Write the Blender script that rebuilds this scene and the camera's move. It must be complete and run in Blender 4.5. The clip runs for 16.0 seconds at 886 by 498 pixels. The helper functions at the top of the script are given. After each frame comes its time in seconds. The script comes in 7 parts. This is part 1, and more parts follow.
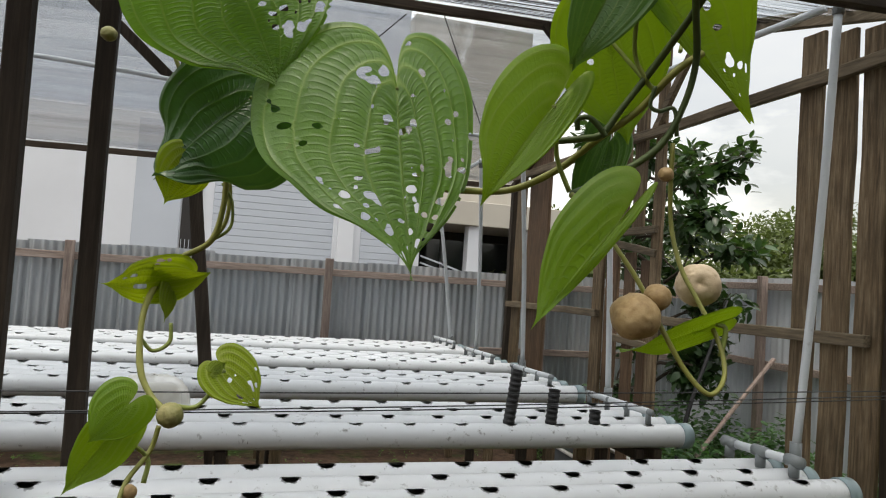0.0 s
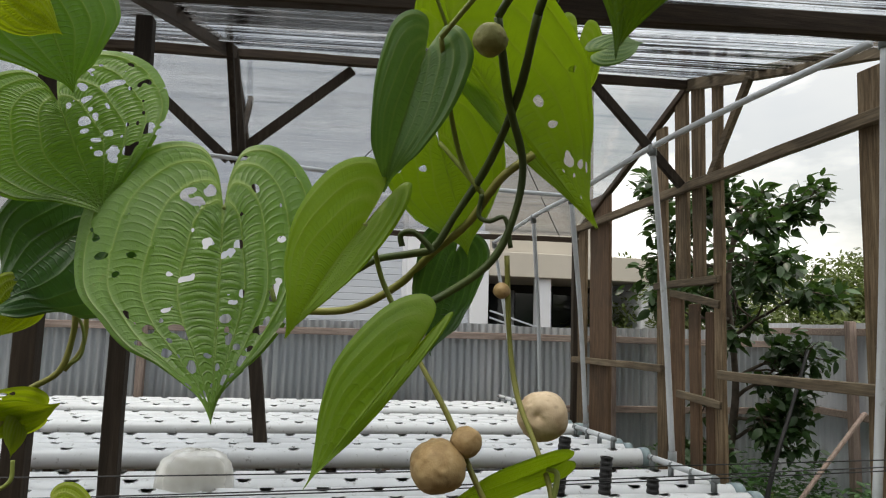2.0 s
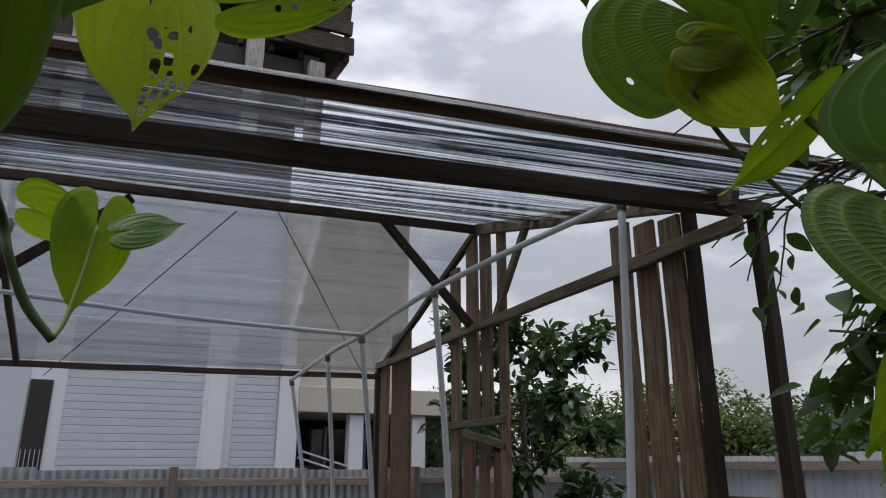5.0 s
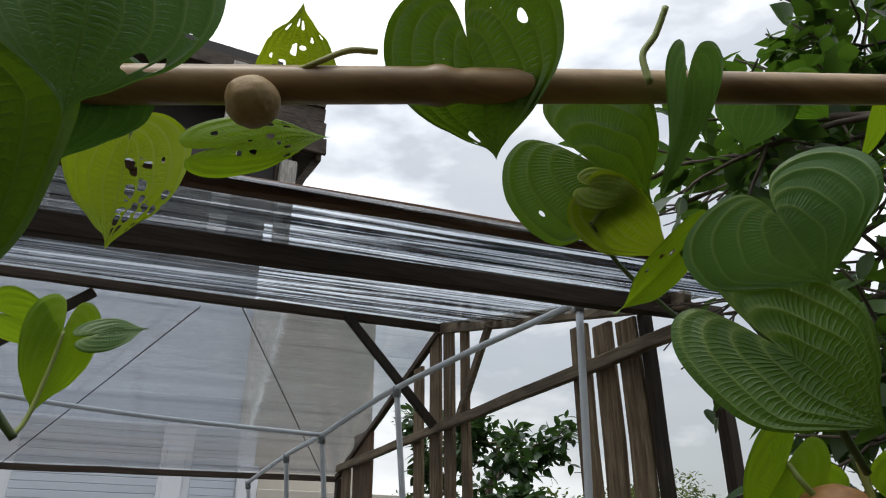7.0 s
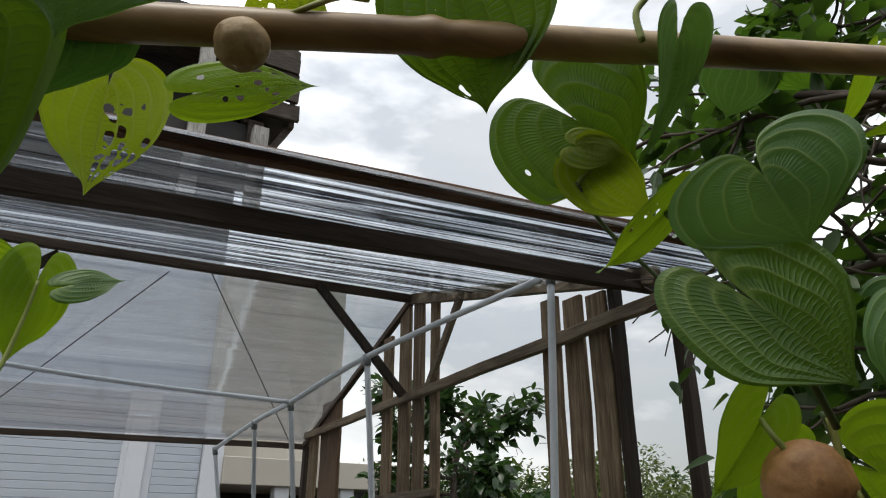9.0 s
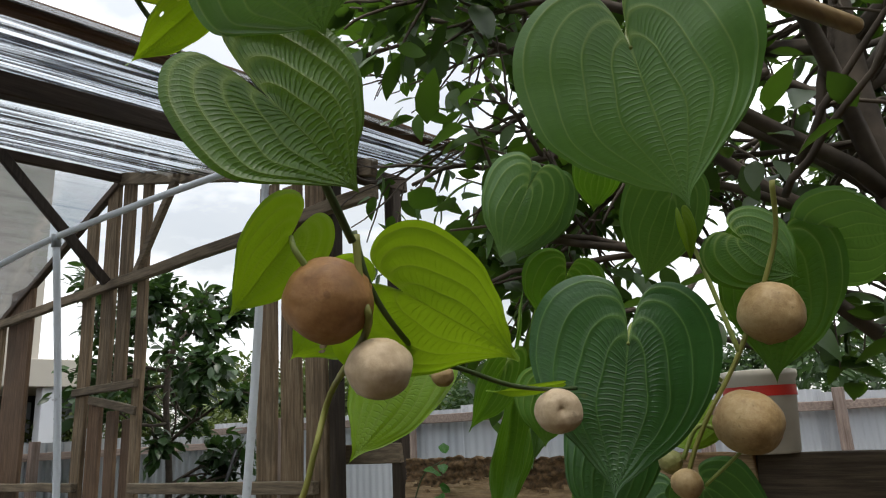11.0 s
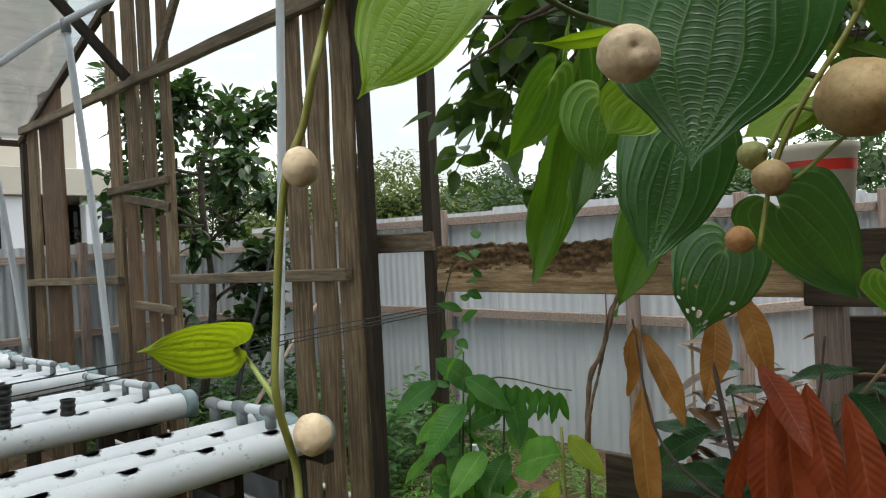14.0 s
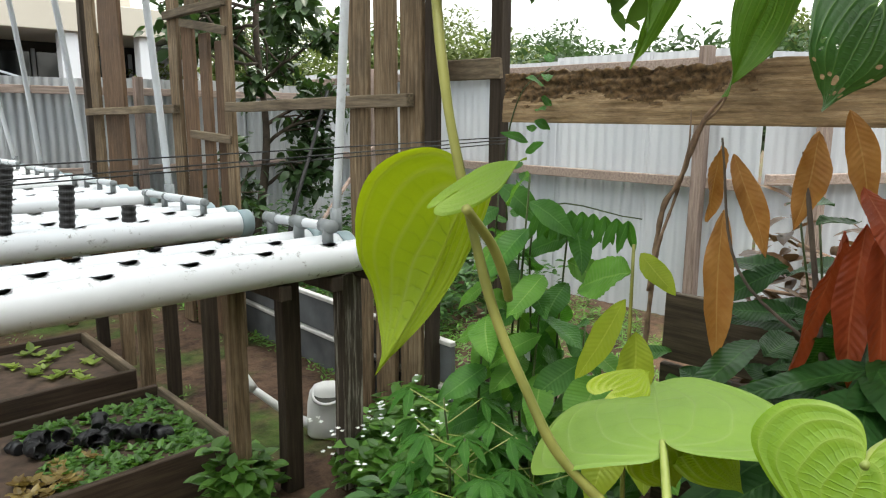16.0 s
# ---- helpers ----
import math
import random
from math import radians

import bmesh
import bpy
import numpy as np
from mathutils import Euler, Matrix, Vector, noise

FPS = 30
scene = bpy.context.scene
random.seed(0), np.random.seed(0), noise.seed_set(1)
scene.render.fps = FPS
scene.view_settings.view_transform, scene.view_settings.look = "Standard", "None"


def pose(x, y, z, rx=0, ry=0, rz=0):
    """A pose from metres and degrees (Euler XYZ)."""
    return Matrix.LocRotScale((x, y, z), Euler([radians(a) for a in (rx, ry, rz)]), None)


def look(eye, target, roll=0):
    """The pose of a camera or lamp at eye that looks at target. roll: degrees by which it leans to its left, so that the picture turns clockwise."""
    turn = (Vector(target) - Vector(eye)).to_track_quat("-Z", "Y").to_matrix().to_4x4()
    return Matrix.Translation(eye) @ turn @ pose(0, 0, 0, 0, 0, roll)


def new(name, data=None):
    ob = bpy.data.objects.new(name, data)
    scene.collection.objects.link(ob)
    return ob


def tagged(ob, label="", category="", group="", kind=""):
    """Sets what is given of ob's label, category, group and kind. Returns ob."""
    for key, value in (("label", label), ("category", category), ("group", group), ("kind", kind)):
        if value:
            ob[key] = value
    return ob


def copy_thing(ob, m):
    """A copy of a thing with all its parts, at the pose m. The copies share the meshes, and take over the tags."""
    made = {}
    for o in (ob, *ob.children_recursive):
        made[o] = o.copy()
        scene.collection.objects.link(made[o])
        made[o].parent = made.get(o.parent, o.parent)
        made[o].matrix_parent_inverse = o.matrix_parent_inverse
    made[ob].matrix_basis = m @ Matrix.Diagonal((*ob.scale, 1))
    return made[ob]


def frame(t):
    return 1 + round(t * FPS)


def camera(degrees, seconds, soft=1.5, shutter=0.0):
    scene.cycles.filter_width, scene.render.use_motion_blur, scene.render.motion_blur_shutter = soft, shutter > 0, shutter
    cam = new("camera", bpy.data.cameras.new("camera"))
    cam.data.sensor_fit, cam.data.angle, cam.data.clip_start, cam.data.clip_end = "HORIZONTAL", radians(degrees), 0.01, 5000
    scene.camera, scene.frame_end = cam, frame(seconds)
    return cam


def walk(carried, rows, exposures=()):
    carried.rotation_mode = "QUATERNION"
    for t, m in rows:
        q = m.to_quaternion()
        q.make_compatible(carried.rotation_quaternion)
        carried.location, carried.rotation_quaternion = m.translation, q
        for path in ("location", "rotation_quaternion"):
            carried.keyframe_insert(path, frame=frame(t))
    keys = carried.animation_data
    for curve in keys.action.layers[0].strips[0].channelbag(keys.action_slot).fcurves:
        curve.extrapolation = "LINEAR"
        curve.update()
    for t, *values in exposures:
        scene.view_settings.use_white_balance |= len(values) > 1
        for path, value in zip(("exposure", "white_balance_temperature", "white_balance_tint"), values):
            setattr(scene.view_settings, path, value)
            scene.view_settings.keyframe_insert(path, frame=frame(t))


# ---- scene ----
cam = camera(65.0, 16.0, soft=1.15)
PATH = [
    (0, (0.0, 0.0, 1.643), (0.567, 1.916, 1.728), 3.8),
    (0.5, (0.052, -0.014, 1.667), (0.639, 1.893, 1.805), 2.8),
    (1, (0.123, -0.03, 1.676), (0.666, 1.889, 1.832), 2.9),
    (1.5, (0.186, -0.035, 1.677), (0.611, 1.911, 1.855), 3.0),
    (2, (0.189, -0.001, 1.708), (0.528, 1.957, 1.931), 1.8),
    (2.5, (0.207, 0.058, 1.723), (0.578, 2.016, 1.891), 1.7),
    (3, (0.235, 0.079, 1.737), (0.621, 2.019, 2.037), 0.1),
    (3.5, (0.284, 0.098, 1.774), (0.787, 1.98, 2.23), -0.5),
    (4, (0.357, 0.033, 1.786), (0.951, 1.872, 2.301), -0.5),
    (4.5, (0.397, -0.007, 1.791), (1.025, 1.801, 2.372), 0.0),
    (5, (0.444, 0.004, 1.788), (1.22, 1.749, 2.38), -0.0),
    (5.2, (0.477, -0.051, 1.757), (1.314, 1.658, 2.373), -0.8),
    (7.3, (0.423, -0.062, 1.78), (1.211, 1.554, 2.656), 0.4),
    (7.5, (0.41, -0.057, 1.781), (1.138, 1.581, 2.668), 0.6),
    (8, (0.385, -0.047, 1.776), (0.955, 1.661, 2.646), 1.4),
    (8.5, (0.397, -0.048, 1.771), (1.036, 1.649, 2.616), 0.5),
    (9, (0.433, -0.053, 1.766), (1.336, 1.552, 2.546), 0.2),
    (9.5, (0.473, -0.07, 1.756), (1.611, 1.413, 2.467), -0.9),
    (10, (0.514, -0.08, 1.752), (1.807, 1.298, 2.405), -1.2),
    (10.2, (0.529, -0.083, 1.748), (1.883, 1.254, 2.361), -1.6),
    (12.3, (0.624, -0.072, 1.676), (2.194, 1.127, 1.987), -1.9),
    (12.5, (0.632, -0.061, 1.669), (2.191, 1.164, 1.927), -1.7),
    (13, (0.64, -0.038, 1.668), (2.186, 1.214, 1.875), -1.9),
    (13.5, (0.664, -0.01, 1.654), (2.19, 1.28, 1.744), -2.8),
    (14, (0.676, 0.014, 1.618), (2.153, 1.363, 1.595), -2.8),
    (14.5, (0.641, 0.072, 1.561), (2.017, 1.518, 1.432), -1.9),
    (15, (0.664, 0.117, 1.525), (2.013, 1.573, 1.281), -1.1),
    (15.5, (0.666, 0.117, 1.478), (2.021, 1.551, 1.151), -0.3),
    (16, (0.693, 0.121, 1.43), (2.047, 1.543, 1.053), 0.4),
]
EXPOSURES = [
    (0, -0.08, 7100, 9), (1.5, -0.12, 7200, 8), (3, -0.05, 7100, 10), (4, -0.4, 6700, 11), (5, -0.85, 6450, 13), (6, -0.74, 6500, 11), (7.5, -0.55, 6600, 8), (9, -0.52, 6700, 8),
    (10, -0.35, 6750, 9), (12.5, 0.14, 6650, 6), (14, 0.25, 6750, 4), (15, 0.45, 6850, 5), (16, 0.9, 7000, 6),
]
walk(cam, [(t, look(eye, target, roll)) for t, eye, target, roll in PATH], EXPOSURES)

# ---- world and light: a bright overcast sky ----
world = bpy.data.worlds.new("world")
scene.world = world
world.use_nodes = True
wt = world.node_tree
wt.nodes.clear()
SUN_EL, SUN_AZ = radians(73), radians(238)


def wnode(kind, **props):
    n = wt.nodes.new(kind)
    for k, v in props.items():
        n.inputs[k].default_value = v
    return n


sky = wt.nodes.new("ShaderNodeTexSky")
sky.sky_type, sky.sun_disc = "NISHITA", False
sky.sun_elevation, sky.sun_rotation = SUN_EL, SUN_AZ
sky.air_density, sky.dust_density = 1.2, 1.5
wco = wt.nodes.new("ShaderNodeTexCoord")
wmap = wt.nodes.new("ShaderNodeMapping")
wmap.inputs["Scale"].default_value = (1.0, 1.0, 2.6)
cloud = wnode("ShaderNodeTexNoise", Scale=2.1, Detail=7.0, Roughness=0.55)
ramp = wt.nodes.new("ShaderNodeValToRGB")
ramp.color_ramp.elements[0].position, ramp.color_ramp.elements[1].position = 0.40, 0.62
ramp.color_ramp.elements[0].color = (0.36, 0.36, 0.36, 1)
ramp.color_ramp.elements[1].color = (1, 1, 1, 1)
cloud2 = wnode("ShaderNodeTexNoise", Scale=3.4, Detail=5.0, Roughness=0.5)
shade = wt.nodes.new("ShaderNodeValToRGB")
shade.color_ramp.elements[0].position, shade.color_ramp.elements[1].position = 0.3, 0.7
shade.color_ramp.elements[0].color = (21.0, 21.8, 23.2, 1)
shade.color_ramp.elements[1].color = (26.0, 26.2, 26.4, 1)
wmix = wt.nodes.new("ShaderNodeMix")
wmix.data_type = "RGBA"
wbg = wt.nodes.new("ShaderNodeBackground")
wout = wt.nodes.new("ShaderNodeOutputWorld")
wt.links.new(wco.outputs["Generated"], wmap.inputs["Vector"])
wt.links.new(wmap.outputs[0], cloud.inputs["Vector"])
wt.links.new(wmap.outputs[0], cloud2.inputs["Vector"])
wt.links.new(cloud.outputs["Fac"], ramp.inputs[0])
wt.links.new(cloud2.outputs["Fac"], shade.inputs[0])
wt.links.new(ramp.outputs[0], wmix.inputs["Factor"])
wt.links.new(sky.outputs[0], wmix.inputs["A"])
wt.links.new(shade.outputs[0], wmix.inputs["B"])
wsep = wt.nodes.new("ShaderNodeSeparateXYZ")
wt.links.new(wco.outputs["Generated"], wsep.inputs[0])
rise = wt.nodes.new("ShaderNodeMath")
rise.operation, rise.use_clamp = "MULTIPLY_ADD", False
rise.inputs[1].default_value, rise.inputs[2].default_value = 0.085, 0.060
wt.links.new(wsep.outputs["Z"], rise.inputs[0])
wt.links.new(rise.outputs[0], wbg.inputs["Strength"])
wt.links.new(wmix.outputs["Result"], wbg.inputs["Color"])
wt.links.new(wbg.outputs[0], wout.inputs[0])

sun = new("sun", bpy.data.lights.new("sun", "SUN"))
sun.data.energy, sun.data.angle, sun.data.color = 1.5, radians(10), (1.0, 0.96, 0.9)
sun.matrix_world = look((12 * math.sin(SUN_AZ) / math.tan(SUN_EL), 12 * math.cos(SUN_AZ) / math.tan(SUN_EL), 12), (0, 0, 0))

# ---- materials ----


class Mat:
    """A small builder for node materials in object space."""

    def __init__(self, name, rough=0.6, metal=0.0, spec=0.5):
        self.m = bpy.data.materials.new(name)
        self.m.use_nodes = True
        self.t = self.m.node_tree
        self.b = self.t.nodes["Principled BSDF"]
        self.out = self.t.nodes["Material Output"]
        self.b.inputs["Roughness"].default_value = rough
        self.b.inputs["Metallic"].default_value = metal
        self.b.inputs["Specular IOR Level"].default_value = spec
        self.co = None

    def n(self, kind, **props):
        node = self.t.nodes.new(kind)
        for k, v in props.items():
            node.inputs[k.replace("_", " ")].default_value = v
        return node

    def link(self, a, b):
        self.t.links.new(a, b)

    def coords(self, scale=(1, 1, 1), out="Object"):
        if self.co is None:
            self.co = self.n("ShaderNodeTexCoord")
        mp = self.n("ShaderNodeMapping", Scale=scale)
        self.link(self.co.outputs[out], mp.inputs["Vector"])
        info = self.n("ShaderNodeObjectInfo")
        mul = self.n("ShaderNodeMath")
        mul.operation = "MULTIPLY"
        mul.inputs[1].default_value = 37.0
        self.link(info.outputs["Random"], mul.inputs[0])
        self.link(mul.outputs[0], mp.inputs["Location"])
        return mp.outputs[0]

    def noise(self, scale, detail=4.0, rough=0.55, stretch=(1, 1, 1), out="Object"):
        nz = self.n("ShaderNodeTexNoise", Scale=scale, Detail=detail, Roughness=rough)
        self.link(self.coords(stretch, out), nz.inputs["Vector"])
        return nz.outputs["Fac"]

    def ramp(self, fac, stops):
        r = self.n("ShaderNodeValToRGB")
        el = r.color_ramp.elements
        while len(el) < len(stops):
            el.new(0.5)
        for e, (p, c) in zip(el, stops):
            e.position, e.color = p, (*c, 1)
        self.link(fac, r.inputs[0])
        return r.outputs[0]

    def mix(self, fac, a, b, mode="MIX"):
        mx = self.n("ShaderNodeMix")
        mx.data_type, mx.blend_type = "RGBA", mode
        for sock, v in ((mx.inputs["Factor"], fac), (mx.inputs["A"], a), (mx.inputs["B"], b)):
            if isinstance(v, (int, float)):
                sock.default_value = v
            elif isinstance(v, tuple):
                sock.default_value = (*v, 1)
            else:
                self.link(v, sock)
        return mx.outputs["Result"]

    def math(self, op, a, b=0.0, c=None):
        md = self.n("ShaderNodeMath")
        md.operation = op
        for i, v in enumerate((a, b) if c is None else (a, b, c)):
            if isinstance(v, (int, float)):
                md.inputs[i].default_value = v
            else:
                self.link(v, md.inputs[i])
        return md.outputs[0]

    def color(self, v):
        if isinstance(v, tuple):
            self.b.inputs["Base Color"].default_value = (*v, 1)
        else:
            self.link(v, self.b.inputs["Base Color"])
        return self

    def rough(self, v):
        self.link(v, self.b.inputs["Roughness"])
        return self

    def bump(self, height, strength=0.3, dist=0.003):
        bp = self.n("ShaderNodeBump", Strength=strength, Distance=dist)
        self.link(height, bp.inputs["Height"])
        self.link(bp.outputs[0], self.b.inputs["Normal"])
        return self

    def tint(self, lo=0.8, hi=1.15):
        """A brightness of its own for each object."""
        info = self.n("ShaderNodeObjectInfo")
        mr = self.n("ShaderNodeMapRange", To_Min=lo, To_Max=hi)
        self.link(info.outputs["Random"], mr.inputs["Value"])
        return mr.outputs[0]


def wood(name, c_dark, c_mid, c_light, stain=(0.03, 0.025, 0.02), rough=0.8, axis=2, wet=0.45):
    w = Mat(name, rough, spec=0.3)
    st = [9.0, 9.0, 9.0]
    st[axis] = 0.55
    grain = w.noise(7.0, 8.0, 0.65, tuple(st))
    fine = w.noise(26.0, 4.0, 0.6, tuple(st))
    col = w.ramp(grain, [(0.28, c_dark), (0.5, c_mid), (0.75, c_light)])
    col = w.mix(0.35, col, w.ramp(fine, [(0.35, c_dark), (0.65, c_light)]), "OVERLAY")
    blot = w.noise(2.6, 5.0, 0.6)
    spots = w.ramp(blot, [(0.48, (0, 0, 0)), (0.68, (1, 1, 1))])
    fac = w.math("MULTIPLY", spots, wet)
    col = w.mix(fac, col, stain)
    info = w.tint(0.72, 1.2)
    col = w.mix(1.0, col, w.ramp(info, [(0.0, (0, 0, 0)), (1.0, (1, 1, 1))]), "MULTIPLY")
    w.color(col)
    w.bump(w.math("ADD", grain, w.math("MULTIPLY", fine, 0.5)), 0.5, 0.004)
    return w.m


WOOD_GREY_Z = wood("weathered_plank", (0.075, 0.052, 0.03), (0.205, 0.148, 0.09), (0.42, 0.33, 0.225), stain=(0.04, 0.031, 0.02), wet=0.45)
WOOD_GREY_Y = wood("weathered_rail_y", (0.09, 0.069, 0.046), (0.2, 0.158, 0.108), (0.34, 0.275, 0.195), axis=1)
WOOD_BROWN_Z = wood("brown_post", (0.028, 0.02, 0.0135), (0.06, 0.043, 0.029), (0.11, 0.082, 0.057), axis=2, wet=0.3)
WOOD_BROWN_X = wood("brown_beam", (0.045, 0.03, 0.02), (0.088, 0.061, 0.041), (0.145, 0.106, 0.074), axis=0, wet=0.3)
WOOD_WARM_Z = wood("warm_plank", (0.1, 0.06, 0.034), (0.18, 0.115, 0.07), (0.3, 0.205, 0.13))
WOOD_ROT_Y = wood("rotting_board", (0.14, 0.095, 0.052), (0.33, 0.24, 0.145), (0.55, 0.43, 0.28), stain=(0.07, 0.042, 0.02), axis=1, wet=0.5)


def pvc(name, base, dirt_and_reflection=0.5):
    p = Mat(name, 0.32, spec=0.5)
    spots = p.ramp(p.noise(26.0, 6.0, 0.7), [(0.60, (0, 0, 0)), (0.72, (1, 1, 1))])
    film = p.noise(3.0, 5.0, 0.6)
    col = p.mix(p.math("MULTIPLY", film, 0.22), base, (0.42, 0.41, 0.36))
    col = p.mix(p.math("MULTIPLY", spots, dirt_and_reflection), col, (0.10, 0.09, 0.07))
    drips = p.ramp(p.noise(9.0, 6.0, 0.75, (1.0, 1.0, 0.35)), [(0.66, (0, 0, 0)), (0.70, (1, 1, 1))])
    col = p.mix(p.math("MULTIPLY", drips, dirt_and_reflection), col, (0.035, 0.03, 0.024))
    att = p.n("ShaderNodeAttribute")
    att.attribute_name = "rim"
    grime = p.math("ADD", p.math("MULTIPLY", att.outputs["Fac"], 0.62), p.math("MULTIPLY", p.noise(34.0, 6.0, 0.75), 0.75))
    crust = p.ramp(grime, [(0.80, (0, 0, 0)), (0.88, (1, 1, 1))])
    col = p.mix(p.math("MULTIPLY", p.math("MULTIPLY", crust, att.outputs["Fac"]), 0.95), col, (0.02, 0.018, 0.014))
    p.color(col)
    p.rough(p.ramp(film, [(0.3, (0.25,) * 3), (0.7, (0.5,) * 3)]))
    return p.m


PVC_WHITE = pvc("white_pvc", (0.66, 0.68, 0.70), 0.8)
PVC_POLE = pvc("white_pvc_pole", (0.62, 0.65, 0.68), 0.35)
PVC_GREY = pvc("grey_pvc", (0.17, 0.19, 0.20), 0.3)
PVC_CAP = pvc("grey_green_cap", (0.19, 0.27, 0.29), 0.3)


def plain(name, base, rough=0.6, var=0.3, scale=6.0, metal=0.0):
    p = Mat(name, rough, metal)
    nz = p.noise(scale, 5.0)
    dark = tuple(v * (1 - var) for v in base)
    light = tuple(min(1.0, v * (1 + var)) for v in base)
    p.color(p.ramp(nz, [(0.3, dark), (0.7, light)]))
    p.bump(p.noise(scale * 6, 3.0), 0.25, 0.002)
    return p.m


ZINC = Mat("corrugated_zinc", 0.45, 0.35)
_z1 = ZINC.noise(1.3, 5.0, 0.6, (1.0, 1.0, 0.25))
_z2 = ZINC.noise(30.0, 3.0)
_zc = ZINC.ramp(_z1, [(0.3, (0.30, 0.33, 0.35)), (0.7, (0.45, 0.47, 0.49))])
_zr = ZINC.ramp(ZINC.noise(2.2, 7.0, 0.7, (1.0, 1.0, 0.4)), [(0.66, (0, 0, 0)), (0.8, (1, 1, 1))])
ZINC.color(ZINC.mix(ZINC.math("MULTIPLY", _zr, 0.5), _zc, (0.16, 0.11, 0.08))).bump(_z2, 0.1, 0.001)
ZINC_FAR = ZINC.m
ZW = Mat("pale_sheet_metal", 0.55, 0.15)
_zw = ZW.noise(1.0, 5.0, 0.6, (1.0, 1.0, 0.3))
ZW.color(ZW.ramp(_zw, [(0.3, (0.40, 0.43, 0.475)), (0.7, (0.53, 0.56, 0.60))])).bump(ZW.noise(9.0), 0.1, 0.003)
ZINC_SIDE = ZW.m

BLACK_PLASTIC = plain("black_plastic", (0.012, 0.012, 0.013), 0.45, 0.2)
HOUSE_WHITE = plain("white_render", (0.60, 0.62, 0.66), 0.8, 0.04, 1.0)
HOUSE_GREY = plain("pale_grey_siding", (0.43, 0.465, 0.52), 0.75, 0.04, 1.0)
HOUSE_BEIGE = plain("cream_render", (0.42, 0.39, 0.34), 0.8, 0.05, 1.0)
# near-black: indoor shade put into the colour; also the dark door and rails
HOUSE_DARK = plain("dark_trim_and_shade", (0.018, 0.016, 0.015), 0.7, 0.3, 1.0)
PORCH_GLASS = plain("dark_glass", (0.02, 0.025, 0.028), 0.08, 0.2, 1.0)
HOUSE_WOOD = wood("rotten_fascia", (0.03, 0.023, 0.018), (0.085, 0.068, 0.054), (0.21, 0.18, 0.15), axis=0, wet=0.6)
POST_FLAKED = wood("flaked_post", (0.16, 0.15, 0.14), (0.42, 0.41, 0.39), (0.62, 0.61, 0.58), wet=0.35)
STONE_PAINT = plain("flaked_white_paint", (0.5, 0.49, 0.46), 0.8, 0.3, 5.0)

SOIL = Mat("soil_and_grass", 0.95, spec=0.2)
_s1 = SOIL.noise(1.6, 6.0, 0.6)
_s2 = SOIL.noise(14.0, 6.0, 0.65)
_soil = SOIL.ramp(_s2, [(0.3, (0.035, 0.022, 0.015)), (0.7, (0.13, 0.08, 0.052))])
_grass = SOIL.ramp(_s2, [(0.3, (0.03, 0.05, 0.012)), (0.7, (0.085, 0.13, 0.03))])
_gm = SOIL.ramp(_s1, [(0.52, (0, 0, 0)), (0.64, (1, 1, 1))])
SOIL.color(SOIL.mix(_gm, _soil, _grass)).bump(_s2, 0.8, 0.02)
SOIL = SOIL.m
BED_SOIL = plain("bed_soil", (0.075, 0.048, 0.032), 0.95, 0.5, 16.0)

# clear plastic film, newer and older, creased; reflected dark ground is painted as streaks
def film_mat(name, haze, dirt_and_reflection, gloss, stretch):
    f = Mat(name, 0.12)
    for n in list(f.t.nodes):
        if n.type != "OUTPUT_MATERIAL":
            f.t.nodes.remove(n)
    streak = f.noise(6.0, 6.0, 0.65, stretch)
    tr = f.n("ShaderNodeBsdfTransparent")
    f.link(f.ramp(streak, dirt_and_reflection), tr.inputs["Color"])
    gl = f.n("ShaderNodeBsdfGlossy", Roughness=0.1)
    df = f.n("ShaderNodeBsdfTranslucent")
    df.inputs["Color"].default_value = (0.74, 0.79, 0.86, 1)
    m1, m2 = f.n("ShaderNodeMixShader"), f.n("ShaderNodeMixShader")
    f.link(f.ramp(streak, haze), m1.inputs[0])
    f.link(tr.outputs[0], m1.inputs[1])
    f.link(df.outputs[0], m1.inputs[2])
    fr = f.n("ShaderNodeFresnel", IOR=1.45)
    f.link(f.math("MULTIPLY", fr.outputs[0], gloss), m2.inputs[0])
    f.link(m1.outputs[0], m2.inputs[1])
    f.link(gl.outputs[0], m2.inputs[2])
    bp = f.n("ShaderNodeBump", Strength=0.3, Distance=0.01)
    f.link(f.noise(9.0, 4.0, 0.6, (0.06, 5.0, 1.0)), bp.inputs["Height"])
    for n in (gl, fr):
        f.link(bp.outputs[0], n.inputs["Normal"])
    f.link(m2.outputs[0], f.out.inputs[0])
    return f.m


FILM = film_mat("clear_film", [(0.35, (0.03,) * 3), (0.7, (0.15,) * 3)], [(0.34, (0.60, 0.66, 0.74)), (0.5, (0.88, 0.92, 0.96))], 0.5, (0.03, 3.2, 1.0))
FILM_OLD = film_mat("old_film", [(0.52, (0.0,) * 3), (0.64, (0.35,) * 3)], [(0.46, (0.012, 0.016, 0.026)), (0.55, (0.82, 0.88, 0.95))], 0.35, (0.03, 4.2, 1.0))

# ---- mesh helpers ----


def mesh_of(name, bm, material, smooth=False):
    me = bpy.data.meshes.new(name)
    bm.normal_update()
    bm.to_mesh(me)
    bm.free()
    for mm in material if isinstance(material, (list, tuple)) else (material,):
        me.materials.append(mm)
    if smooth:
        me.polygons.foreach_set("use_smooth", [True] * len(me.polygons))
    return me


def thing(name, label, category, group="", kind=""):
    return tagged(new(name), label, category, group, kind)


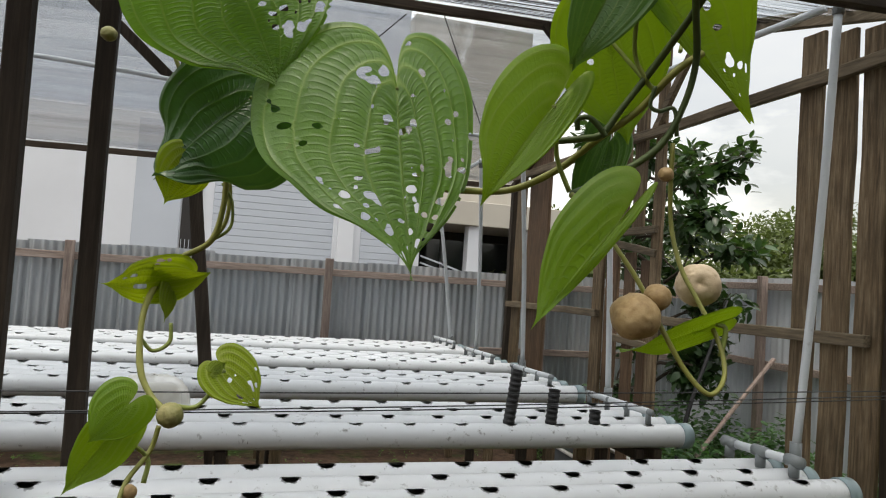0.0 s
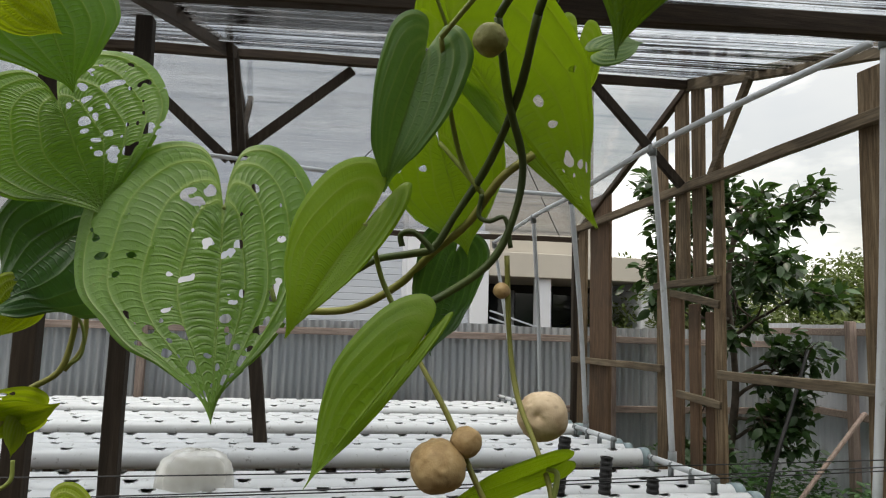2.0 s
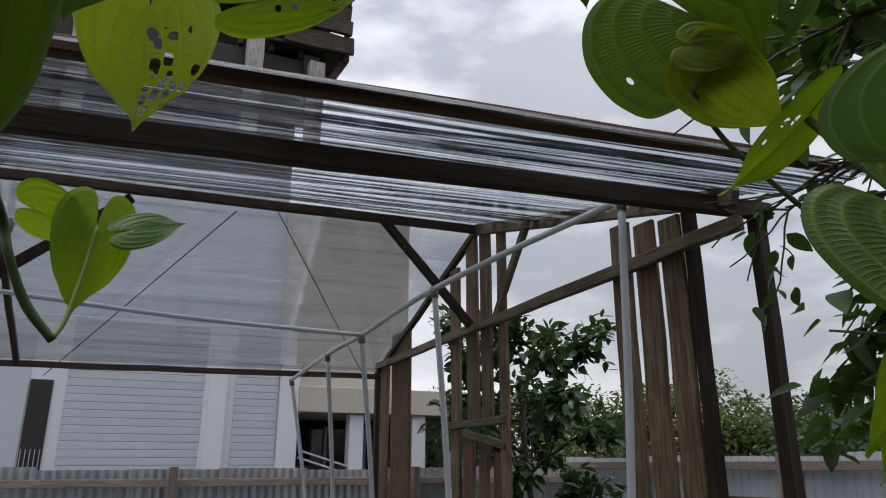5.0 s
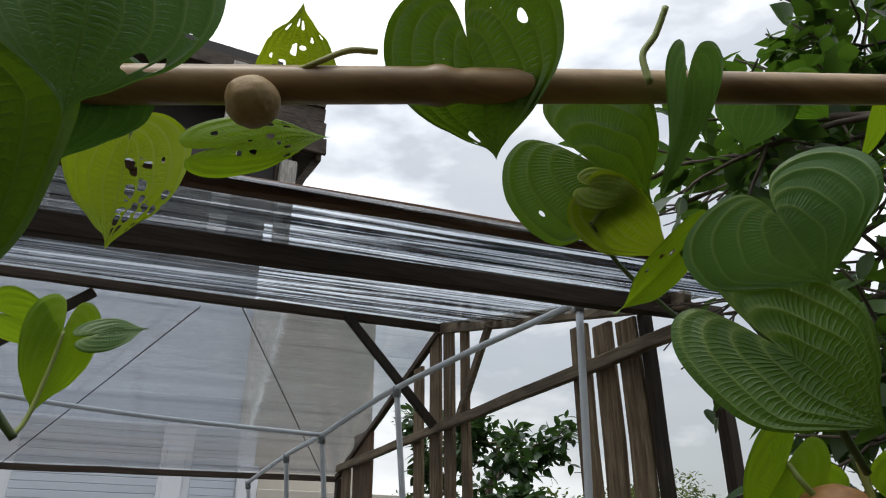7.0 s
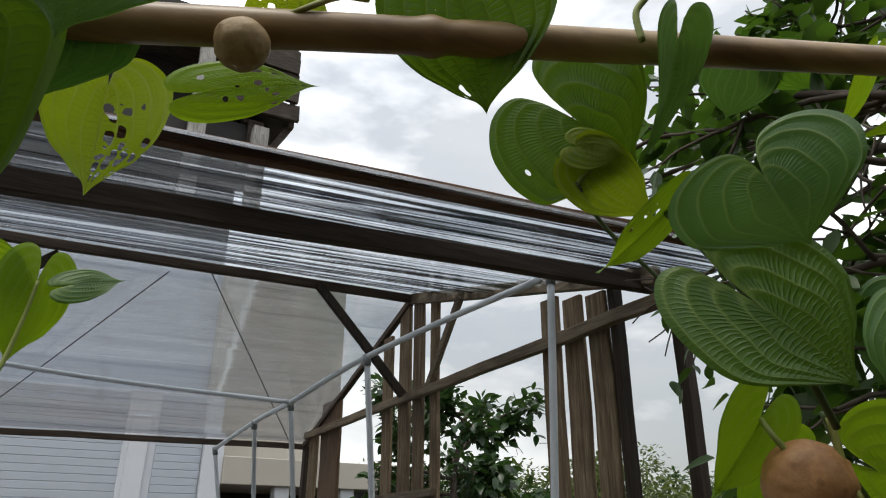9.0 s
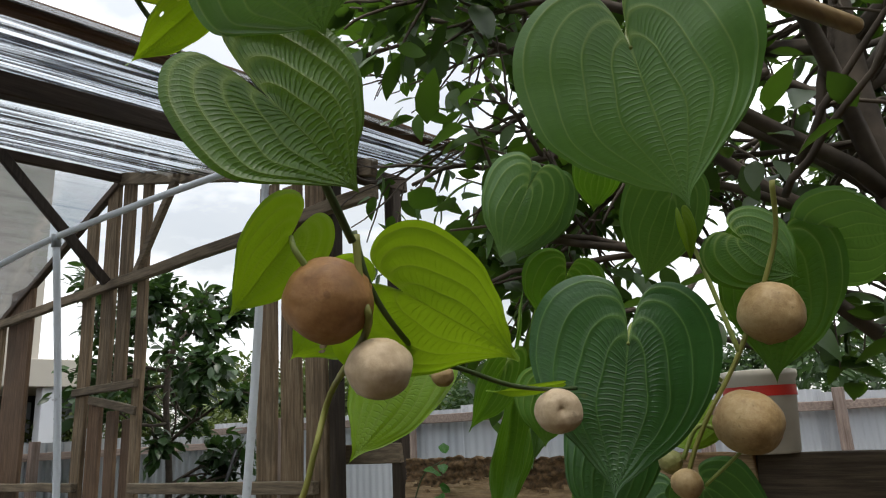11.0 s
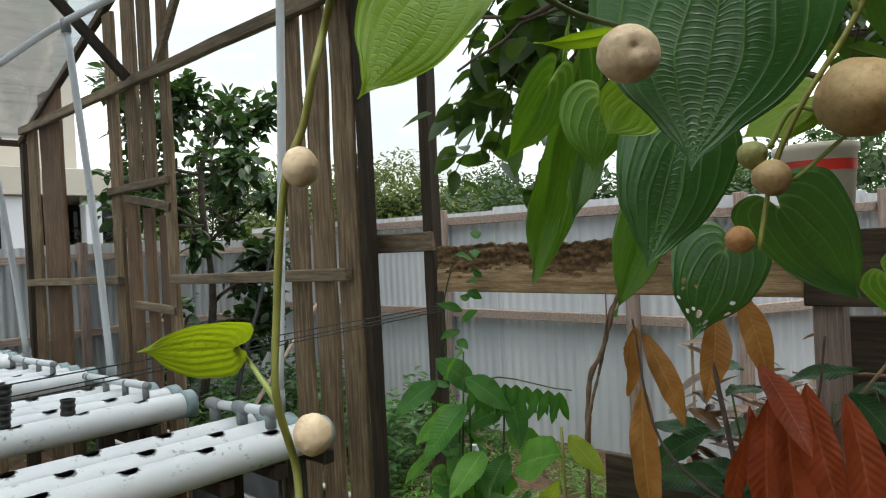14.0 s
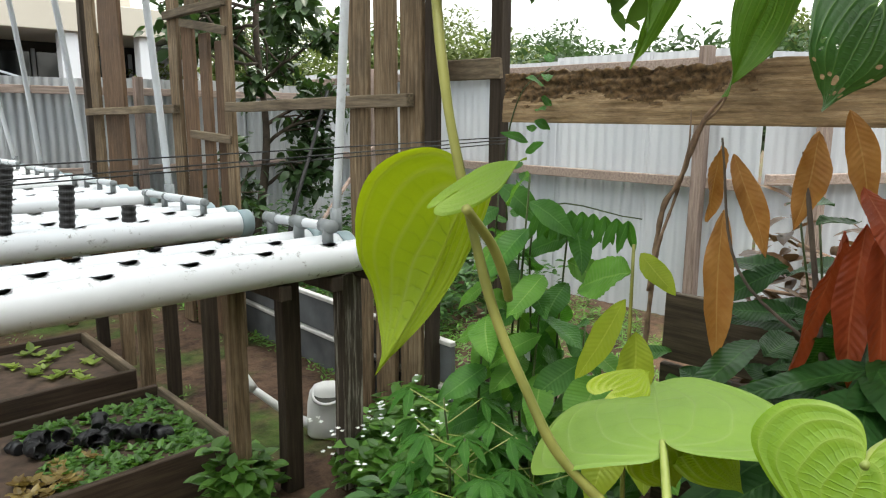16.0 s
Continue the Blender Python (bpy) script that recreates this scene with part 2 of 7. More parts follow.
def part(name, bm, material, parent, label="", smooth=False):
    ob = new(name, mesh_of(name, bm, material, smooth))
    ob.parent = parent
    if label:
        tagged(ob, label)
    return ob


def single(name, bm, material, label, category, group="", kind="", smooth=False):
    return tagged(new(name, mesh_of(name, bm, material, smooth)), label, category, group, kind)


def box_bm(size, at=(0, 0, 0), bevel=0.004, wob=0.0, cuts=0, seed=0):
    """A board or post with softened, slightly uneven edges."""
    bm = bmesh.new()
    bmesh.ops.create_cube(bm, size=1.0)
    bmesh.ops.scale(bm, vec=size, verts=bm.verts)
    if cuts:
        ax = max(range(3), key=lambda i: size[i])
        es = [e for e in bm.edges if abs((e.verts[0].co - e.verts[1].co)[ax]) > 0.9 * size[ax]]
        bmesh.ops.subdivide_edges(bm, edges=es, cuts=cuts)
    if bevel:
        es = [e for e in bm.edges if e.calc_face_angle(0) > 0.5]
        bmesh.ops.bevel(bm, geom=es, offset=min(bevel, min(size) * 0.3), segments=1, affect="EDGES")
    if wob:
        for v in bm.verts:
            v.co += Vector([wob * noise.noise(v.co * 2.3 + Vector((seed * 3.1, k * 7.7, seed))) for k in range(3)])
    bmesh.ops.translate(bm, vec=at, verts=bm.verts)
    return bm


def bar(a, b, w, h, up=(0, 0, 1), bevel=0.004, wob=0.0, seed=0):
    """A straight timber from a to b; w across, h along up."""
    a, b = Vector(a), Vector(b)
    d = b - a
    L = d.length
    bm = box_bm((w, L, h), bevel=bevel, wob=wob, cuts=max(1, int(L / 0.3)) if wob else 0, seed=seed)
    y = d.normalized()
    u = Vector(up)
    if abs(y.dot(u)) > 0.98:
        u = Vector((0, 1, 0))
    x = y.cross(u).normalized()
    z = x.cross(y)
    m = Matrix((x, y, z)).transposed().to_4x4()
    bmesh.ops.transform(bm, matrix=Matrix.Translation((a + b) / 2) @ m, verts=bm.verts)
    return bm


def catmull(pts, n=8):
    P = [Vector(p) for p in pts]
    P = [P[0] * 2 - P[1]] + P + [P[-1] * 2 - P[-2]]
    out = []
    for i in range(1, len(P) - 2):
        for k in range(n):
            t = k / n
            a, b, c, d = P[i - 1 : i + 3]
            out.append(0.5 * (2 * b + (c - a) * t + (2 * a - 5 * b + 4 * c - d) * t * t + (3 * b - a - 3 * c + d) * t**3))
    out.append(P[-2])
    return out


def tube(pts, radius, seg=8, taper=None, caps=True, bm=None, bumps=0.0):
    """A round tube along points; radius may fall to taper."""
    bm = bm or bmesh.new()
    P = [Vector(p) for p in pts]
    n = len(P)
    rings = []
    ref = Vector((0.31, 0.22, 0.92))
    for i, p in enumerate(P):
        d = (P[min(i + 1, n - 1)] - P[max(i - 1, 0)]).normalized()
        x = d.cross(ref)
        if x.length < 0.05:
            x = d.cross(Vector((1, 0, 0)))
        x.normalize()
        ref = x.cross(d)
        y = d.cross(x)
        r = radius if taper is None else radius + (taper - radius) * i / (n - 1)
        if bumps:
            r *= 1 + bumps * noise.noise(p * 40)
        rings.append([bm.verts.new(p + (x * math.cos(2 * math.pi * k / seg) + y * math.sin(2 * math.pi * k / seg)) * r) for k in range(seg)])
    for a, b in zip(rings, rings[1:]):
        for k in range(seg):
            bm.faces.new((a[k], a[(k + 1) % seg], b[(k + 1) % seg], b[k]))
    if caps:
        bm.faces.new(rings[0][::-1])
        bm.faces.new(rings[-1])
    return bm


def at(ob, x, y, z, rx=0, ry=0, rz=0):
    ob.matrix_basis = pose(x, y, z, rx, ry, rz)
    return ob


# ---- ground ----
def build_ground():
    bm = bmesh.new()
    xs = [-400, -60, -20, -8] + [-5 + 0.25 * i for i in range(61)] + [16, 40, 100, 400]
    ys = [-400, -60, -20, -8] + [-5 + 0.25 * i for i in range(61)] + [16, 40, 100, 400]
    grid = [[bm.verts.new((x, y, (0.03 * noise.noise((x * 0.9, y * 0.9, 0)) - 0.01) if abs(x) < 12 and abs(y) < 12 else -0.01)) for x in xs] for y in ys]
    for j in range(len(ys) - 1):
        for i in range(len(xs) - 1):
            bm.faces.new((grid[j][i], grid[j][i + 1], grid[j + 1][i + 1], grid[j + 1][i]))
    single("ground", bm, SOIL, "bare brown soil with patches of low grass", "ground", kind="structure", smooth=True)


build_ground()

# ---- fences of corrugated metal ----
FENCE_Y, FENCE_X = 7.12, 5.2


def sheet_bm(length, height, pitch=0.076, depth=0.018, seed=0):
    """A corrugated sheet, upright, along +x from 0."""
    bm = bmesh.new()
    n = int(length / pitch * 6)
    rnd = random.Random(seed)
    lo, hi = [], []
    for i in range(n + 1):
        x = length * i / n
        y = depth * 0.5 * math.sin(2 * math.pi * x / pitch)
        lo.append(bm.verts.new((x, y, 0.02)))
        hi.append(bm.verts.new((x, y, height + 0.004 * rnd.random())))
    for i in range(n):
        bm.faces.new((lo[i], lo[i + 1], hi[i + 1], hi[i]))
    return bm


def build_fence(name, a, b, height, material, label, inside, pitch=0.076, depth=0.03, post_step=2.0, rails=(0.93, 1.66)):
    a, b = Vector(a), Vector(b)
    d = (b - a)
    L = d.length
    d.normalize()
    nrm = Vector(inside)
    f = thing(name, label, "fence", "garden fences")
    x, k = 0.0, 0
    while x < L - 0.05:
        w = min(0.81, L - x)
        h = height + 0.012 * math.sin(k * 2.1) + 0.006 * math.cos(k * 5.3)
        ob = part("sheet", sheet_bm(w + 0.03, h, pitch, depth, k), material, f, smooth=True)
        ob.matrix_basis = Matrix.Translation(a + d * x - nrm * (0.004 * (k % 2))) @ Matrix.Rotation(math.atan2(d.y, d.x), 4, "Z")
        x += 0.78
        k += 1
    for i, z in enumerate(rails):
        off = nrm * 0.045
        part("rail", bar(a + off + Vector((0, 0, z)), b + off + Vector((0, 0, z)), 0.045, 0.07, wob=0.006, seed=i), FENCE_WOOD, f)
    x, i = 0.35, 0
    while x < L:
        p = a + d * x + nrm * 0.105
        part("post", bar(p, p + Vector((0, 0, height + 0.02)), 0.075, 0.075, wob=0.006, seed=i + 9), FENCE_WOOD_Z, f)
        x += post_step
        i += 1
    return f


FENCE_WOOD = wood("fence_rail", (0.19, 0.15, 0.13), (0.36, 0.295, 0.262), (0.52, 0.445, 0.4), axis=0, wet=0.2)
FENCE_WOOD_Z = wood("fence_post", (0.17, 0.13, 0.112), (0.32, 0.258, 0.228), (0.48, 0.405, 0.362), axis=2, wet=0.25)
build_fence("fence", (-6.5, FENCE_Y, 0), (FENCE_X, FENCE_Y, 0), 1.75, ZINC_FAR, "grey corrugated zinc fence with wooden rails and posts", (0, -1, 0), post_step=2.35, rails=(0.9, 1.63))
build_fence("fence", (FENCE_X, 1.95, 0), (FENCE_X, FENCE_Y, 0), 1.86, ZINC_SIDE, "pale sheet metal fence with pinkish wooden rails", (-1, 0, 0), pitch=0.083, depth=0.014, rails=(1.0, 1.78), post_step=1.75)
build_fence("fence", (FENCE_X + 0.05, 1.95, 0), (11.0, -1.23, 0), 1.83, ZINC_SIDE, "pale sheet metal fence with wooden rails behind the shrubs", (-0.484, -0.875, 0), pitch=0.083, depth=0.014, rails=(1.04, 1.72), post_step=1.3)

# ---- greenhouse: timber frame with a film roof ----
WX = 2.66
RIDGE_Y, RIDGE_Z = 4.36, 3.45
B2_Y, B2_Z = 2.08, 2.86
TOP_Y, TOP_Z = 1.5, 2.76
FAR_Y, FAR_Z = 6.62, 2.62
XL = -4.6


def lean(x, y):
    """The old frame sinks towards its far side in x, most at the front."""
    return (x - 2.66) * (0.062 if y < 1.9 else 0.056 + (y - 2.08) * (0.026 - 0.056) / 2.28 if y < RIDGE_Y else 0.026 - (y - RIDGE_Y) * 0.005)



def build_greenhouse():
    g = thing("greenhouse", "open greenhouse of dark timber with clear film roof", "greenhouse")
    # beams across
    part("ridge_beam", bar((XL, RIDGE_Y, lean(XL, RIDGE_Y) + RIDGE_Z), (WX + 0.03, RIDGE_Y, RIDGE_Z), 0.045, 0.058, wob=0.008), WOOD_BROWN_X, g)
    part("beam", bar((XL, B2_Y, lean(XL, B2_Y) + B2_Z), (2.96, B2_Y, B2_Z + 0.005), 0.05, 0.075, wob=0.008, seed=2), WOOD_BROWN_X, g)
    part("eave_beam", bar((XL, TOP_Y, lean(XL, TOP_Y) + TOP_Z), (2.62, TOP_Y, TOP_Z + 0.03), 0.04, 0.042, wob=0.008, seed=3), WOOD_WARM_X, g, "reddish brown eave pole")
    part("eave_beam", bar((XL, FAR_Y, lean(XL, FAR_Y) + FAR_Z), (WX, FAR_Y, FAR_Z), 0.04, 0.05, wob=0.006, seed=4), WOOD_BROWN_X, g)
    # rafters on the side wall
    part("rafter", bar((WX, RIDGE_Y, RIDGE_Z), (WX, B2_Y - 0.1, B2_Z), 0.045, 0.08, wob=0.006, seed=5), WOOD_GREY_Y, g)
    part("rafter", bar((WX, RIDGE_Y, RIDGE_Z), (WX, FAR_Y, FAR_Z), 0.045, 0.05, wob=0.006, seed=6), WOOD_BROWN_X, g)
    for x in (-0.42, -3.4):
        part("rafter", bar((x, RIDGE_Y, RIDGE_Z + lean(x, RIDGE_Y)), (x, B2_Y, B2_Z + lean(x, B2_Y)), 0.045, 0.075, wob=0.006, seed=7), WOOD_BROWN_X, g)
        part("rafter", bar((x, RIDGE_Y, RIDGE_Z + lean(x, RIDGE_Y)), (x, FAR_Y, FAR_Z + lean(x, FAR_Y)), 0.04, 0.05, wob=0.006, seed=8), WOOD_BROWN_X, g)
    # posts of the inner row
    part("post", bar((0.01, RIDGE_Y, 0), (-0.43, RIDGE_Y, RIDGE_Z + lean(-0.43, RIDGE_Y)), 0.075, 0.075, wob=0.006, seed=33), WOOD_BROWN_Z, g)
    for x, y, zt, w in ((-0.44, B2_Y + 0.32, B2_Z + 0.02, 0.055), (-0.60, B2_Y + 0.02, B2_Z - 0.04, 0.06), (-3.4, B2_Y, B2_Z, 0.09), (-3.4, RIDGE_Y, RIDGE_Z, 0.085)):
        part("post", bar((x, y, 0), (x, y, zt + lean(x, y)), w, w, wob=0.006, seed=int(x * 10 + y * 7)), WOOD_BROWN_Z, g)
    # braces at the ridge
    for x in (-0.42, -3.4):
        for s in (-1, 1):
            part("brace", bar((x, RIDGE_Y + 0.05, 2.7), (x + s * 0.74, RIDGE_Y + 0.05, RIDGE_Z - 0.02 + lean(x, RIDGE_Y)), 0.035, 0.06), WOOD_BROWN_Z, g)
        for s in (-1, 1):
            part("brace", bar((x + 0.05, RIDGE_Y, 2.7), (x + 0.05, RIDGE_Y + s * 0.62, RIDGE_Z - 0.17), 0.035, 0.05), WOOD_BROWN_Z, g)
    part("brace", bar((1.9, RIDGE_Y - 0.03, RIDGE_Z - 0.02), (2.58, RIDGE_Y - 0.03, 2.72), 0.04, 0.06, wob=0.004), WOOD_BROWN_Z, g)
    part("brace", bar((WX - 0.03, 3.62, 3.24), (WX - 0.03, 4.06, 2.72), 0.035, 0.055, wob=0.004), WOOD_GREY_Y, g)
    # rails of the side wall
    part("rail", bar((WX - 0.03, 1.95, 2.73), (WX - 0.03, 6.5, 2.70), 0.045, 0.062, wob=0.008, seed=11), WOOD_GREY_Y, g)
    part("rail", bar((WX - 0.03, 2.36, 1.49), (WX - 0.03, 3.98, 1.47), 0.04, 0.055, wob=0.008, seed=12), WOOD_GREY_Y, g)
    part("rail", bar((WX - 0.03, 4.7, 1.46), (WX - 0.03, 6.5, 1.44), 0.04, 0.055, wob=0.008, seed=13), WOOD_GREY_Y, g)
    part("rail", bar((2.86, 2.06, 1.62), (2.80, 2.56, 1.62), 0.035, 0.085, wob=0.004, seed=14), WOOD_GREY_Y, g)
    # near planks
    for i, (y0, y1, zt) in enumerate(((2.325, 2.462, 2.90), (2.502, 2.645, 2.93), (2.69, 2.83, 2.98))):
        part("plank", bar((WX + 0.012, (y0 + y1) / 2, 0), (WX + 0.012, (y0 + y1) / 2, zt), 0.025, y1 - y0, up=(0, 1, 0), wob=0.008, seed=20 + i), WOOD_GREY_Z, g)
    part("post", bar((WX + 0.045, 2.30, 0), (WX + 0.045, 2.30, 2.9), 0.06, 0.045, up=(0, 1, 0), wob=0.006, seed=31), WOOD_BROWN_Z, g)
    part("post", bar((2.885, 2.09, 0), (2.885, 2.09, 2.90), 0.06, 0.06, wob=0.006, seed=32), WOOD_BROWN_Z, g)
    # middle frame with a small window frame below
    for i, (y0, y1, z0, zt, mt) in enumerate(((3.98, 4.08, 0, 3.35, WOOD_GREY_Z), (4.20, 4.33, 2.08, 3.40, WOOD_GREY_Z), (4.40, 4.56, 2.08, 3.42, WOOD_GREY_Z), (4.70, 4.84, 0, 3.25, WOOD_GREY_Z))):
        part("plank", bar((WX + 0.012, (y0 + y1) / 2, z0), (WX + 0.012, (y0 + y1) / 2, zt), 0.03, y1 - y0, up=(0, 1, 0), wob=0.008, seed=40 + i), mt, g)
    part("rail", bar((WX - 0.01, 4.0, 2.06), (WX - 0.01, 4.84, 2.06), 0.045, 0.05, wob=0.006, seed=50), WOOD_GREY_Y, g)
    for i, (y0, y1) in enumerate(((4.52, 4.68), (4.30, 4.42), (4.12, 4.22))):
        part("plank", bar((WX + 0.03, (y0 + y1) / 2, 0), (WX + 0.03, (y0 + y1) / 2, 1.98 - 0.06 * i), 0.025, y1 - y0, up=(0, 1, 0), wob=0.008, seed=53 + i), WOOD_WARM_Z, g)
    part("rail", bar((WX + 0.0, 4.0, 1.90), (WX + 0.0, 4.62, 2.0), 0.035, 0.05, wob=0.006, seed=57), WOOD_GREY_Y, g)
    part("rail", bar((WX + 0.0, 4.0, 1.28), (WX + 0.0, 4.55, 1.30), 0.035, 0.05, wob=0.006, seed=58), WOOD_GREY_Y, g)
    # far end
    for i, (y0, y1, zt) in enumerate(((5.72, 6.16, 2.95), (6.28, 6.46, 2.72))):
        part("plank", bar((WX + 0.012, (y0 + y1) / 2, 0), (WX + 0.012, (y0 + y1) / 2, zt), 0.03, y1 - y0, up=(0, 1, 0), wob=0.008, seed=60 + i), WOOD_WARM_Z if i == 0 else WOOD_GREY_Z, g)
    part("post", bar((WX + 0.02, 6.58, 0), (WX + 0.02, 6.58, 2.62), 0.07, 0.07, wob=0.005, seed=66), WOOD_BROWN_Z, g)
    # film
    part("roof_film", film_bm(((TOP_Y - 0.12, TOP_Z - 0.02), (TOP_Y, TOP_Z + 0.035), (B2_Y, B2_Z + 0.06), (RIDGE_Y, RIDGE_Z + 0.05)), XL, 2.84), FILM_OLD, g, "clear wrinkled plastic film with dark reflections painted in as streaks", smooth=True)
    part("roof_film", film_bm(((RIDGE_Y + 0.01, RIDGE_Z + 0.055), (FAR_Y, FAR_Z + 0.04)), XL, 2.70), FILM, g, "clear plastic film", smooth=True)
    return g


def film_bm(profile, x0, x1):
    """Film laid over the beams, slack and creased along them."""
    bm = bmesh.new()
    rows = []
    prof = []
    for (ya, za), (yb, zb) in zip(profile, profile[1:]):
        n = max(2, int(abs(yb - ya) / 0.022))
        for i in range(n):
            t = i / n
            sag = -0.05 * math.sin(math.pi * t) * min(1.0, abs(yb - ya))
            prof.append((ya + (yb - ya) * t, za + (zb - za) * t + sag, math.sin(math.pi * t)))
    prof.append((*profile[-1], 0.0))
    nx = 60
    for y, z, free in prof:
        row = []
        for i in range(nx + 1):
            x = x0 + (x1 - x0) * i / nx
            k = 1.0 if y < RIDGE_Y - 0.1 else 0.35
            w = k * (0.022 * noise.noise((x * 0.3, y * 9.0, 1.7)) + 0.012 * noise.noise((x * 0.6, y * 21.0, 5.1)))
            row.append(bm.verts.new((x, y, z + lean(x, y) + w * (0.35 + 0.65 * free))))
        rows.append(row)
    for a, b in zip(rows, rows[1:]):
        for i in range(nx):
            bm.faces.new((a[i], a[i + 1], b[i + 1], b[i]))
    return bm


WOOD_WARM_X = wood("warm_pole", (0.10, 0.055, 0.032), (0.19, 0.108, 0.066), (0.29, 0.18, 0.115), axis=0, wet=0.25)
build_greenhouse()


# the old board along the side, beyond the dark post
WOOD_DARK_Y = wood("dark_old_board", (0.035, 0.026, 0.017), (0.09, 0.068, 0.046), (0.17, 0.135, 0.095), axis=1, wet=0.5)
MOSS = plain("rot_and_moss", (0.13, 0.08, 0.038), 0.95, 0.75, 45.0)


def rotten_bm():
    """A thick board whose upper face has crumbled to fibres."""
    bm = bmesh.new()
    ny, nz = 230, 30
    rows = []
    for i in range(ny + 1):
        y = 0.60 + 1.43 * i / ny
        soft = min(1.0, max(0.0, (y - 0.95) / 0.25 + 0.5 * noise.noise((y * 5, 0, 0))))
        top = 1.602 + 0.012 * noise.noise((y * 7, 1, 0)) + soft * (0.014 * noise.noise((y * 30, 2, 0)) - 0.006)
        front = []
        for k in range(nz + 1):
            z = 1.405 + (top - 1.405) * k / nz
            deep = soft * max(0.0, min(1.0, (z - 1.47 - 0.04 * noise.noise((y * 4, 7, 0))) / 0.05))
            cut = 0.012 * noise.noise((y * 9, z * 50, 3)) + 0.010 * noise.noise((y * 34, z * 120, 5)) + 0.006 * noise.noise((y * 90, z * 200, 9))
            x = 2.838 + 0.012 * deep + cut * (0.25 + 1.3 * deep) + 0.004 * noise.noise((y * 2, z * 4, 0))
            front.append((x, y, z, deep + 0.6 * noise.noise((y * 16, z * 60, 11))))
        col = [(bm.verts.new(v[:3]), v[3]) for v in front]
        col += [(bm.verts.new((2.882, y, top - 0.004)), 0), (bm.verts.new((2.882, y, 1.405)), 0)]
        rows.append(col)
    for p, q in zip(rows, rows[1:]):
        n = len(p)
        for k in range(n):
            f = bm.faces.new((p[k][0], p[(k + 1) % n][0], q[(k + 1) % n][0], q[k][0]))
            f.material_index = 1 if p[k][1] > 0.5 else 0
    bm.faces.new([v for v, _ in rows[0]][::-1])
    bm.faces.new([v for v, _ in rows[-1]])
    return bm


def build_side_board():
    b = thing("plank_wall", "rotting mossy board wall beside the greenhouse", "wall")
    part("board", rotten_bm(), [WOOD_ROT_Y, MOSS], b, "rotting board with crumbling mossy top", True)
    part("board", bar((2.89, -3.0, 1.47), (2.872, 0.597, 1.49), 0.04, 0.215, wob=0.014, seed=70), WOOD_DARK_Y, b, "dark old board")
    for i, y in enumerate((-2.6, -1.2, 0.55)):
        part("post", bar((2.93, y, 0), (2.93, y, 1.6), 0.08, 0.08, wob=0.006, seed=72 + i), FENCE_WOOD_Z, b)
    for i, z in enumerate((0.72, 0.46, 0.18)):
        part("board", bar((2.90, -3.0, z), (2.87, 1.28, z), 0.03, 0.24, wob=0.012, seed=76 + i), WOOD_DARK_Y, b)
    for i in range(9):
        y = 0.42 - 0.17 * i
        part("board", bar((3.02 + 0.03 * (i % 3), y, 0), (3.10 + 0.05 * (i % 2), y + 0.08 * (-1) ** i, 1.33 - 0.09 * (i % 4)), 0.03, 0.15, up=(0, 1, 0), wob=0.01, seed=86 + i), WOOD_DARK_Y, b)


build_side_board()


# ---- hydroponic tables ----
PIPE_R, PIPE_Z = 0.055, 0.955


def pipe_bm(length, holes, r=PIPE_R):
    """A pipe along -x from 0 with round planting holes cut in its top."""
    bm = bmesh.new()
    seg, step, hr = 32, 0.0118, 0.0265
    rim = bm.verts.layers.float.new("rim")
    n = int(length / step)
    rows = []
    for i in range(n + 1):
        row = []
        for k in range(seg):
            x, a = -length * i / n, 2 * math.pi * k / seg
            s, mark = (a if a < math.pi else a - 2 * math.pi) * r, 0
            near = 0.0
            for hx in holes:
                dx = x - hx
                d = math.hypot(dx, s)
                near = max(near, 1.0 - max(0.0, d - hr) / (1.1 * hr))
                if d < 0.5 * hr:
                    mark = 2
                elif d < 1.32 * hr:
                    x, s, mark = hx + dx * hr / d, s * hr / d, 1
                    break
            a = s / r
            v = bm.verts.new((x, math.sin(a) * r, math.cos(a) * r))
            v[rim] = near
            row.append((v, mark))
        rows.append(row)
    for i in range(n):
        for k in range(seg):
            q = (rows[i][k], rows[i][(k + 1) % seg], rows[i + 1][(k + 1) % seg], rows[i + 1][k])
            if any(m == 2 for _, m in q) or all(m == 1 for _, m in q):
                continue
            bm.faces.new([v for v, _ in q])
    for v in [v for v in bm.verts if not v.link_faces]:
        bm.verts.remove(v)
    # inner wall, with the shade inside the pipe put into its dark colour
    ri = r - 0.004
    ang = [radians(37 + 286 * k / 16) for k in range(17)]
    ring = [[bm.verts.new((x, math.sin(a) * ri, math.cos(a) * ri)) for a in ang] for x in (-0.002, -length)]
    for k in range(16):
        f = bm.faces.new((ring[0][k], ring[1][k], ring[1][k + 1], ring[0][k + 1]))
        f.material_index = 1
    return bm


def cap_bm(r=PIPE_R + 0.006, depth=0.045):
    bm = bmesh.new()
    prof = [(-depth, r * 0.93), (-depth, r), (0.006, r), (0.012, r * 0.9), (0.013, 0.0)]
    seg = 28
    rows = []
    for x, q in prof:
        rows.append([bm.verts.new((x, math.sin(2 * math.pi * k / seg) * q, math.cos(2 * math.pi * k / seg) * q)) for k in range(seg)] if q > 0 else [bm.verts.new((x, 0, 0))])
    for a, b in zip(rows, rows[1:]):
        for k in range(seg):
            if len(b) == 1:
                bm.faces.new((a[k], a[(k + 1) % seg], b[0]))
            else:
                bm.faces.new((a[k], a[(k + 1) % seg], b[(k + 1) % seg], b[k]))
    return bm


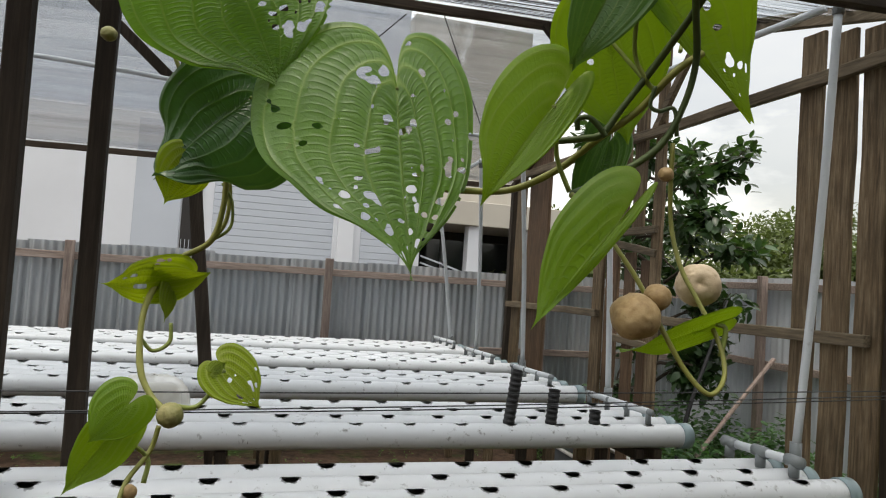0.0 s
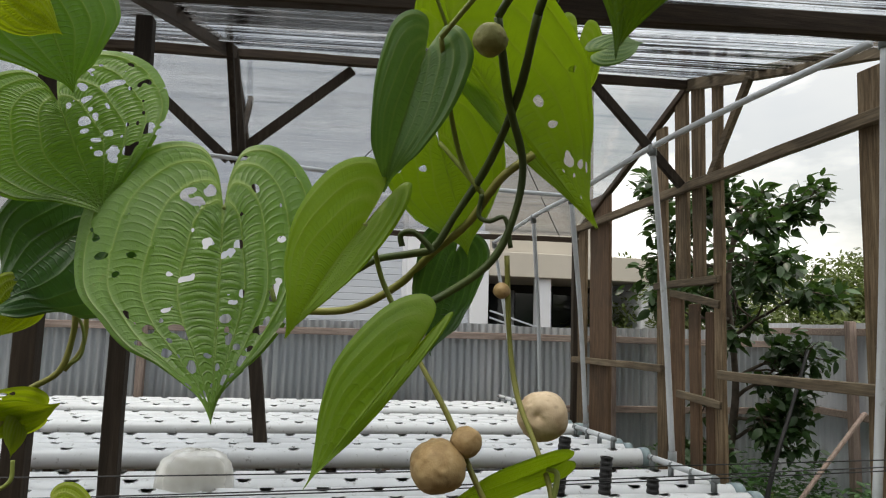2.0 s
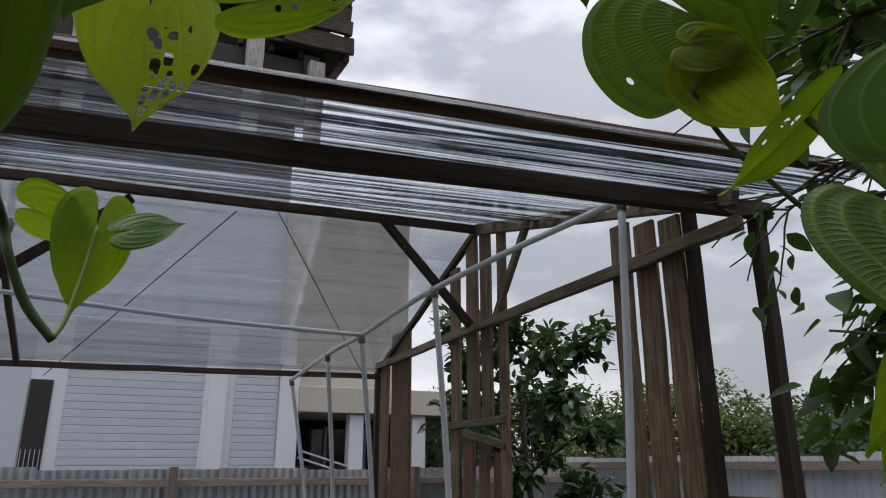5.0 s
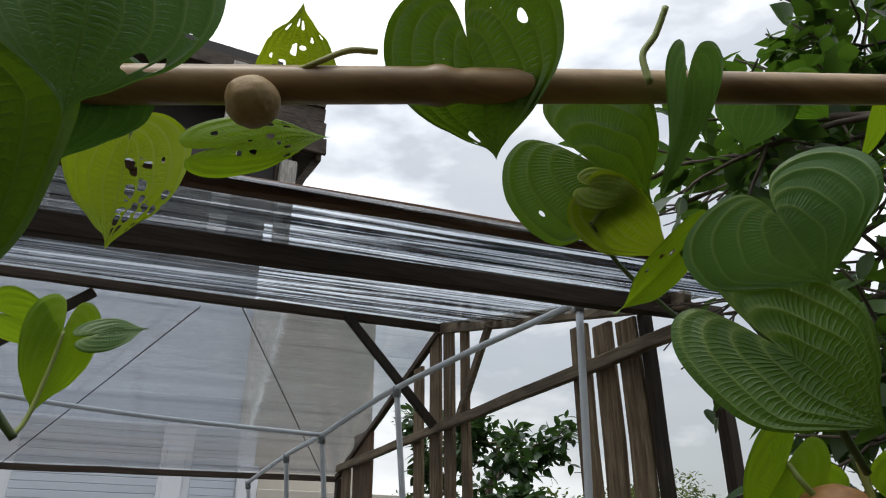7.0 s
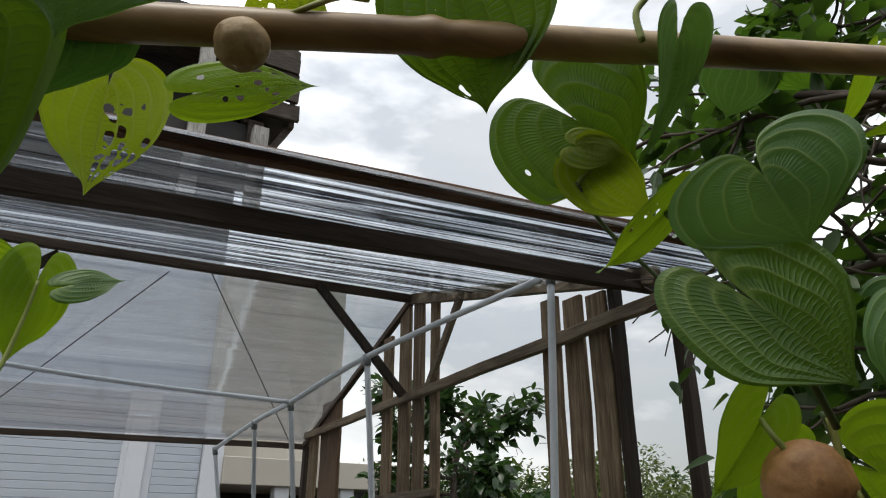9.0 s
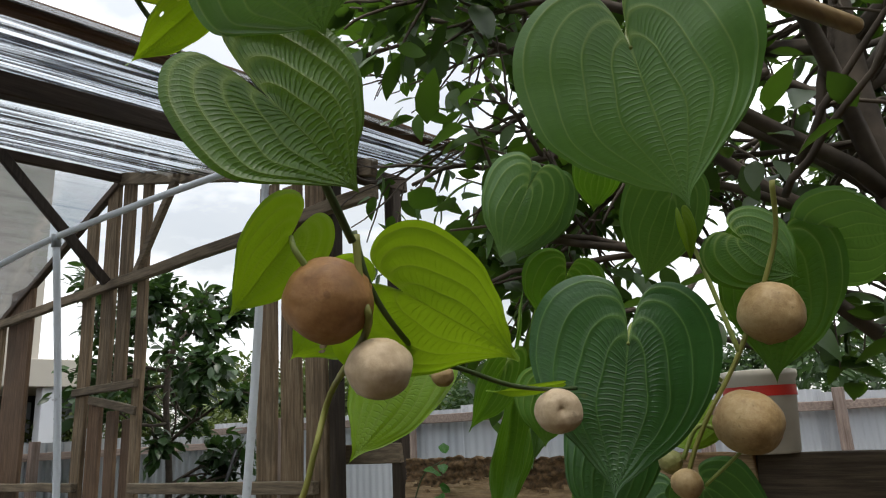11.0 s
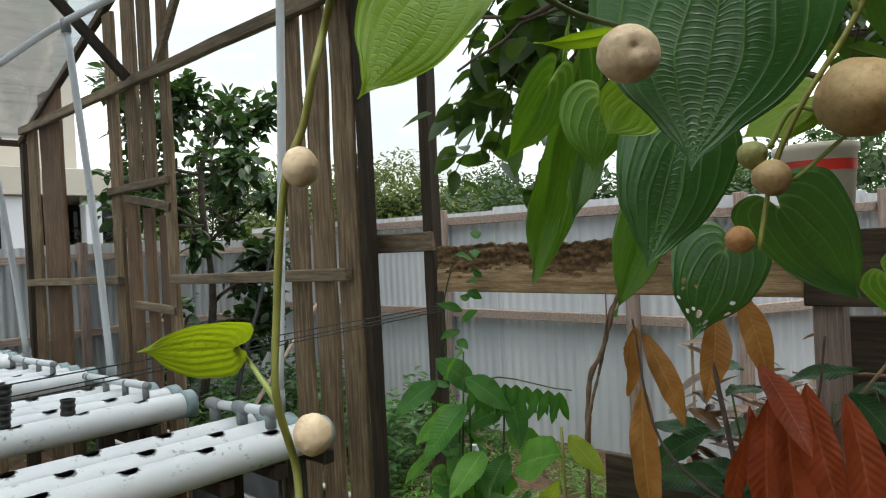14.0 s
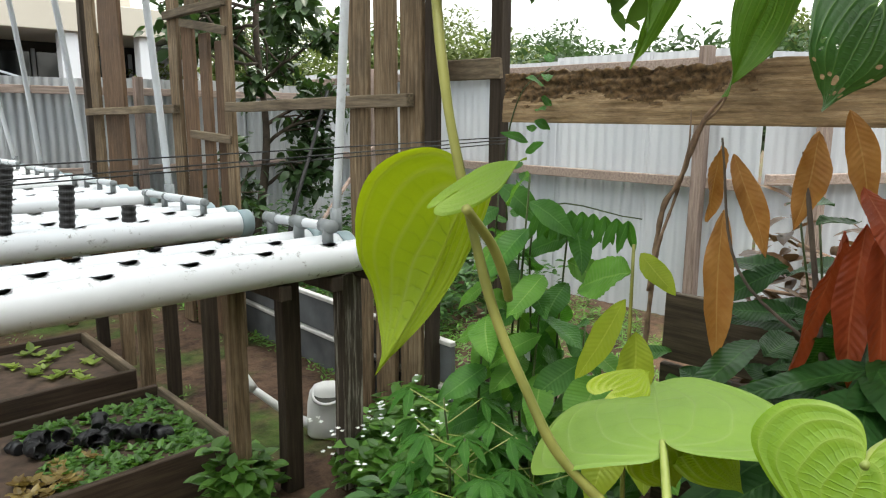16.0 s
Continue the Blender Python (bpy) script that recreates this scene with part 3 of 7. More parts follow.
LX = -3.6
# dark colour painted for the shade inside pipes and the can's hole
INSIDE_SHADE = plain("inside_shade", (0.05, 0.05, 0.04), 0.8, 0.3)
pipe_meshes = []
for _k in range(3):
    _holes = [-0.22 - 0.08 * _k - 0.236 * i for i in range(26)]
    _holes = [h for h in _holes if h > LX - 2.1]
    pipe_meshes.append(mesh_of("pipe", pipe_bm(2.2 - LX, _holes), (PVC_WHITE, INSIDE_SHADE), True))
cap_mesh = mesh_of("end_cap", cap_bm(), PVC_CAP, True)
rng = random.Random(5)


def linked(name, mesh, parent, m):
    ob = new(name, mesh)
    ob.parent = parent
    ob.matrix_basis = m
    return ob


def build_table(ys, x_end, legs, label, fit=1.0):
    t = thing("hydroponic_table", label, "hydroponic table", "hydroponic tables")
    for i, y in enumerate(ys):
        xe = x_end[i] if isinstance(x_end, (list, tuple)) else x_end
        p = linked("pipe", pipe_meshes[i % 3], t, pose(xe, y, PIPE_Z, rng.uniform(-4, 5), 0, rng.uniform(-0.12, 0.12)))
        linked("end_cap", cap_mesh, p, pose(0.0, 0, 0))
    # crossbars and legs
    for x in sorted({round(q[0], 1) for q in legs}):
        part("crossbar", bar((x, ys[0] - 0.03, PIPE_Z - PIPE_R - 0.028), (x, ys[-1] + 0.05, PIPE_Z - PIPE_R - 0.028), 0.045, 0.05, wob=0.004, seed=int(x * 9)), WOOD_BROWN_Z, t)
    for x, y, w, mt in legs:
        part("leg", bar((x, y, 0), (x, y, PIPE_Z - PIPE_R - 0.045), w, w * 0.8, wob=0.006, seed=int(x * 5 + y * 7)), mt, t)
    if fit:
        xm = 2.0 if len(ys) > 3 else 2.03
        ya, yb = ys[0] + 0.10, ys[-1] + 0.10
        zm = PIPE_Z + 0.095
        pm = part("manifold", tube([(xm + 0.02, ya, zm), (xm - 0.03, yb, zm)], 0.017, 12), PVC_POLE, t, "white feed pipe with grey fittings", True)
        for i in range(len(ys)):
            y = ya + (yb - ya) * i / (len(ys) - 1)
            x = xm + 0.02 - 0.05 * i / (len(ys) - 1)
            part("fitting", tube([(x, y - 0.035 * fit, zm), (x, y + 0.035 * fit, zm)], 0.023 * fit, 12), PVC_GREY, pm, smooth=True)
            part("fitting", tube([(x, y, zm), (x, y, zm - 0.06)], 0.020 * fit, 12), PVC_GREY, pm, smooth=True)
    return t


WOOD_PEEL = wood("peeling_leg", (0.035, 0.027, 0.02), (0.06, 0.047, 0.034), (0.5, 0.48, 0.42), axis=2, wet=0.2)


def pairs(ys, *xs):
    return [(x, y, 0.065, WOOD_BROWN_Z if k else WOOD_GREY_Z) for x in xs for k, y in enumerate((ys[0] + 0.06, ys[-1] - 0.02))]


_T1, _T2 = (2.03, 2.175, 2.32), (2.94, 3.11, 3.28, 3.45)
TABLES = [
    (_T1, (2.2, 2.16, 2.13), [(2.17, 2.19, 0.085, WOOD_PEEL), (1.99, 2.32, 0.075, WOOD_BROWN_Z), (1.785, 2.33, 0.065, WOOD_GREY_Z)] + pairs(_T1, -0.5, -2.6)),
    (_T2, (2.17, 2.19, 2.16, 2.15), [(2.0, 3.44, 0.06, WOOD_BROWN_Z), (1.88, 3.46, 0.06, WOOD_GREY_Z), (2.0, 3.0, 0.06, WOOD_BROWN_Z)] + pairs(_T2, 0.0, -1.7, -3.0)),
]
for _y in (4.07, 5.14, 6.15):
    _ys = tuple(_y + 0.17 * i for i in range(4))
    TABLES.append((_ys, (2.19, 2.16, 2.17, 2.15), pairs(_ys, 2.02, 0.3, -1.7, -3.0)))
for _ys, _xe, _legs in TABLES:
    build_table(_ys, _xe, _legs, "white pvc pipes with planting holes on wooden legs", 1.0 if _ys[0] < 2.5 else 0.72)


# ---- white pvc poles and overhead pipe ----
def build_pvc_frame():
    f = thing("water_pipework", "white pvc poles carrying a sagging overhead pipe", "pipework")
    run = [(2.25, 2.28, 2.86), (2.09, 2.85, 2.80), (1.91, 3.42, 2.71), (1.82, 3.85, 2.64), (1.76, 4.25, 2.58), (1.74, 5.0, 2.56), (1.74, 6.2, 2.5)]
    part("overhead_pipe", tube(catmull(run, 6), 0.016, 10), PVC_POLE, f, smooth=True)
    for i, (base, top) in enumerate((((2.17, 2.25, 1.05), (2.25, 2.21, 2.86)), ((2.07, 3.52, 1.05), (1.91, 3.42, 2.71)), ((2.06, 4.72, 1.05), (1.76, 4.25, 2.58)), ((2.06, 5.75, 1.05), (1.74, 5.0, 2.56)), ((2.06, 6.5, 1.05), (1.74, 6.2, 2.5)))):
        a, b = Vector(base), Vector(top)
        mid = (a + b) / 2 + Vector((0.012, 0, 0))
        part("pole", tube(catmull([a, mid, b], 6), 0.0165, 10), PVC_POLE, f, smooth=True)
        part("elbow", tube([b - (b - a).normalized() * 0.05, b + (b - a).normalized() * 0.012], 0.022, 12), PVC_GREY, f, smooth=True)
        part("socket", tube([a - Vector((0, 0, 0.07)), a + Vector((0, 0, 0.04))], 0.023, 12), PVC_GREY, f, smooth=True)
    part("cross_pipe", tube(catmull([(1.76, 4.25, 2.58), (0.6, 4.3, 2.62), (-1.0, 4.3, 2.72), (-3.5, 4.3, 2.76)], 6), 0.014, 10), PVC_POLE, f, smooth=True)


build_pvc_frame()


# ---- wires ----
def build_wires():
    w = thing("wires", "thin dark wires strung across the greenhouse", "wire")
    for i, (a, b, sag) in enumerate((((-4.5, 2.03, 1.32), (2.87, 2.03, 1.345), 0.05), ((-4.5, 2.02, 1.22), (2.87, 2.02, 1.335), 0.05), ((-4.5, 2.01, 1.27), (2.87, 2.035, 1.32), 0.07))):
        a, b = Vector(a), Vector(b)
        pts = [a.lerp(b, k / 24) - Vector((0, 0, sag * math.sin(math.pi * k / 24))) for k in range(25)]
        part("wire", tube(pts, 0.0022, 6), BLACK_PLASTIC, w)
    for a, b in (((0.937, 4.360, 3.339), (-0.213, 6.600, 2.488)), ((1.185, 4.360, 3.393), (2.510, 6.600, 2.645))):
        part("wire", tube([a, b], 0.004, 6), BLACK_PLASTIC, w)


build_wires()


# ---- black corrugated sleeves in the front pipe of a table ----
def sleeve_bm(h, r):
    bm = bmesh.new()
    n = int(h / 0.006)
    rows = []
    for i in range(n + 1):
        q = r * (1.07 if (i // 2) % 2 else 0.97)
        rows.append([bm.verts.new((math.cos(2 * math.pi * k / 18) * q, math.sin(2 * math.pi * k / 18) * q, h * i / n)) for k in range(18)])
    rows.append([bm.verts.new((math.cos(2 * math.pi * k / 18) * r * 0.86, math.sin(2 * math.pi * k / 18) * r * 0.86, h)) for k in range(18)])
    rows.append([bm.verts.new((math.cos(2 * math.pi * k / 18) * r * 0.84, math.sin(2 * math.pi * k / 18) * r * 0.84, h * 0.3)) for k in range(18)])
    for a, b in zip(rows, rows[1:]):
        for k in range(18):
            bm.faces.new((a[k], a[(k + 1) % 18], b[(k + 1) % 18], b[k]))
    bm.faces.new(rows[-1])
    return bm


for (_x, _h, _tilt) in ((1.235, 0.25, 7), (1.445, 0.165, 4), (1.67, 0.07, 2)):
    _s = single("sleeve", sleeve_bm(_h, 0.026), BLACK_PLASTIC, "black ribbed plastic sleeve standing in a pipe", "sleeve", "black sleeves")
    at(_s, _x, 2.95, PIPE_Z + PIPE_R - 0.008, 0, _tilt, 0)

# ---- house behind the fence ----
HY = 12.0


def house_box(name, x0, x1, y0, y1, z0, z1, mat_, parent, label=""):
    return part(name, box_bm((x1 - x0, y1 - y0, z1 - z0), ((x0 + x1) / 2, (y0 + y1) / 2, (z0 + z1) / 2), 0.01), mat_, parent, label)


def build_house():
    h = thing("house", "white two-storey house with a porch behind the fence", "house")
    house_box("wall", -9, 1.55, HY, HY + 6, 0, 4.0, HOUSE_WHITE, h)
    house_box("wall", 1.55, 3.0, HY - 0.1, HY + 6, 0, 4.0, HOUSE_WHITE, h)
    # horizontal siding
    for i in range(34):
        z = 0.05 + i * 0.115
        house_box("siding", -0.42, 1.62, HY - 0.03, HY - 0.005, z, z + 0.1125, HOUSE_GREY, h)
    for i in range(34):
        z = 0.05 + i * 0.115
        house_box("siding", 2.02, 2.72, HY - 0.13, HY - 0.105, z, z + 0.1125, HOUSE_GREY, h)
    house_box("pilaster", 2.74, 3.05, HY - 0.25, HY, 0, 3.4, HOUSE_WHITE, h)
    # porch
    house_box("porch_soffit", 3.05, 6.2, HY - 0.3, HY + 2, 2.62, 3.05, HOUSE_BEIGE, h)
    # the porch's inner shade is the colour of this back wall
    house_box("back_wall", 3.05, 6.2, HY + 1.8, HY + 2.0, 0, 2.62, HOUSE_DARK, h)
    house_box("end_wall", 5.9, 6.2, HY - 0.2, HY + 1.8, 0, 2.62, HOUSE_WHITE, h)
    for x in (3.3, 4.1, 4.9):
        house_box("glazing", x, x + 0.7, HY + 1.77, HY + 1.79, 0.2, 2.45, PORCH_GLASS, h)
        house_box("window_frame", x + 0.72, x + 0.78, HY + 1.74, HY + 1.8, 0, 2.5, HOUSE_GREY, h)
    house_box("column", 3.95, 4.2, HY - 0.2, HY + 0.05, 0, 2.62, HOUSE_WHITE, h)
    house_box("column", 5.1, 5.35, HY - 0.2, HY + 0.05, 0, 2.62, HOUSE_WHITE, h)
    part("stair_rail", bar((3.1, HY - 0.15, 1.9), (4.9, HY - 0.15, 1.35), 0.03, 0.03), HOUSE_GREY, h)
    part("stair_rail", bar((3.1, HY - 0.15, 2.02), (4.9, HY - 0.15, 1.47), 0.03, 0.03), HOUSE_GREY, h)
    for i in range(9):
        house_box("baluster", 3.1 + i * 0.095, 3.12 + i * 0.095, HY - 0.1, HY - 0.08, 0.9, 1.75, HOUSE_DARK, h)
    house_box("handrail", 3.05, 3.95, HY - 0.11, HY - 0.07, 1.72, 1.77, HOUSE_DARK, h)
    # upper storey
    house_box("upper_wall", -9, 2.9, HY + 1.0, HY + 6, 4.0, 7.2, HOUSE_GREY, h)
    house_box("upper_wall", 2.9, 5.3, HY + 0.6, HY + 6, 3.05, 6.6, HOUSE_BEIGE, h)
    house_box("panel", -1.63, -0.92, HY - 0.02, HY, 0, 3.9, HOUSE_GREY, h)
    house_box("door", -0.90, -0.60, HY - 0.03, HY - 0.005, 0, 3.0, HOUSE_DARK, h)
    for i in range(5):
        house_box("grille", -0.88 + 0.06 * i, -0.87 + 0.06 * i, HY - 0.05, HY - 0.035, 1.2, 2.0, HOUSE_GREY, h)
    house_box("pilaster", 1.62, 1.9, HY - 0.16, HY, 0, 3.6, HOUSE_WHITE, h)


build_house()


def build_old_eaves():
    """Open loft, its shade painted near-black, under a stack of rotten fascia boards, on flaked posts."""
    o = thing("timber_house", "old timber building with rotting eaves and grey posts", "house")
    y, x1 = 13.5, 4.24
    rnd = random.Random(19)
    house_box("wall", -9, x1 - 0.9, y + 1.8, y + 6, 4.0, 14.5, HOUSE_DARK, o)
    house_box("roof_deck", -9, x1 - 0.1, y + 0.3, y + 6, 12.6, 13.0, HOUSE_WOOD, o)
    for i, z in enumerate((10.72, 11.16, 11.58, 11.98, 12.38)):
        tilt = rnd.uniform(-0.035, 0.035)
        left, right = x1 - 1.75 + rnd.uniform(-0.1, 0.2), x1 - 0.03 * i + rnd.uniform(-0.1, 0.02)
        part("fascia", bar((left, y - 0.07 * (i % 2), z + 0.18 - tilt), (right, y - 0.07 * (i % 2), z + 0.18 + tilt), 0.1, 0.36 + rnd.uniform(0, 0.05), wob=0.035, seed=210 + i), HOUSE_WOOD, o)
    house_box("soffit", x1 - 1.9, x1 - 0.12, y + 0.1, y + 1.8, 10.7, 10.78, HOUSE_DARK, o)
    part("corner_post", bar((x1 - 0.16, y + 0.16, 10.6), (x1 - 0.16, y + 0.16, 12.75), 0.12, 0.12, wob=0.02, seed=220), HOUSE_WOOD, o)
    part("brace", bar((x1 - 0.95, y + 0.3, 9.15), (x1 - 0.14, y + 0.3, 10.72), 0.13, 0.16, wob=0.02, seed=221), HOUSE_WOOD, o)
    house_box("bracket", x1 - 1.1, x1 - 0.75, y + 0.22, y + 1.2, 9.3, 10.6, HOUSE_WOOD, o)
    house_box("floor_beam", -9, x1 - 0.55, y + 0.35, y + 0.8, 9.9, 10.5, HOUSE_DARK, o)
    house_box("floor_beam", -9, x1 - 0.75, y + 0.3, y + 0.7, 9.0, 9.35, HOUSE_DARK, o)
    for i in range(9):
        x = -2.2 + 0.66 * i
        part("joist", bar((x, y + 0.28, 10.62), (x, y + 1.75, 10.62), 0.1, 0.16, wob=0.012, seed=230 + i), HOUSE_WOOD, o)
    for i, x in enumerate((-1.4, 1.85, x1 - 1.05)):
        part("post", bar((x + 0.19, y + 0.05, 8.2), (x + 0.19, y + 0.05, 12.6 if x < 2 else 10.3), 0.34, 0.26, up=(0, 1, 0), wob=0.025, seed=240 + i), POST_FLAKED, o, "post with flaking white paint")


build_old_eaves()


# ---- an unseen plank wall, added behind the camera to cut the sky's fill light ----
def build_light_blocker():
    w = thing("yard_wall", "unseen plank wall added behind the camera to block sky light", "wall")
    for i in range(34):
        x = -6.0 + i * 0.36
        part("plank", bar((x, -2.1, 0), (x, -2.1, 3.5), 0.35, 0.03, up=(0, 1, 0)), WOOD_DARK_Y, w)


build_light_blocker()


# ---- leaves ----
def leaf_mat(name, c_dark, c_light, vein, trans, rough=0.42, tfac=0.42, gloss=0.45, cross_f=0.07, relief=1.0, even=1.2):
    """A netted leaf: long ribs from the stalk to the tip, rungs between them, pillowed cells."""
    m = Mat(name, rough, spec=gloss)
    uv = m.n("ShaderNodeUVMap")
    uv.uv_map = "UVMap"
    sep = m.n("ShaderNodeSeparateXYZ")
    m.link(uv.outputs[0], sep.inputs[0])
    uv2 = m.n("ShaderNodeUVMap")
    uv2.uv_map = "Rung"
    sep2 = m.n("ShaderNodeSeparateXYZ")
    m.link(uv2.outputs[0], sep2.inputs[0])
    att = m.n("ShaderNodeAttribute")
    att.attribute_name = "half"
    a = m.math("ABSOLUTE", m.math("MULTIPLY_ADD", sep.outputs["X"], 2.0, -1.0))
    s = sep.outputs["Y"]
    mask = valley = None
    for v, w in zip(RIBS, (0.0017, 0.0013, 0.0012, 0.001, 0.0008)):
        d = m.math("MULTIPLY", m.math("ABSOLUTE", m.math("SUBTRACT", a, v)), att.outputs["Fac"])
        k = m.math("SUBTRACT", 1.0, m.math("DIVIDE", d, w))
        k.node.use_clamp = True
        mask = k if mask is None else m.math("MAXIMUM", mask, k)
        k = m.math("SUBTRACT", 1.0, m.math("DIVIDE", d, w * 2.2 + 0.0018))
        k.node.use_clamp = True
        valley = k if valley is None else m.math("MAXIMUM", valley, k)
    # rungs and the cells between them
    q = m.math("MULTIPLY", m.math("ABSOLUTE", m.math("SUBTRACT", m.math("FRACT", sep2.outputs["X"]), 0.5)), 2.0)
    line = m.math("MULTIPLY", m.math("SUBTRACT", q, 0.80), 5.0)
    line.node.use_clamp = True
    cell = m.math("POWER", m.math("SINE", m.math("MULTIPLY", sep2.outputs["Y"], math.pi)), 0.6)
    fade = m.math("MULTIPLY_ADD", a, -even, 1.05)
    fade.node.use_clamp = True
    fade = m.math("MULTIPLY", m.math("MAXIMUM", fade, 0.12), m.math("MINIMUM", m.math("MULTIPLY_ADD", s, 6.0, 0.1), 1.0))
    puff = m.math("MULTIPLY", m.math("MULTIPLY", m.math("SUBTRACT", 1.0, m.math("POWER", q, 3.0)), cell), fade)
    line = m.math("MULTIPLY", line, fade)
    net = m.n("ShaderNodeTexVoronoi", Scale=260.0)
    net.feature = "DISTANCE_TO_EDGE"
    m.link(m.coords(), net.inputs["Vector"])
    netted = m.ramp(net.outputs["Distance"], [(0.0, (0, 0, 0)), (0.12, (1, 1, 1))])
    big = m.noise(11.0, 5.0, 0.6)
    small = m.noise(90.0, 4.0, 0.6)
    col = m.ramp(m.math("ADD", m.math("MULTIPLY", big, 0.7), m.math("MULTIPLY", small, 0.3)), [(0.32, c_dark), (0.68, c_light)])
    spot = m.ramp(m.noise(42.0, 5.0, 0.7), [(0.68, (0, 0, 0)), (0.76, (1, 1, 1))])
    col = m.mix(m.math("MULTIPLY", spot, 0.4), col, (0.17, 0.14, 0.03))
    # furrow shade along the rungs, put into the colour as darker lines
    col = m.mix(m.math("MULTIPLY", line, 0.45 * relief), col, tuple(c * 0.75 for c in c_dark))
    col = m.mix(m.math("MULTIPLY", line, cross_f), col, vein)
    near = m.math("MULTIPLY_ADD", s, -0.9, 1.0)
    near.node.use_clamp = True
    col = m.mix(m.math("MULTIPLY", mask, near), col, vein)
    tone = m.ramp(m.tint(0.0, 1.0), [(0.0, (0.78, 0.84, 0.74)), (1.0, (1.08, 1.04, 1.0))])
    m.color(m.mix(1.0, col, tone, "MULTIPLY"))
    h = m.math("ADD", puff, m.math("MULTIPLY", small, 0.22))
    h = m.math("ADD", m.math("MULTIPLY", netted, 0.07), m.math("SUBTRACT", h, m.math("MULTIPLY", m.math("POWER", valley, 1.5), 1.5)))
    m.bump(h, 0.8, 0.0009 * relief)
    tr = m.n("ShaderNodeBsdfTranslucent")
    tcol = m.mix(m.math("MULTIPLY", big, 0.7), trans, tuple(c * 0.55 for c in trans))
    ribs = m.math("MAXIMUM", mask, m.math("MULTIPLY", line, 0.55))
    m.link(m.mix(m.math("MULTIPLY", ribs, 0.5), tcol, tuple(c * 0.45 for c in trans)), tr.inputs["Color"])
    m.link(m.b.inputs["Normal"].links[0].from_socket, tr.inputs["Normal"])
    mx = m.n("ShaderNodeMixShader", Fac=tfac)
    m.link(m.b.outputs[0], mx.inputs[1])
    m.link(tr.outputs[0], mx.inputs[2])
    m.link(mx.outputs[0], m.out.inputs[0])
    return m.m


RIBS = (0.0, 0.3, 0.56, 0.78, 0.94)
LEAF_MID = leaf_mat("leaf_green", (0.04, 0.115, 0.012), (0.088, 0.2, 0.022), (0.24, 0.36, 0.07), (0.14, 0.31, 0.015), gloss=0.32, rough=0.46, cross_f=0.02, relief=1.1)
LEAF_QUILT = leaf_mat("leaf_quilted", (0.05, 0.13, 0.014), (0.115, 0.245, 0.03), (0.26, 0.40, 0.09), (0.20, 0.42, 0.02), rough=0.38, gloss=0.5, cross_f=0.02, relief=1.45, even=0.9)
LEAF_SOFT = leaf_mat("leaf_soft", (0.14, 0.25, 0.04), (0.195, 0.32, 0.055), (0.24, 0.36, 0.09), (0.24, 0.40, 0.04), rough=0.5, tfac=0.35, cross_f=0.05, relief=0.45)
LEAF_DARK = leaf_mat("leaf_dark", (0.014, 0.062, 0.014), (0.034, 0.115, 0.026), (0.12, 0.24, 0.06), (0.08, 0.20, 0.02), rough=0.34, tfac=0.26, gloss=0.65, cross_f=0.03, relief=1.0)
LEAF_PALE = leaf_mat("leaf_bluish", (0.045, 0.12, 0.028), (0.085, 0.19, 0.045), (0.22, 0.34, 0.10), (0.12, 0.26, 0.03), rough=0.38, tfac=0.3, gloss=0.6, cross_f=0.03, relief=0.8)
LEAF_YOUNG = leaf_mat("leaf_young", (0.15, 0.25, 0.008), (0.27, 0.38, 0.014), (0.42, 0.50, 0.11), (0.42, 0.55, 0.014), rough=0.48, tfac=0.45, gloss=0.3, cross_f=0.06, relief=1.1, even=1.0)
LEAF_YELLOW = leaf_mat("leaf_yellow", (0.30, 0.28, 0.015), (0.46, 0.42, 0.03), (0.5, 0.48, 0.12), (0.7, 0.62, 0.03), tfac=0.5)
LEAF_SHADE = leaf_mat("leaf_shade", (0.036, 0.10, 0.010), (0.075, 0.17, 0.018), (0.17, 0.27, 0.05), (0.125, 0.23, 0.008), tfac=0.36, relief=1.4, even=0.9)
LEAF_LIME = leaf_mat("leaf_lime", (0.09, 0.20, 0.012), (0.17, 0.31, 0.018), (0.27, 0.40, 0.06), (0.30, 0.47, 0.012), tfac=0.48, gloss=0.35, cross_f=0.05, relief=0.75)

HEART = ((0.0, 0.0, 0.0), (0.03, 0.055, 0.55), (0.06, 0.20, 0.96), (0.10, 0.52, 1.03), (0.15, 0.84, 0.72), (0.22, 1.0, 0.14), (0.36, 0.95, -0.27), (0.55, 0.70, -0.55), (0.76, 0.33, -0.765), (0.90, 0.085, -0.90), (1.0, 0.0, -1.0))


def margin(s, lobe):
    """Half outline of a heart leaf: (across, along) for s from the stalk to the tip."""
    for (s0, x0, y0), (s1, x1, y1) in zip(HEART, HEART[1:]):
        if s <= s1:
            break
    i = next(k for k, h in enumerate(HEART) if h[0] == s0)
    p = [HEART[max(0, i - 1)], HEART[i], HEART[i + 1], HEART[min(len(HEART) - 1, i + 2)]]
    t = (s - s0) / (s1 - s0)
    out = []
    for c in (1, 2):
        v = [q[c] * (lobe if c == 2 and q[c] > 0 else 1.0) for q in p]
        m0, m1 = (v[2] - v[0]) / 2, (v[3] - v[1]) / 2
        out.append((2 * t**3 - 3 * t * t + 1) * v[1] + (t**3 - 2 * t * t + t) * m0 + (-2 * t**3 + 3 * t * t) * v[2] + (t**3 - t * t) * m1)
    return max(0.0, out[0]), out[1]


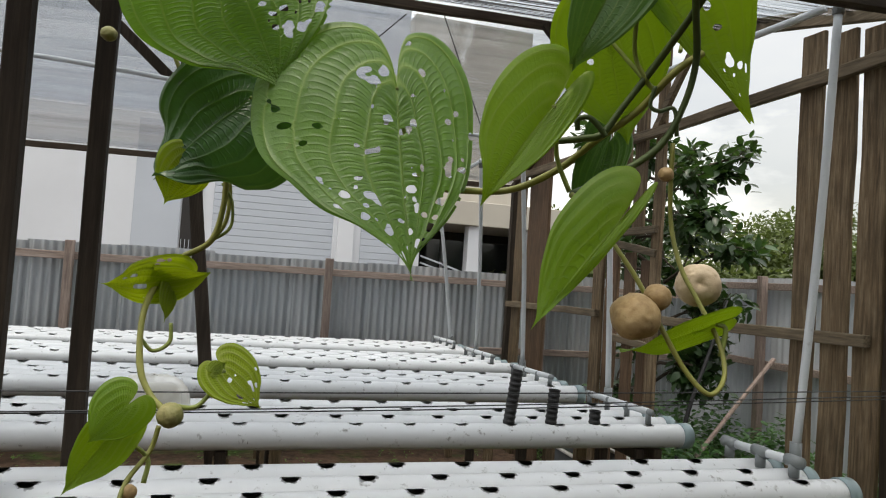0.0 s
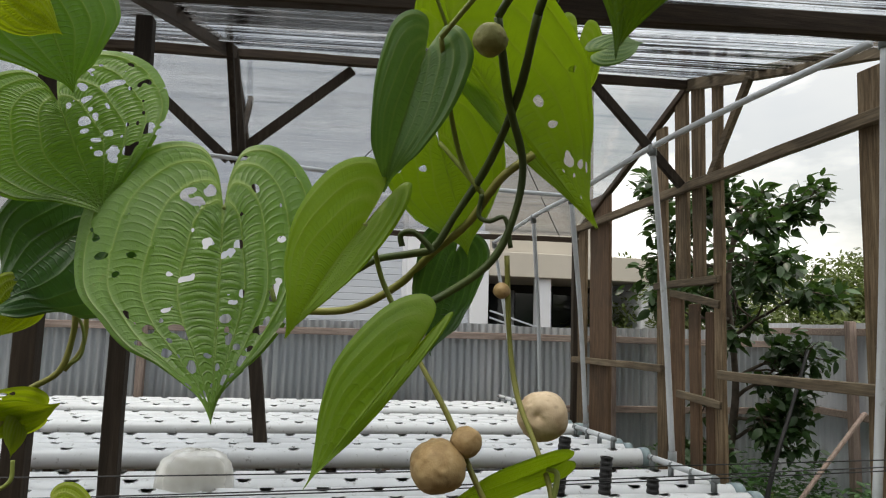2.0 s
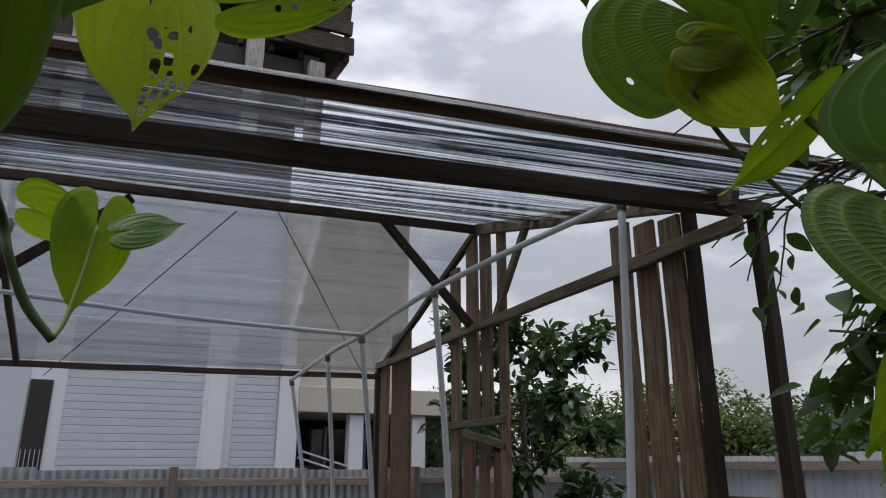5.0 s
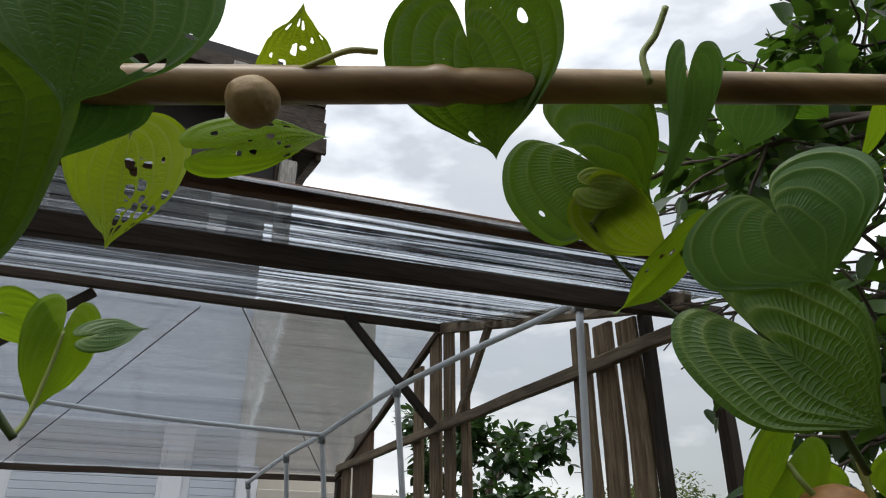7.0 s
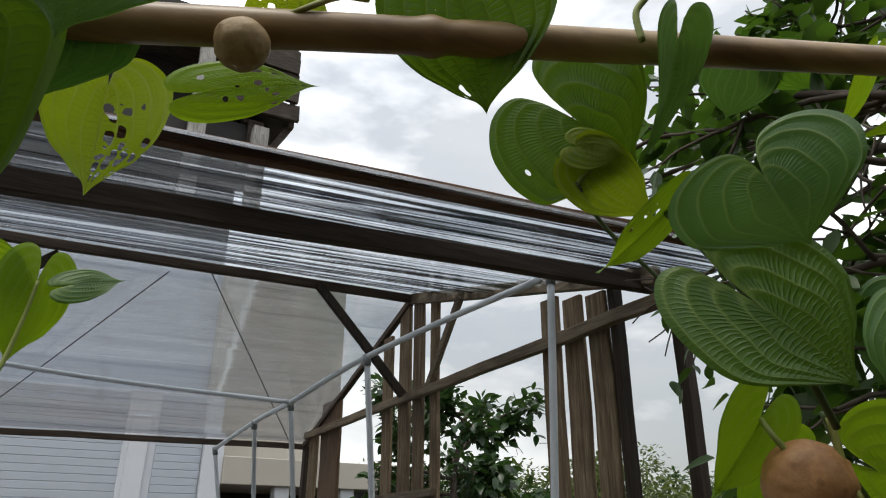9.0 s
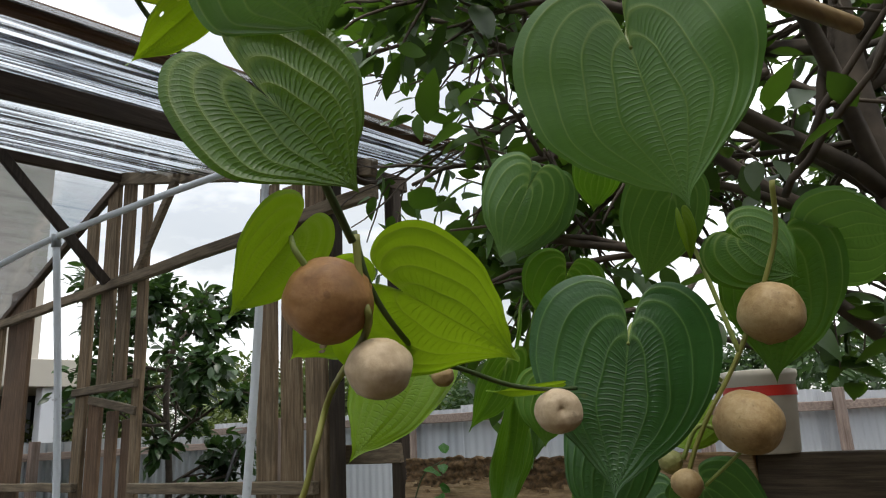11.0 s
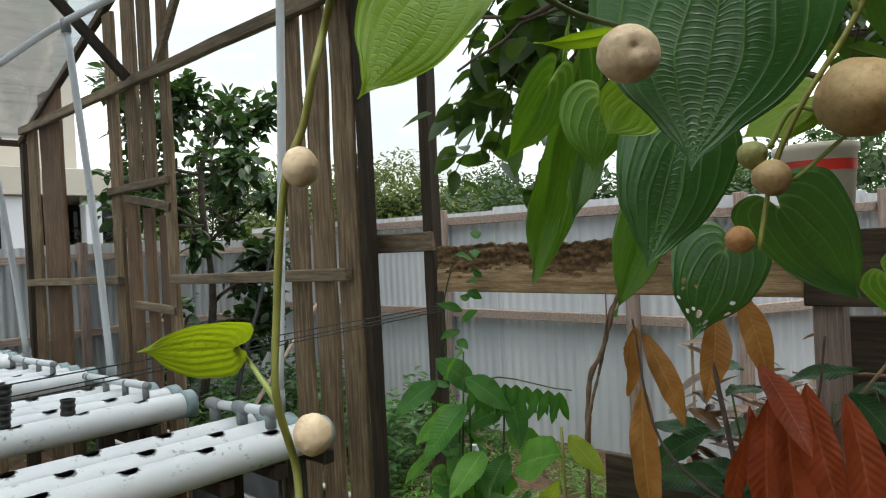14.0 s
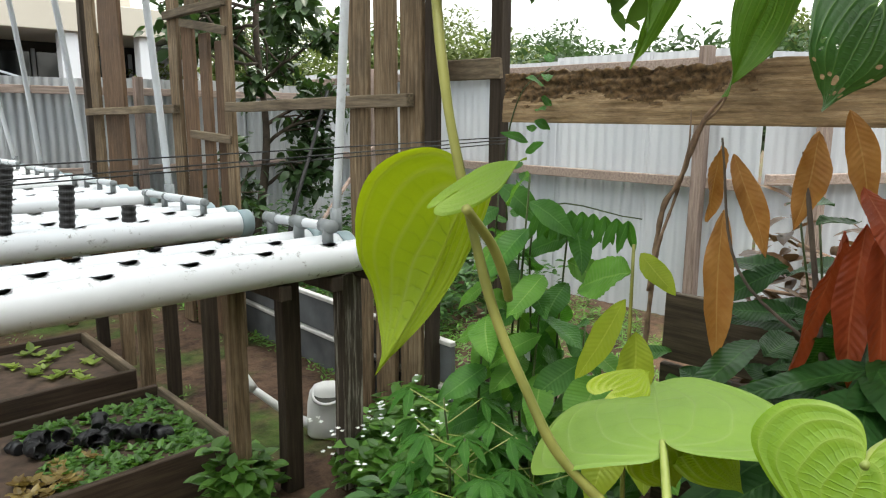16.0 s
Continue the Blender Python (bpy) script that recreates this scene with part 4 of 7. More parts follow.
def leaf_mesh(name, length, width, lobe, material, seed, ripple, count, fold, curl, wave, holes, skew, twist, cup, cols, rows):
    rnd = random.Random(seed)
    bm = bmesh.new()
    uvl = bm.loops.layers.uv.new("UVMap")
    rl = bm.loops.layers.uv.new("Rung")
    hl = bm.verts.layers.float.new("half")
    half = width / 2
    ends = RIBS + (1.0,)
    shift = [[rnd.random() for _ in range(5)] for _ in range(2)]
    folds = fold if isinstance(fold, tuple) else (fold, fold)

    def cell_of(a):
        aa = min(0.9999, abs(a))
        c = max(k for k in range(5) if aa >= RIBS[k])
        return c, (aa - ends[c]) / (ends[c + 1] - ends[c])

    arcs = []
    for c in range(5):
        m = (ends[c] + ends[c + 1]) / 2
        run, last = [0.0], None
        for j in range(rows + 1):
            sj = (j / rows) ** 1.2
            mx, my = margin(sj, lobe)
            here = (m * mx * half, (-sj + (my + sj) * m ** (1.0 + 1.1 * min(1.0, sj / 0.4))) * length)
            if last:
                run.append(run[-1] + math.hypot(here[0] - last[0], here[1] - last[1]))
            last = here
        arcs.append(run)

    def rung(a, j, c):
        f = min(1.0, max(0.0, (abs(a) - ends[c]) / (ends[c + 1] - ends[c])))
        u = arcs[c][j] / length + 0.014 * math.sin(math.pi * f) - 0.012 * f
        s = j / rows
        return 1.2 * count * u + shift[a > 0][c] + 0.4 * noise.noise((a * 2.2, s * 6.0, seed * 0.9)) + 0.22 * noise.noise((a * 9, s * 24.0, seed * 0.3)), f

    grid = []
    for j in range(rows + 1):
        s = (j / rows) ** 1.2
        mx, my = margin(s, lobe)
        row = []
        for i in range(cols + 1):
            a = -1 + 2 * i / cols
            aa = abs(a)
            side = 1 + skew * (1 if a > 0 else -1)
            inner = mx * (1 - 0.32 * math.exp(-(((s - 0.2) / 0.16) ** 2)))
            x = a * (inner + (mx - inner) * aa**2) * half * side
            y = (-s + (my + s) * aa ** (1.0 + 1.1 * min(1.0, s / 0.4))) * length
            edge = 1 + (0.035 + 0.6 * max(0.0, wave - 0.1)) * noise.noise((s * 6, a * 2, seed * 1.7)) * aa
            x, y = x * edge, y * edge
            c, f = cell_of(a)
            p, _ = rung(a, j, c)
            q = abs(p % 1.0 - 0.5) * 2
            sn = math.sin(math.pi * f) ** 0.6 if 0 < f < 1 else 0.0
            fade = max(0.15, 1.0 - 1.15 * aa)
            z = (0.8 * ripple * fade * (1 - q**3) + (0.35 * ripple + 0.008 * length) * (0.7 + 0.6 * noise.noise((a * 3, s * 4, seed)))) * sn * min(1.0, mx * 2)
            z += -curl * (max(0.0, -y) / length) ** 2 * length
            z -= cup * (x / half) ** 2 * half
            if y > 0:
                z -= 0.5 * cup * y * y / length
            z += wave * length * aa**1.6 * math.sin(7.5 * s + (1.9 if a > 0 else 0.0) + seed) * 0.5
            z += 0.025 * length * noise.noise((x * 18, y * 18, seed))
            g = math.atan(folds[a > 0]) * min(1.0, abs(x) / (0.12 * half + 1e-6))
            x, z = x * math.cos(g), z + abs(x) * math.sin(g)
            if twist:
                w = twist * -y / length
                x, z = x * math.cos(w) - z * math.sin(w), x * math.sin(w) + z * math.cos(w)
            v = bm.verts.new((x, y, z))
            v[hl] = mx * half
            row.append(v)
        grid.append(row)
    gone = np.zeros((rows, cols), bool)
    if holes[0]:
        A = (-1 + 2 * (np.arange(cols) + 0.5) / cols)[None, :].repeat(rows, 0)
        P = np.array([[v.co[:2] for v in row] for row in grid])
        C = (P[1:, 1:] + P[:-1, 1:] + P[1:, :-1] + P[:-1, :-1]) / 4
        H = np.array([max(1e-4, row[cols // 2][hl]) for row in grid[:-1]])[:, None].repeat(cols, 1)
        wob = np.array([[1 + 0.8 * noise.noise((c[0] * 300, c[1] * 300, seed)) for c in row] for row in C])
        for _ in range(holes[0]):
            a0, s0 = rnd.uniform(*holes[1]), rnd.uniform(*holes[2])
            o = C[min(rows - 1, int(rows * s0 ** (1 / 1.2))), min(cols - 1, int(cols * (a0 + 1) / 2))]
            r, e = rnd.uniform(0.3, 1.15) * holes[3], rnd.uniform(0.75, 1.4)
            c, _f = cell_of(a0)
            mine = (np.abs(A) > ends[c]) & (np.abs(A) < ends[c + 1]) & (A * a0 > 0)
            gone |= mine & (np.abs((C[..., 0] - o[0]) / (r * e)) ** 2.6 + np.abs((C[..., 1] - o[1]) / (r / e)) ** 2.6 < wob)
        rib = np.min([np.abs(np.abs(A) - v) for v in RIBS], 0) * H
        gone &= rib > 0.0007
    spots = bool(holes[0])
    for j in range(rows):
        s0, s1 = (j / rows) ** 1.2, ((j + 1) / rows) ** 1.2
        for i in range(cols):
            if gone[j, i]:
                continue
            a0, a1 = -1 + 2 * i / cols, -1 + 2 * (i + 1) / cols
            idx = ((i, j), (i + 1, j), (i + 1, j + 1), (i, j + 1)) if j else ((i, 0), (i + 1, 1), (i, 1))
            f = bm.faces.new([grid[jj][ii] for ii, jj in idx])
            f.smooth = True
            c, _f = cell_of((a0 + a1) / 2)
            for lp, (ii, jj) in zip(f.loops, idx):
                aa, ss = (a0 if ii == i else a1), (s0 if jj == j else s1)
                lp[uvl].uv = (ii / cols, ss)
                lp[rl].uv = rung(aa if aa else (a0 + a1) * 1e-3, jj, c)
    for v in [v for v in bm.verts if not v.link_faces]:
        bm.verts.remove(v)
    if spots:
        outer = {v for row in grid for v in (row[0], row[-1]) if v.is_valid} | {v for v in (*grid[0], *grid[-1]) if v.is_valid}
        for _ in range(3):
            rim = [(v, [e.other_vert(v).co for e in v.link_edges if e.is_boundary]) for v in bm.verts if v.is_boundary and v not in outer]
            moved = [(v, v.co.lerp(sum(n, Vector()) / len(n), 0.4)) for v, n in rim if n]
            for v, co in moved:
                v.co = co
    me = bpy.data.meshes.new(name)
    bm.to_mesh(me)
    bm.free()
    me.materials.append(material)
    return me


leaf_count = [0]


def leaf(parent, J, T, N, width, material, lobe=0.4, ripple=0.0008, count=16, fold=0.05, curl=0.1, wave=0.03, holes=None, skew=0.0, fine=1.0, stalk=None, label="", twist=0.0, cup=0.12):
    """One heart-shaped leaf: J where the stalk joins, T the tip, N the way its upper side faces."""
    J, T, N = Vector(J), Vector(T), Vector(N)
    leaf_count[0] += 1
    own = random.Random(leaf_count[0] * 7)
    skew, twist, cup, wave = skew + own.uniform(-0.07, 0.07), twist + own.uniform(-0.2, 0.2), cup + own.uniform(-0.05, 0.15), wave + own.uniform(0.0, 0.05)
    Y = (J - T)
    L = Y.length
    Y.normalize()
    X = Y.cross(N).normalized()
    Z = X.cross(Y)
    cols, rows = int(44 * fine) // 2 * 2, int(84 * fine)
    me = leaf_mesh("leaf", L, width, lobe * 1.0, material, leaf_count[0], ripple, count, fold, curl, wave, holes or (0, (0, 0), (0, 0), 0), skew, twist, cup, cols, rows)
    ob = new("leaf", me)
    ob.parent = parent
    ob.matrix_basis = Matrix.Translation(J) @ Matrix((X, Y, Z)).transposed().to_4x4()
    if label:
        tagged(ob, label)
    if stalk:
        pts = [J + Z * 0.001] + [Vector(p) for p in stalk]
        sob = part("stalk", tube(catmull(pts, 6), 0.0016, 7, 0.0021), STEM_LIGHT, ob, smooth=True)
        sob.matrix_basis = ob.matrix_basis.inverted()
    return ob


def stem_mat(name, a, b):
    m = Mat(name, 0.5, spec=0.4)
    m.color(m.ramp(m.noise(30.0, 5.0, 0.6, (1, 1, 0.4)), [(0.3, a), (0.7, b)])).bump(m.noise(160.0, 3.0), 0.2, 0.001)
    return m.m


STEM_LIGHT = stem_mat("stalk_green", (0.13, 0.17, 0.035), (0.26, 0.31, 0.08))
STEM_DARK = stem_mat("stem_dark_green", (0.03, 0.05, 0.018), (0.075, 0.11, 0.03))
STEM_OLIVE = stem_mat("stem_olive", (0.12, 0.13, 0.025), (0.25, 0.25, 0.06))


def bulb_mat(name, a, b, c):
    m = Mat(name, 0.55, spec=0.35)
    big = m.noise(30.0, 4.0, 0.55)
    fine = m.noise(220.0, 5.0, 0.6)
    col = m.ramp(m.math("ADD", m.math("MULTIPLY", big, 0.65), m.math("MULTIPLY", fine, 0.35)), [(0.3, a), (0.5, b), (0.72, c)])
    pit = m.ramp(m.noise(120.0, 2.0, 0.5), [(0.66, (0, 0, 0)), (0.74, (1, 1, 1))])
    blot = m.ramp(m.noise(48.0, 5.0, 0.65), [(0.52, (0, 0, 0)), (0.66, (1, 1, 1))])
    col = m.mix(m.math("MULTIPLY", blot, 0.45), col, tuple(x * 0.75 for x in a))
    m.color(m.mix(m.math("MULTIPLY", pit, 0.4), col, tuple(x * 0.4 for x in a)))
    m.bump(m.math("ADD", fine, m.math("MULTIPLY", big, 0.8)), 0.35, 0.0012)
    return m.m


BULB_TAN = bulb_mat("bulbil_tan", (0.20, 0.12, 0.045), (0.33, 0.225, 0.105), (0.45, 0.34, 0.18))
BULB_PALE = bulb_mat("bulbil_pale", (0.36, 0.265, 0.16), (0.50, 0.39, 0.26), (0.62, 0.51, 0.36))
BULB_BROWN = bulb_mat("bulbil_brown", (0.16, 0.07, 0.022), (0.30, 0.15, 0.055), (0.42, 0.235, 0.10))
BULB_GREEN = bulb_mat("bulbil_green", (0.13, 0.14, 0.04), (0.20, 0.20, 0.07), (0.32, 0.28, 0.13))


def bulb(parent, at_, r, material, squash=0.95, warts=8, dent=0.0, dent_dir=(0, -1, 0), seed=1, label=""):
    """A potato-like aerial tuber with warts and shallow dents."""
    rnd = random.Random(seed * 31)
    bm = bmesh.new()
    bmesh.ops.create_icosphere(bm, subdivisions=5, radius=1.0)
    eyes = []
    for _ in range(warts):
        d = Vector([rnd.gauss(0, 1) for _ in range(3)]).normalized()
        eyes.append((d, rnd.uniform(0.05, 0.12), rnd.choice((1, 1, -0.7))))
    dd = Vector(dent_dir).normalized()
    for v in bm.verts:
        d = v.co.normalized()
        k = 1 + 0.07 * noise.noise(d * 1.3 + Vector((seed, 0, 0))) + 0.02 * noise.noise(d * 4 + Vector((0, seed, 0)))
        for e, w, s in eyes:
            k += s * 0.05 * math.exp(-((d - e).length / w) ** 2)
        if dent:
            q = (d - dd).length
            k -= dent * math.exp(-((q / 0.33) ** 2)) + dent * 0.6 * math.exp(-((q / 0.12) ** 2))
        v.co = Vector((d.x, d.y, d.z * squash)) * k * r
    ob = part("bulbil", bm, material, parent, label, True)
    ob.matrix_basis = Matrix.Translation(at_)
    return ob


def stem(parent, pts, r, material=None, taper=None, name="stem", seg=9):
    return part(name, tube(catmull(pts, 8), r, seg, taper, bumps=0.12), material or STEM_DARK, parent, smooth=True)


# ---- bamboo pole ----
BAMBOO = Mat("dry_bamboo", 0.4, spec=0.45)
_b1 = BAMBOO.noise(12.0, 6.0, 0.6, (0.2, 4.0, 4.0))
_b2 = BAMBOO.noise(4.0, 5.0, 0.6)
BAMBOO.color(BAMBOO.mix(BAMBOO.ramp(_b2, [(0.45, (0, 0, 0)), (0.66, (0.8,) * 3)]), BAMBOO.ramp(_b1, [(0.32, (0.17, 0.10, 0.04)), (0.66, (0.42, 0.28, 0.13))]), (0.085, 0.052, 0.026))).bump(_b1, 0.2, 0.001)
BAMBOO = BAMBOO.m


def build_bamboo(a, b, r):
    a, b = Vector(a), Vector(b)
    th = thing("bamboo_pole", "dry brown bamboo pole carrying the vine", "pole")
    L = (b - a).length
    d = (b - a).normalized()
    mark = (Vector((0.592, 0.25, 2.07)) - a).dot(d)
    nodes = [mark + 0.37 * i for i in range(-4, 9) if 0.02 < mark + 0.37 * i < L - 0.02]
    bm = bmesh.new()
    ref = d.cross(Vector((0, 0, 1))).normalized()
    up = ref.cross(d)
    rows = []
    n = 360
    for i in range(n + 1):
        x = L * i / n
        k = 1.0
        for nd in nodes:
            q = abs(x - nd)
            k += 0.17 * math.exp(-((q / 0.007) ** 2)) - 0.07 * math.exp(-(((x - nd - 0.012) / 0.006) ** 2))
        rr = r * k * (1 - 0.1 * i / n)
        c = a + d * x + up * 0.006 * math.sin(x * 2.2)
        rows.append([bm.verts.new(c + (ref * math.cos(2 * math.pi * j / 20) + up * math.sin(2 * math.pi * j / 20)) * rr) for j in range(20)])
    for p, q in zip(rows, rows[1:]):
        for j in range(20):
            bm.faces.new((p[j], p[(j + 1) % 20], q[(j + 1) % 20], q[j]))
    bm.faces.new(rows[0][::-1])
    bm.faces.new(rows[-1])
    part("culm", bm, BAMBOO, th, smooth=True)
    return th
vine = thing("yam_vine", "climbing yam vine with big heart-shaped leaves, many holed, and round bulbils", "vine", "yam vines")
vine_r = thing("yam_vine", "climbing yam vine with pale and brown bulbils hanging among glossy leaves", "vine", "yam vines")
leaf(vine, (0.113, 0.543, 1.792), (0.121, 0.494, 1.638), (-0.008, -0.951, 0.308), 0.181, LEAF_QUILT, lobe=0.36, ripple=0.0032, count=20, fold=0.06, curl=-0.05, wave=0.05, holes=(95, (-0.98, 0.98), (0.05, 0.97), 0.0042), skew=-0.2, fine=1.5, stalk=[(0.118, 0.575, 1.810), (0.135, 0.603, 1.772), (0.153, 0.588, 1.721)], cup=0.2)
leaf(vine, (-0.018, 0.563, 1.872), (0.024, 0.552, 1.784), (0.020, -0.991, 0.132), 0.166, LEAF_QUILT, lobe=0.35, ripple=0.0026, count=24, fold=0.05, holes=(60, (0.15, 1), (0.1, 0.6), 0.0036), fine=1.3)
leaf(vine, (-0.014, 0.493, 1.933), (0.014, 0.507, 1.864), (0.533, -0.845, 0.048), 0.116, LEAF_MID, lobe=0.4, ripple=0.001)
leaf(vine, (-0.006, 0.442, 1.899), (0.020, 0.458, 1.885), (0.351, -0.867, -0.353), 0.038, LEAF_YOUNG)
leaf(vine, (0.002, 0.594, 1.781), (-0.067, 0.572, 1.715), (0.106, -0.970, 0.220), 0.130, LEAF_DARK, lobe=0.45, ripple=0.0008, fold=0.12, wave=0.22, curl=0.3, skew=0.1, fine=1.2, stalk=[(-0.005, 0.622, 1.794), (-0.045, 0.634, 1.821), (-0.073, 0.628, 1.834)])
leaf(vine, (-0.044, 0.593, 1.722), (-0.058, 0.595, 1.687), (0.085, -0.991, -0.103), 0.045, LEAF_YOUNG)
leaf(vine, (-0.053, 0.636, 1.625), (-0.099, 0.606, 1.619), (0.531, -0.748, -0.398), 0.049, LEAF_YOUNG, holes=(8,(-1,1),(.2,.8),.004))
leaf(vine, (-0.059, 0.635, 1.623), (-0.020, 0.631, 1.632), (0.064, -0.779, -0.624), 0.043, LEAF_YOUNG, fold=0.3)
leaf(vine, (-0.051, 0.636, 1.618), (-0.052, 0.633, 1.590), (0.754, -0.655, 0.044), 0.021, LEAF_YOUNG)
leaf(vine, (-0.002, 0.594, 1.557), (0.028, 0.580, 1.530), (-0.103, -0.927, 0.360), 0.046, LEAF_YOUNG, holes=(10,(-1,1),(.2,.9),.0035), stalk=[(-0.009, 0.600, 1.542), (-0.022, 0.596, 1.527), (-0.040, 0.594, 1.528)])
leaf(vine, (-0.010, 0.593, 1.557), (-0.001, 0.595, 1.563), (0.093, -0.981, 0.172), 0.015, LEAF_YOUNG)
leaf(vine, (-0.078, 0.581, 1.514), (-0.105, 0.555, 1.471), (0.575, -0.809, 0.124), 0.046, LEAF_LIME, fold=0.2, stalk=[(-0.070, 0.589, 1.502), (-0.055, 0.597, 1.486), (-0.056, 0.592, 1.468)])
leaf(vine, (-0.068, 0.559, 1.535), (-0.091, 0.547, 1.510), (0.220, -0.945, 0.241), 0.044, LEAF_LIME)
leaf(vine, (0.216, 0.467, 1.776), (0.164, 0.468, 1.699), (-0.215, -0.968, 0.129), 0.065, LEAF_LIME, lobe=0.42, ripple=0.0012, count=22, fold=0.25, skew=-0.38, curl=0.1, fine=1.2, stalk=[(0.222, 0.473, 1.765), (0.230, 0.485, 1.741), (0.242, 0.485, 1.716)])
leaf(vine, (0.247, 0.420, 1.882), (0.223, 0.466, 1.797), (-0.550, -0.790, -0.272), 0.069, LEAF_PALE, lobe=0.2, ripple=0.0012, fold=0.45, skew=0.05, fine=1.2)
leaf(vine, (0.268, 0.485, 1.841), (0.295, 0.496, 1.762), (0.284, 0.932, 0.225), 0.093, LEAF_LIME, lobe=0.45, ripple=0.0012, count=20, holes=(5,(.3,1),(.05,.3),.005), stalk=[(0.286, 0.476, 1.818), (0.298, 0.466, 1.800)])
leaf(vine, (0.281, 0.458, 1.897), (0.373, 0.456, 1.780), (0.243, 0.954, 0.176), 0.085, LEAF_LIME, lobe=0.3, ripple=0.0014, count=22, holes=(26,(-.9,-.25),(.35,.95),.0034), fine=1.3, skew=-0.65)
leaf(vine, (0.240, 0.407, 1.688), (0.182, 0.405, 1.616), (-0.127, -0.918, 0.376), 0.042, LEAF_LIME, lobe=0.4, ripple=0.0002, count=8, fold=0.15, fine=1.1, skew=-0.65)
leaf(vine, (0.287, 0.509, 1.765), (0.272, 0.510, 1.687), (0.253, -0.966, -0.061), 0.062, LEAF_DARK, lobe=0.2, wave=0.1, fold=0.2)
leaf(vine, (0.331, 0.422, 1.624), (0.266, 0.432, 1.595), (0.165, -0.768, -0.619), 0.038, LEAF_LIME, lobe=0.25, fold=0.2, stalk=[(0.337, 0.418, 1.620), (0.333, 0.417, 1.601)])
leaf(vine, (0.295, 0.617, 1.984), (0.285, 0.594, 2.055), (0.027, 0.949, 0.314), 0.069, LEAF_LIME, lobe=0.2, stalk=[(0.281, 0.606, 2.010), (0.267, 0.593, 2.035), (0.249, 0.570, 2.074)])
leaf(vine, (0.431, 0.570, 1.962), (0.470, 0.570, 1.975), (-0.097, -0.965, 0.243), 0.031, LEAF_PALE)
leaf(vine, (0.406, 0.573, 1.962), (0.398, 0.581, 1.893), (0.360, -0.920, -0.153), 0.060, LEAF_LIME, stalk=[(0.403, 0.572, 1.932), (0.396, 0.571, 1.891), (0.389, 0.565, 1.873)])
leaf(vine, (0.365, 0.582, 1.972), (0.406, 0.573, 1.960), (-0.330, -0.644, -0.690), 0.051, LEAF_LIME)
leaf(vine, (0.343, 0.250, 1.980), (0.335, 0.334, 1.854), (0.200, 0.750, 0.600), 0.133, LEAF_SHADE, lobe=0.12, ripple=0.0014, count=20, curl=0.05, fold=0.12, cup=0.1, fine=1.3, holes=(5, (.4, .9), (.3, .8), .002))
bulb(vine, (0.262, 0.416, 1.626), 0.0168, BULB_TAN, seed=3, warts=14)
bulb(vine, (0.279, 0.417, 1.640), 0.0096, BULB_TAN, seed=4, warts=8)
bulb(vine, (0.339, 0.454, 1.651), 0.0172, BULB_PALE, seed=5, warts=16, dent=0.14, dent_dir=(-0.6, -1, 0.1))
bulb(vine, (0.311, 0.462, 1.734), 0.0060, BULB_TAN, seed=6)
bulb(vine, (0.283, 0.396, 1.883), 0.0106, BULB_GREEN, seed=7, warts=12)
bulb(vine, (-0.040, 0.582, 1.523), 0.0101, BULB_GREEN, seed=8)
bulb(vine, (-0.065, 0.580, 1.465), 0.0064, BULB_TAN, seed=9)
bulb(vine, (-0.114, 0.624, 1.826), 0.0064, BULB_GREEN, seed=10)
stem(vine, [(0.308, 0.380, 1.895), (0.308, 0.420, 1.859), (0.299, 0.459, 1.822), (0.279, 0.475, 1.786), (0.266, 0.483, 1.764), (0.250, 0.488, 1.759), (0.229, 0.504, 1.756), (0.214, 0.518, 1.748)], 0.0028, STEM_DARK)
stem(vine, [(0.288, 0.398, 1.899), (0.303, 0.424, 1.855), (0.318, 0.441, 1.820), (0.316, 0.451, 1.786), (0.303, 0.462, 1.754), (0.273, 0.476, 1.730), (0.239, 0.476, 1.713)], 0.0027, STEM_DARK)
stem(vine, [(0.143, 0.568, 1.720), (0.178, 0.546, 1.717), (0.213, 0.531, 1.720), (0.245, 0.513, 1.738), (0.267, 0.494, 1.761), (0.289, 0.473, 1.782), (0.305, 0.450, 1.809), (0.327, 0.447, 1.827)], 0.0030, STEM_OLIVE)
stem(vine, [(0.243, 0.479, 1.763), (0.242, 0.478, 1.771), (0.250, 0.475, 1.773), (0.259, 0.474, 1.766), (0.264, 0.474, 1.760)], 0.0022, STEM_DARK)
stem(vine, [(0.251, 0.453, 1.691), (0.271, 0.431, 1.652), (0.285, 0.418, 1.618), (0.299, 0.409, 1.591), (0.312, 0.400, 1.577), (0.328, 0.406, 1.588), (0.333, 0.419, 1.610), (0.327, 0.436, 1.638), (0.320, 0.451, 1.665), (0.317, 0.462, 1.703), (0.313, 0.458, 1.758)], 0.0018, STEM_OLIVE)
stem(vine, [(0.239, 0.476, 1.713), (0.247, 0.464, 1.703), (0.253, 0.453, 1.689)], 0.0026, STEM_OLIVE)
stem(vine, [(0.294, 0.456, 1.799), (0.293, 0.460, 1.785), (0.300, 0.458, 1.781), (0.310, 0.454, 1.783), (0.315, 0.456, 1.763)], 0.0017, STEM_DARK)
stem(vine, [(0.254, 0.405, 1.885), (0.265, 0.436, 1.858), (0.280, 0.465, 1.826), (0.293, 0.466, 1.804)], 0.0017, STEM_LIGHT)
stem(vine, [(0.331, 0.288, 2.009), (0.321, 0.296, 1.995), (0.345, 0.429, 1.964), (0.354, 0.507, 1.944), (0.362, 0.515, 1.918), (0.375, 0.522, 1.889), (0.394, 0.525, 1.866)], 0.0032, STEM_DARK)
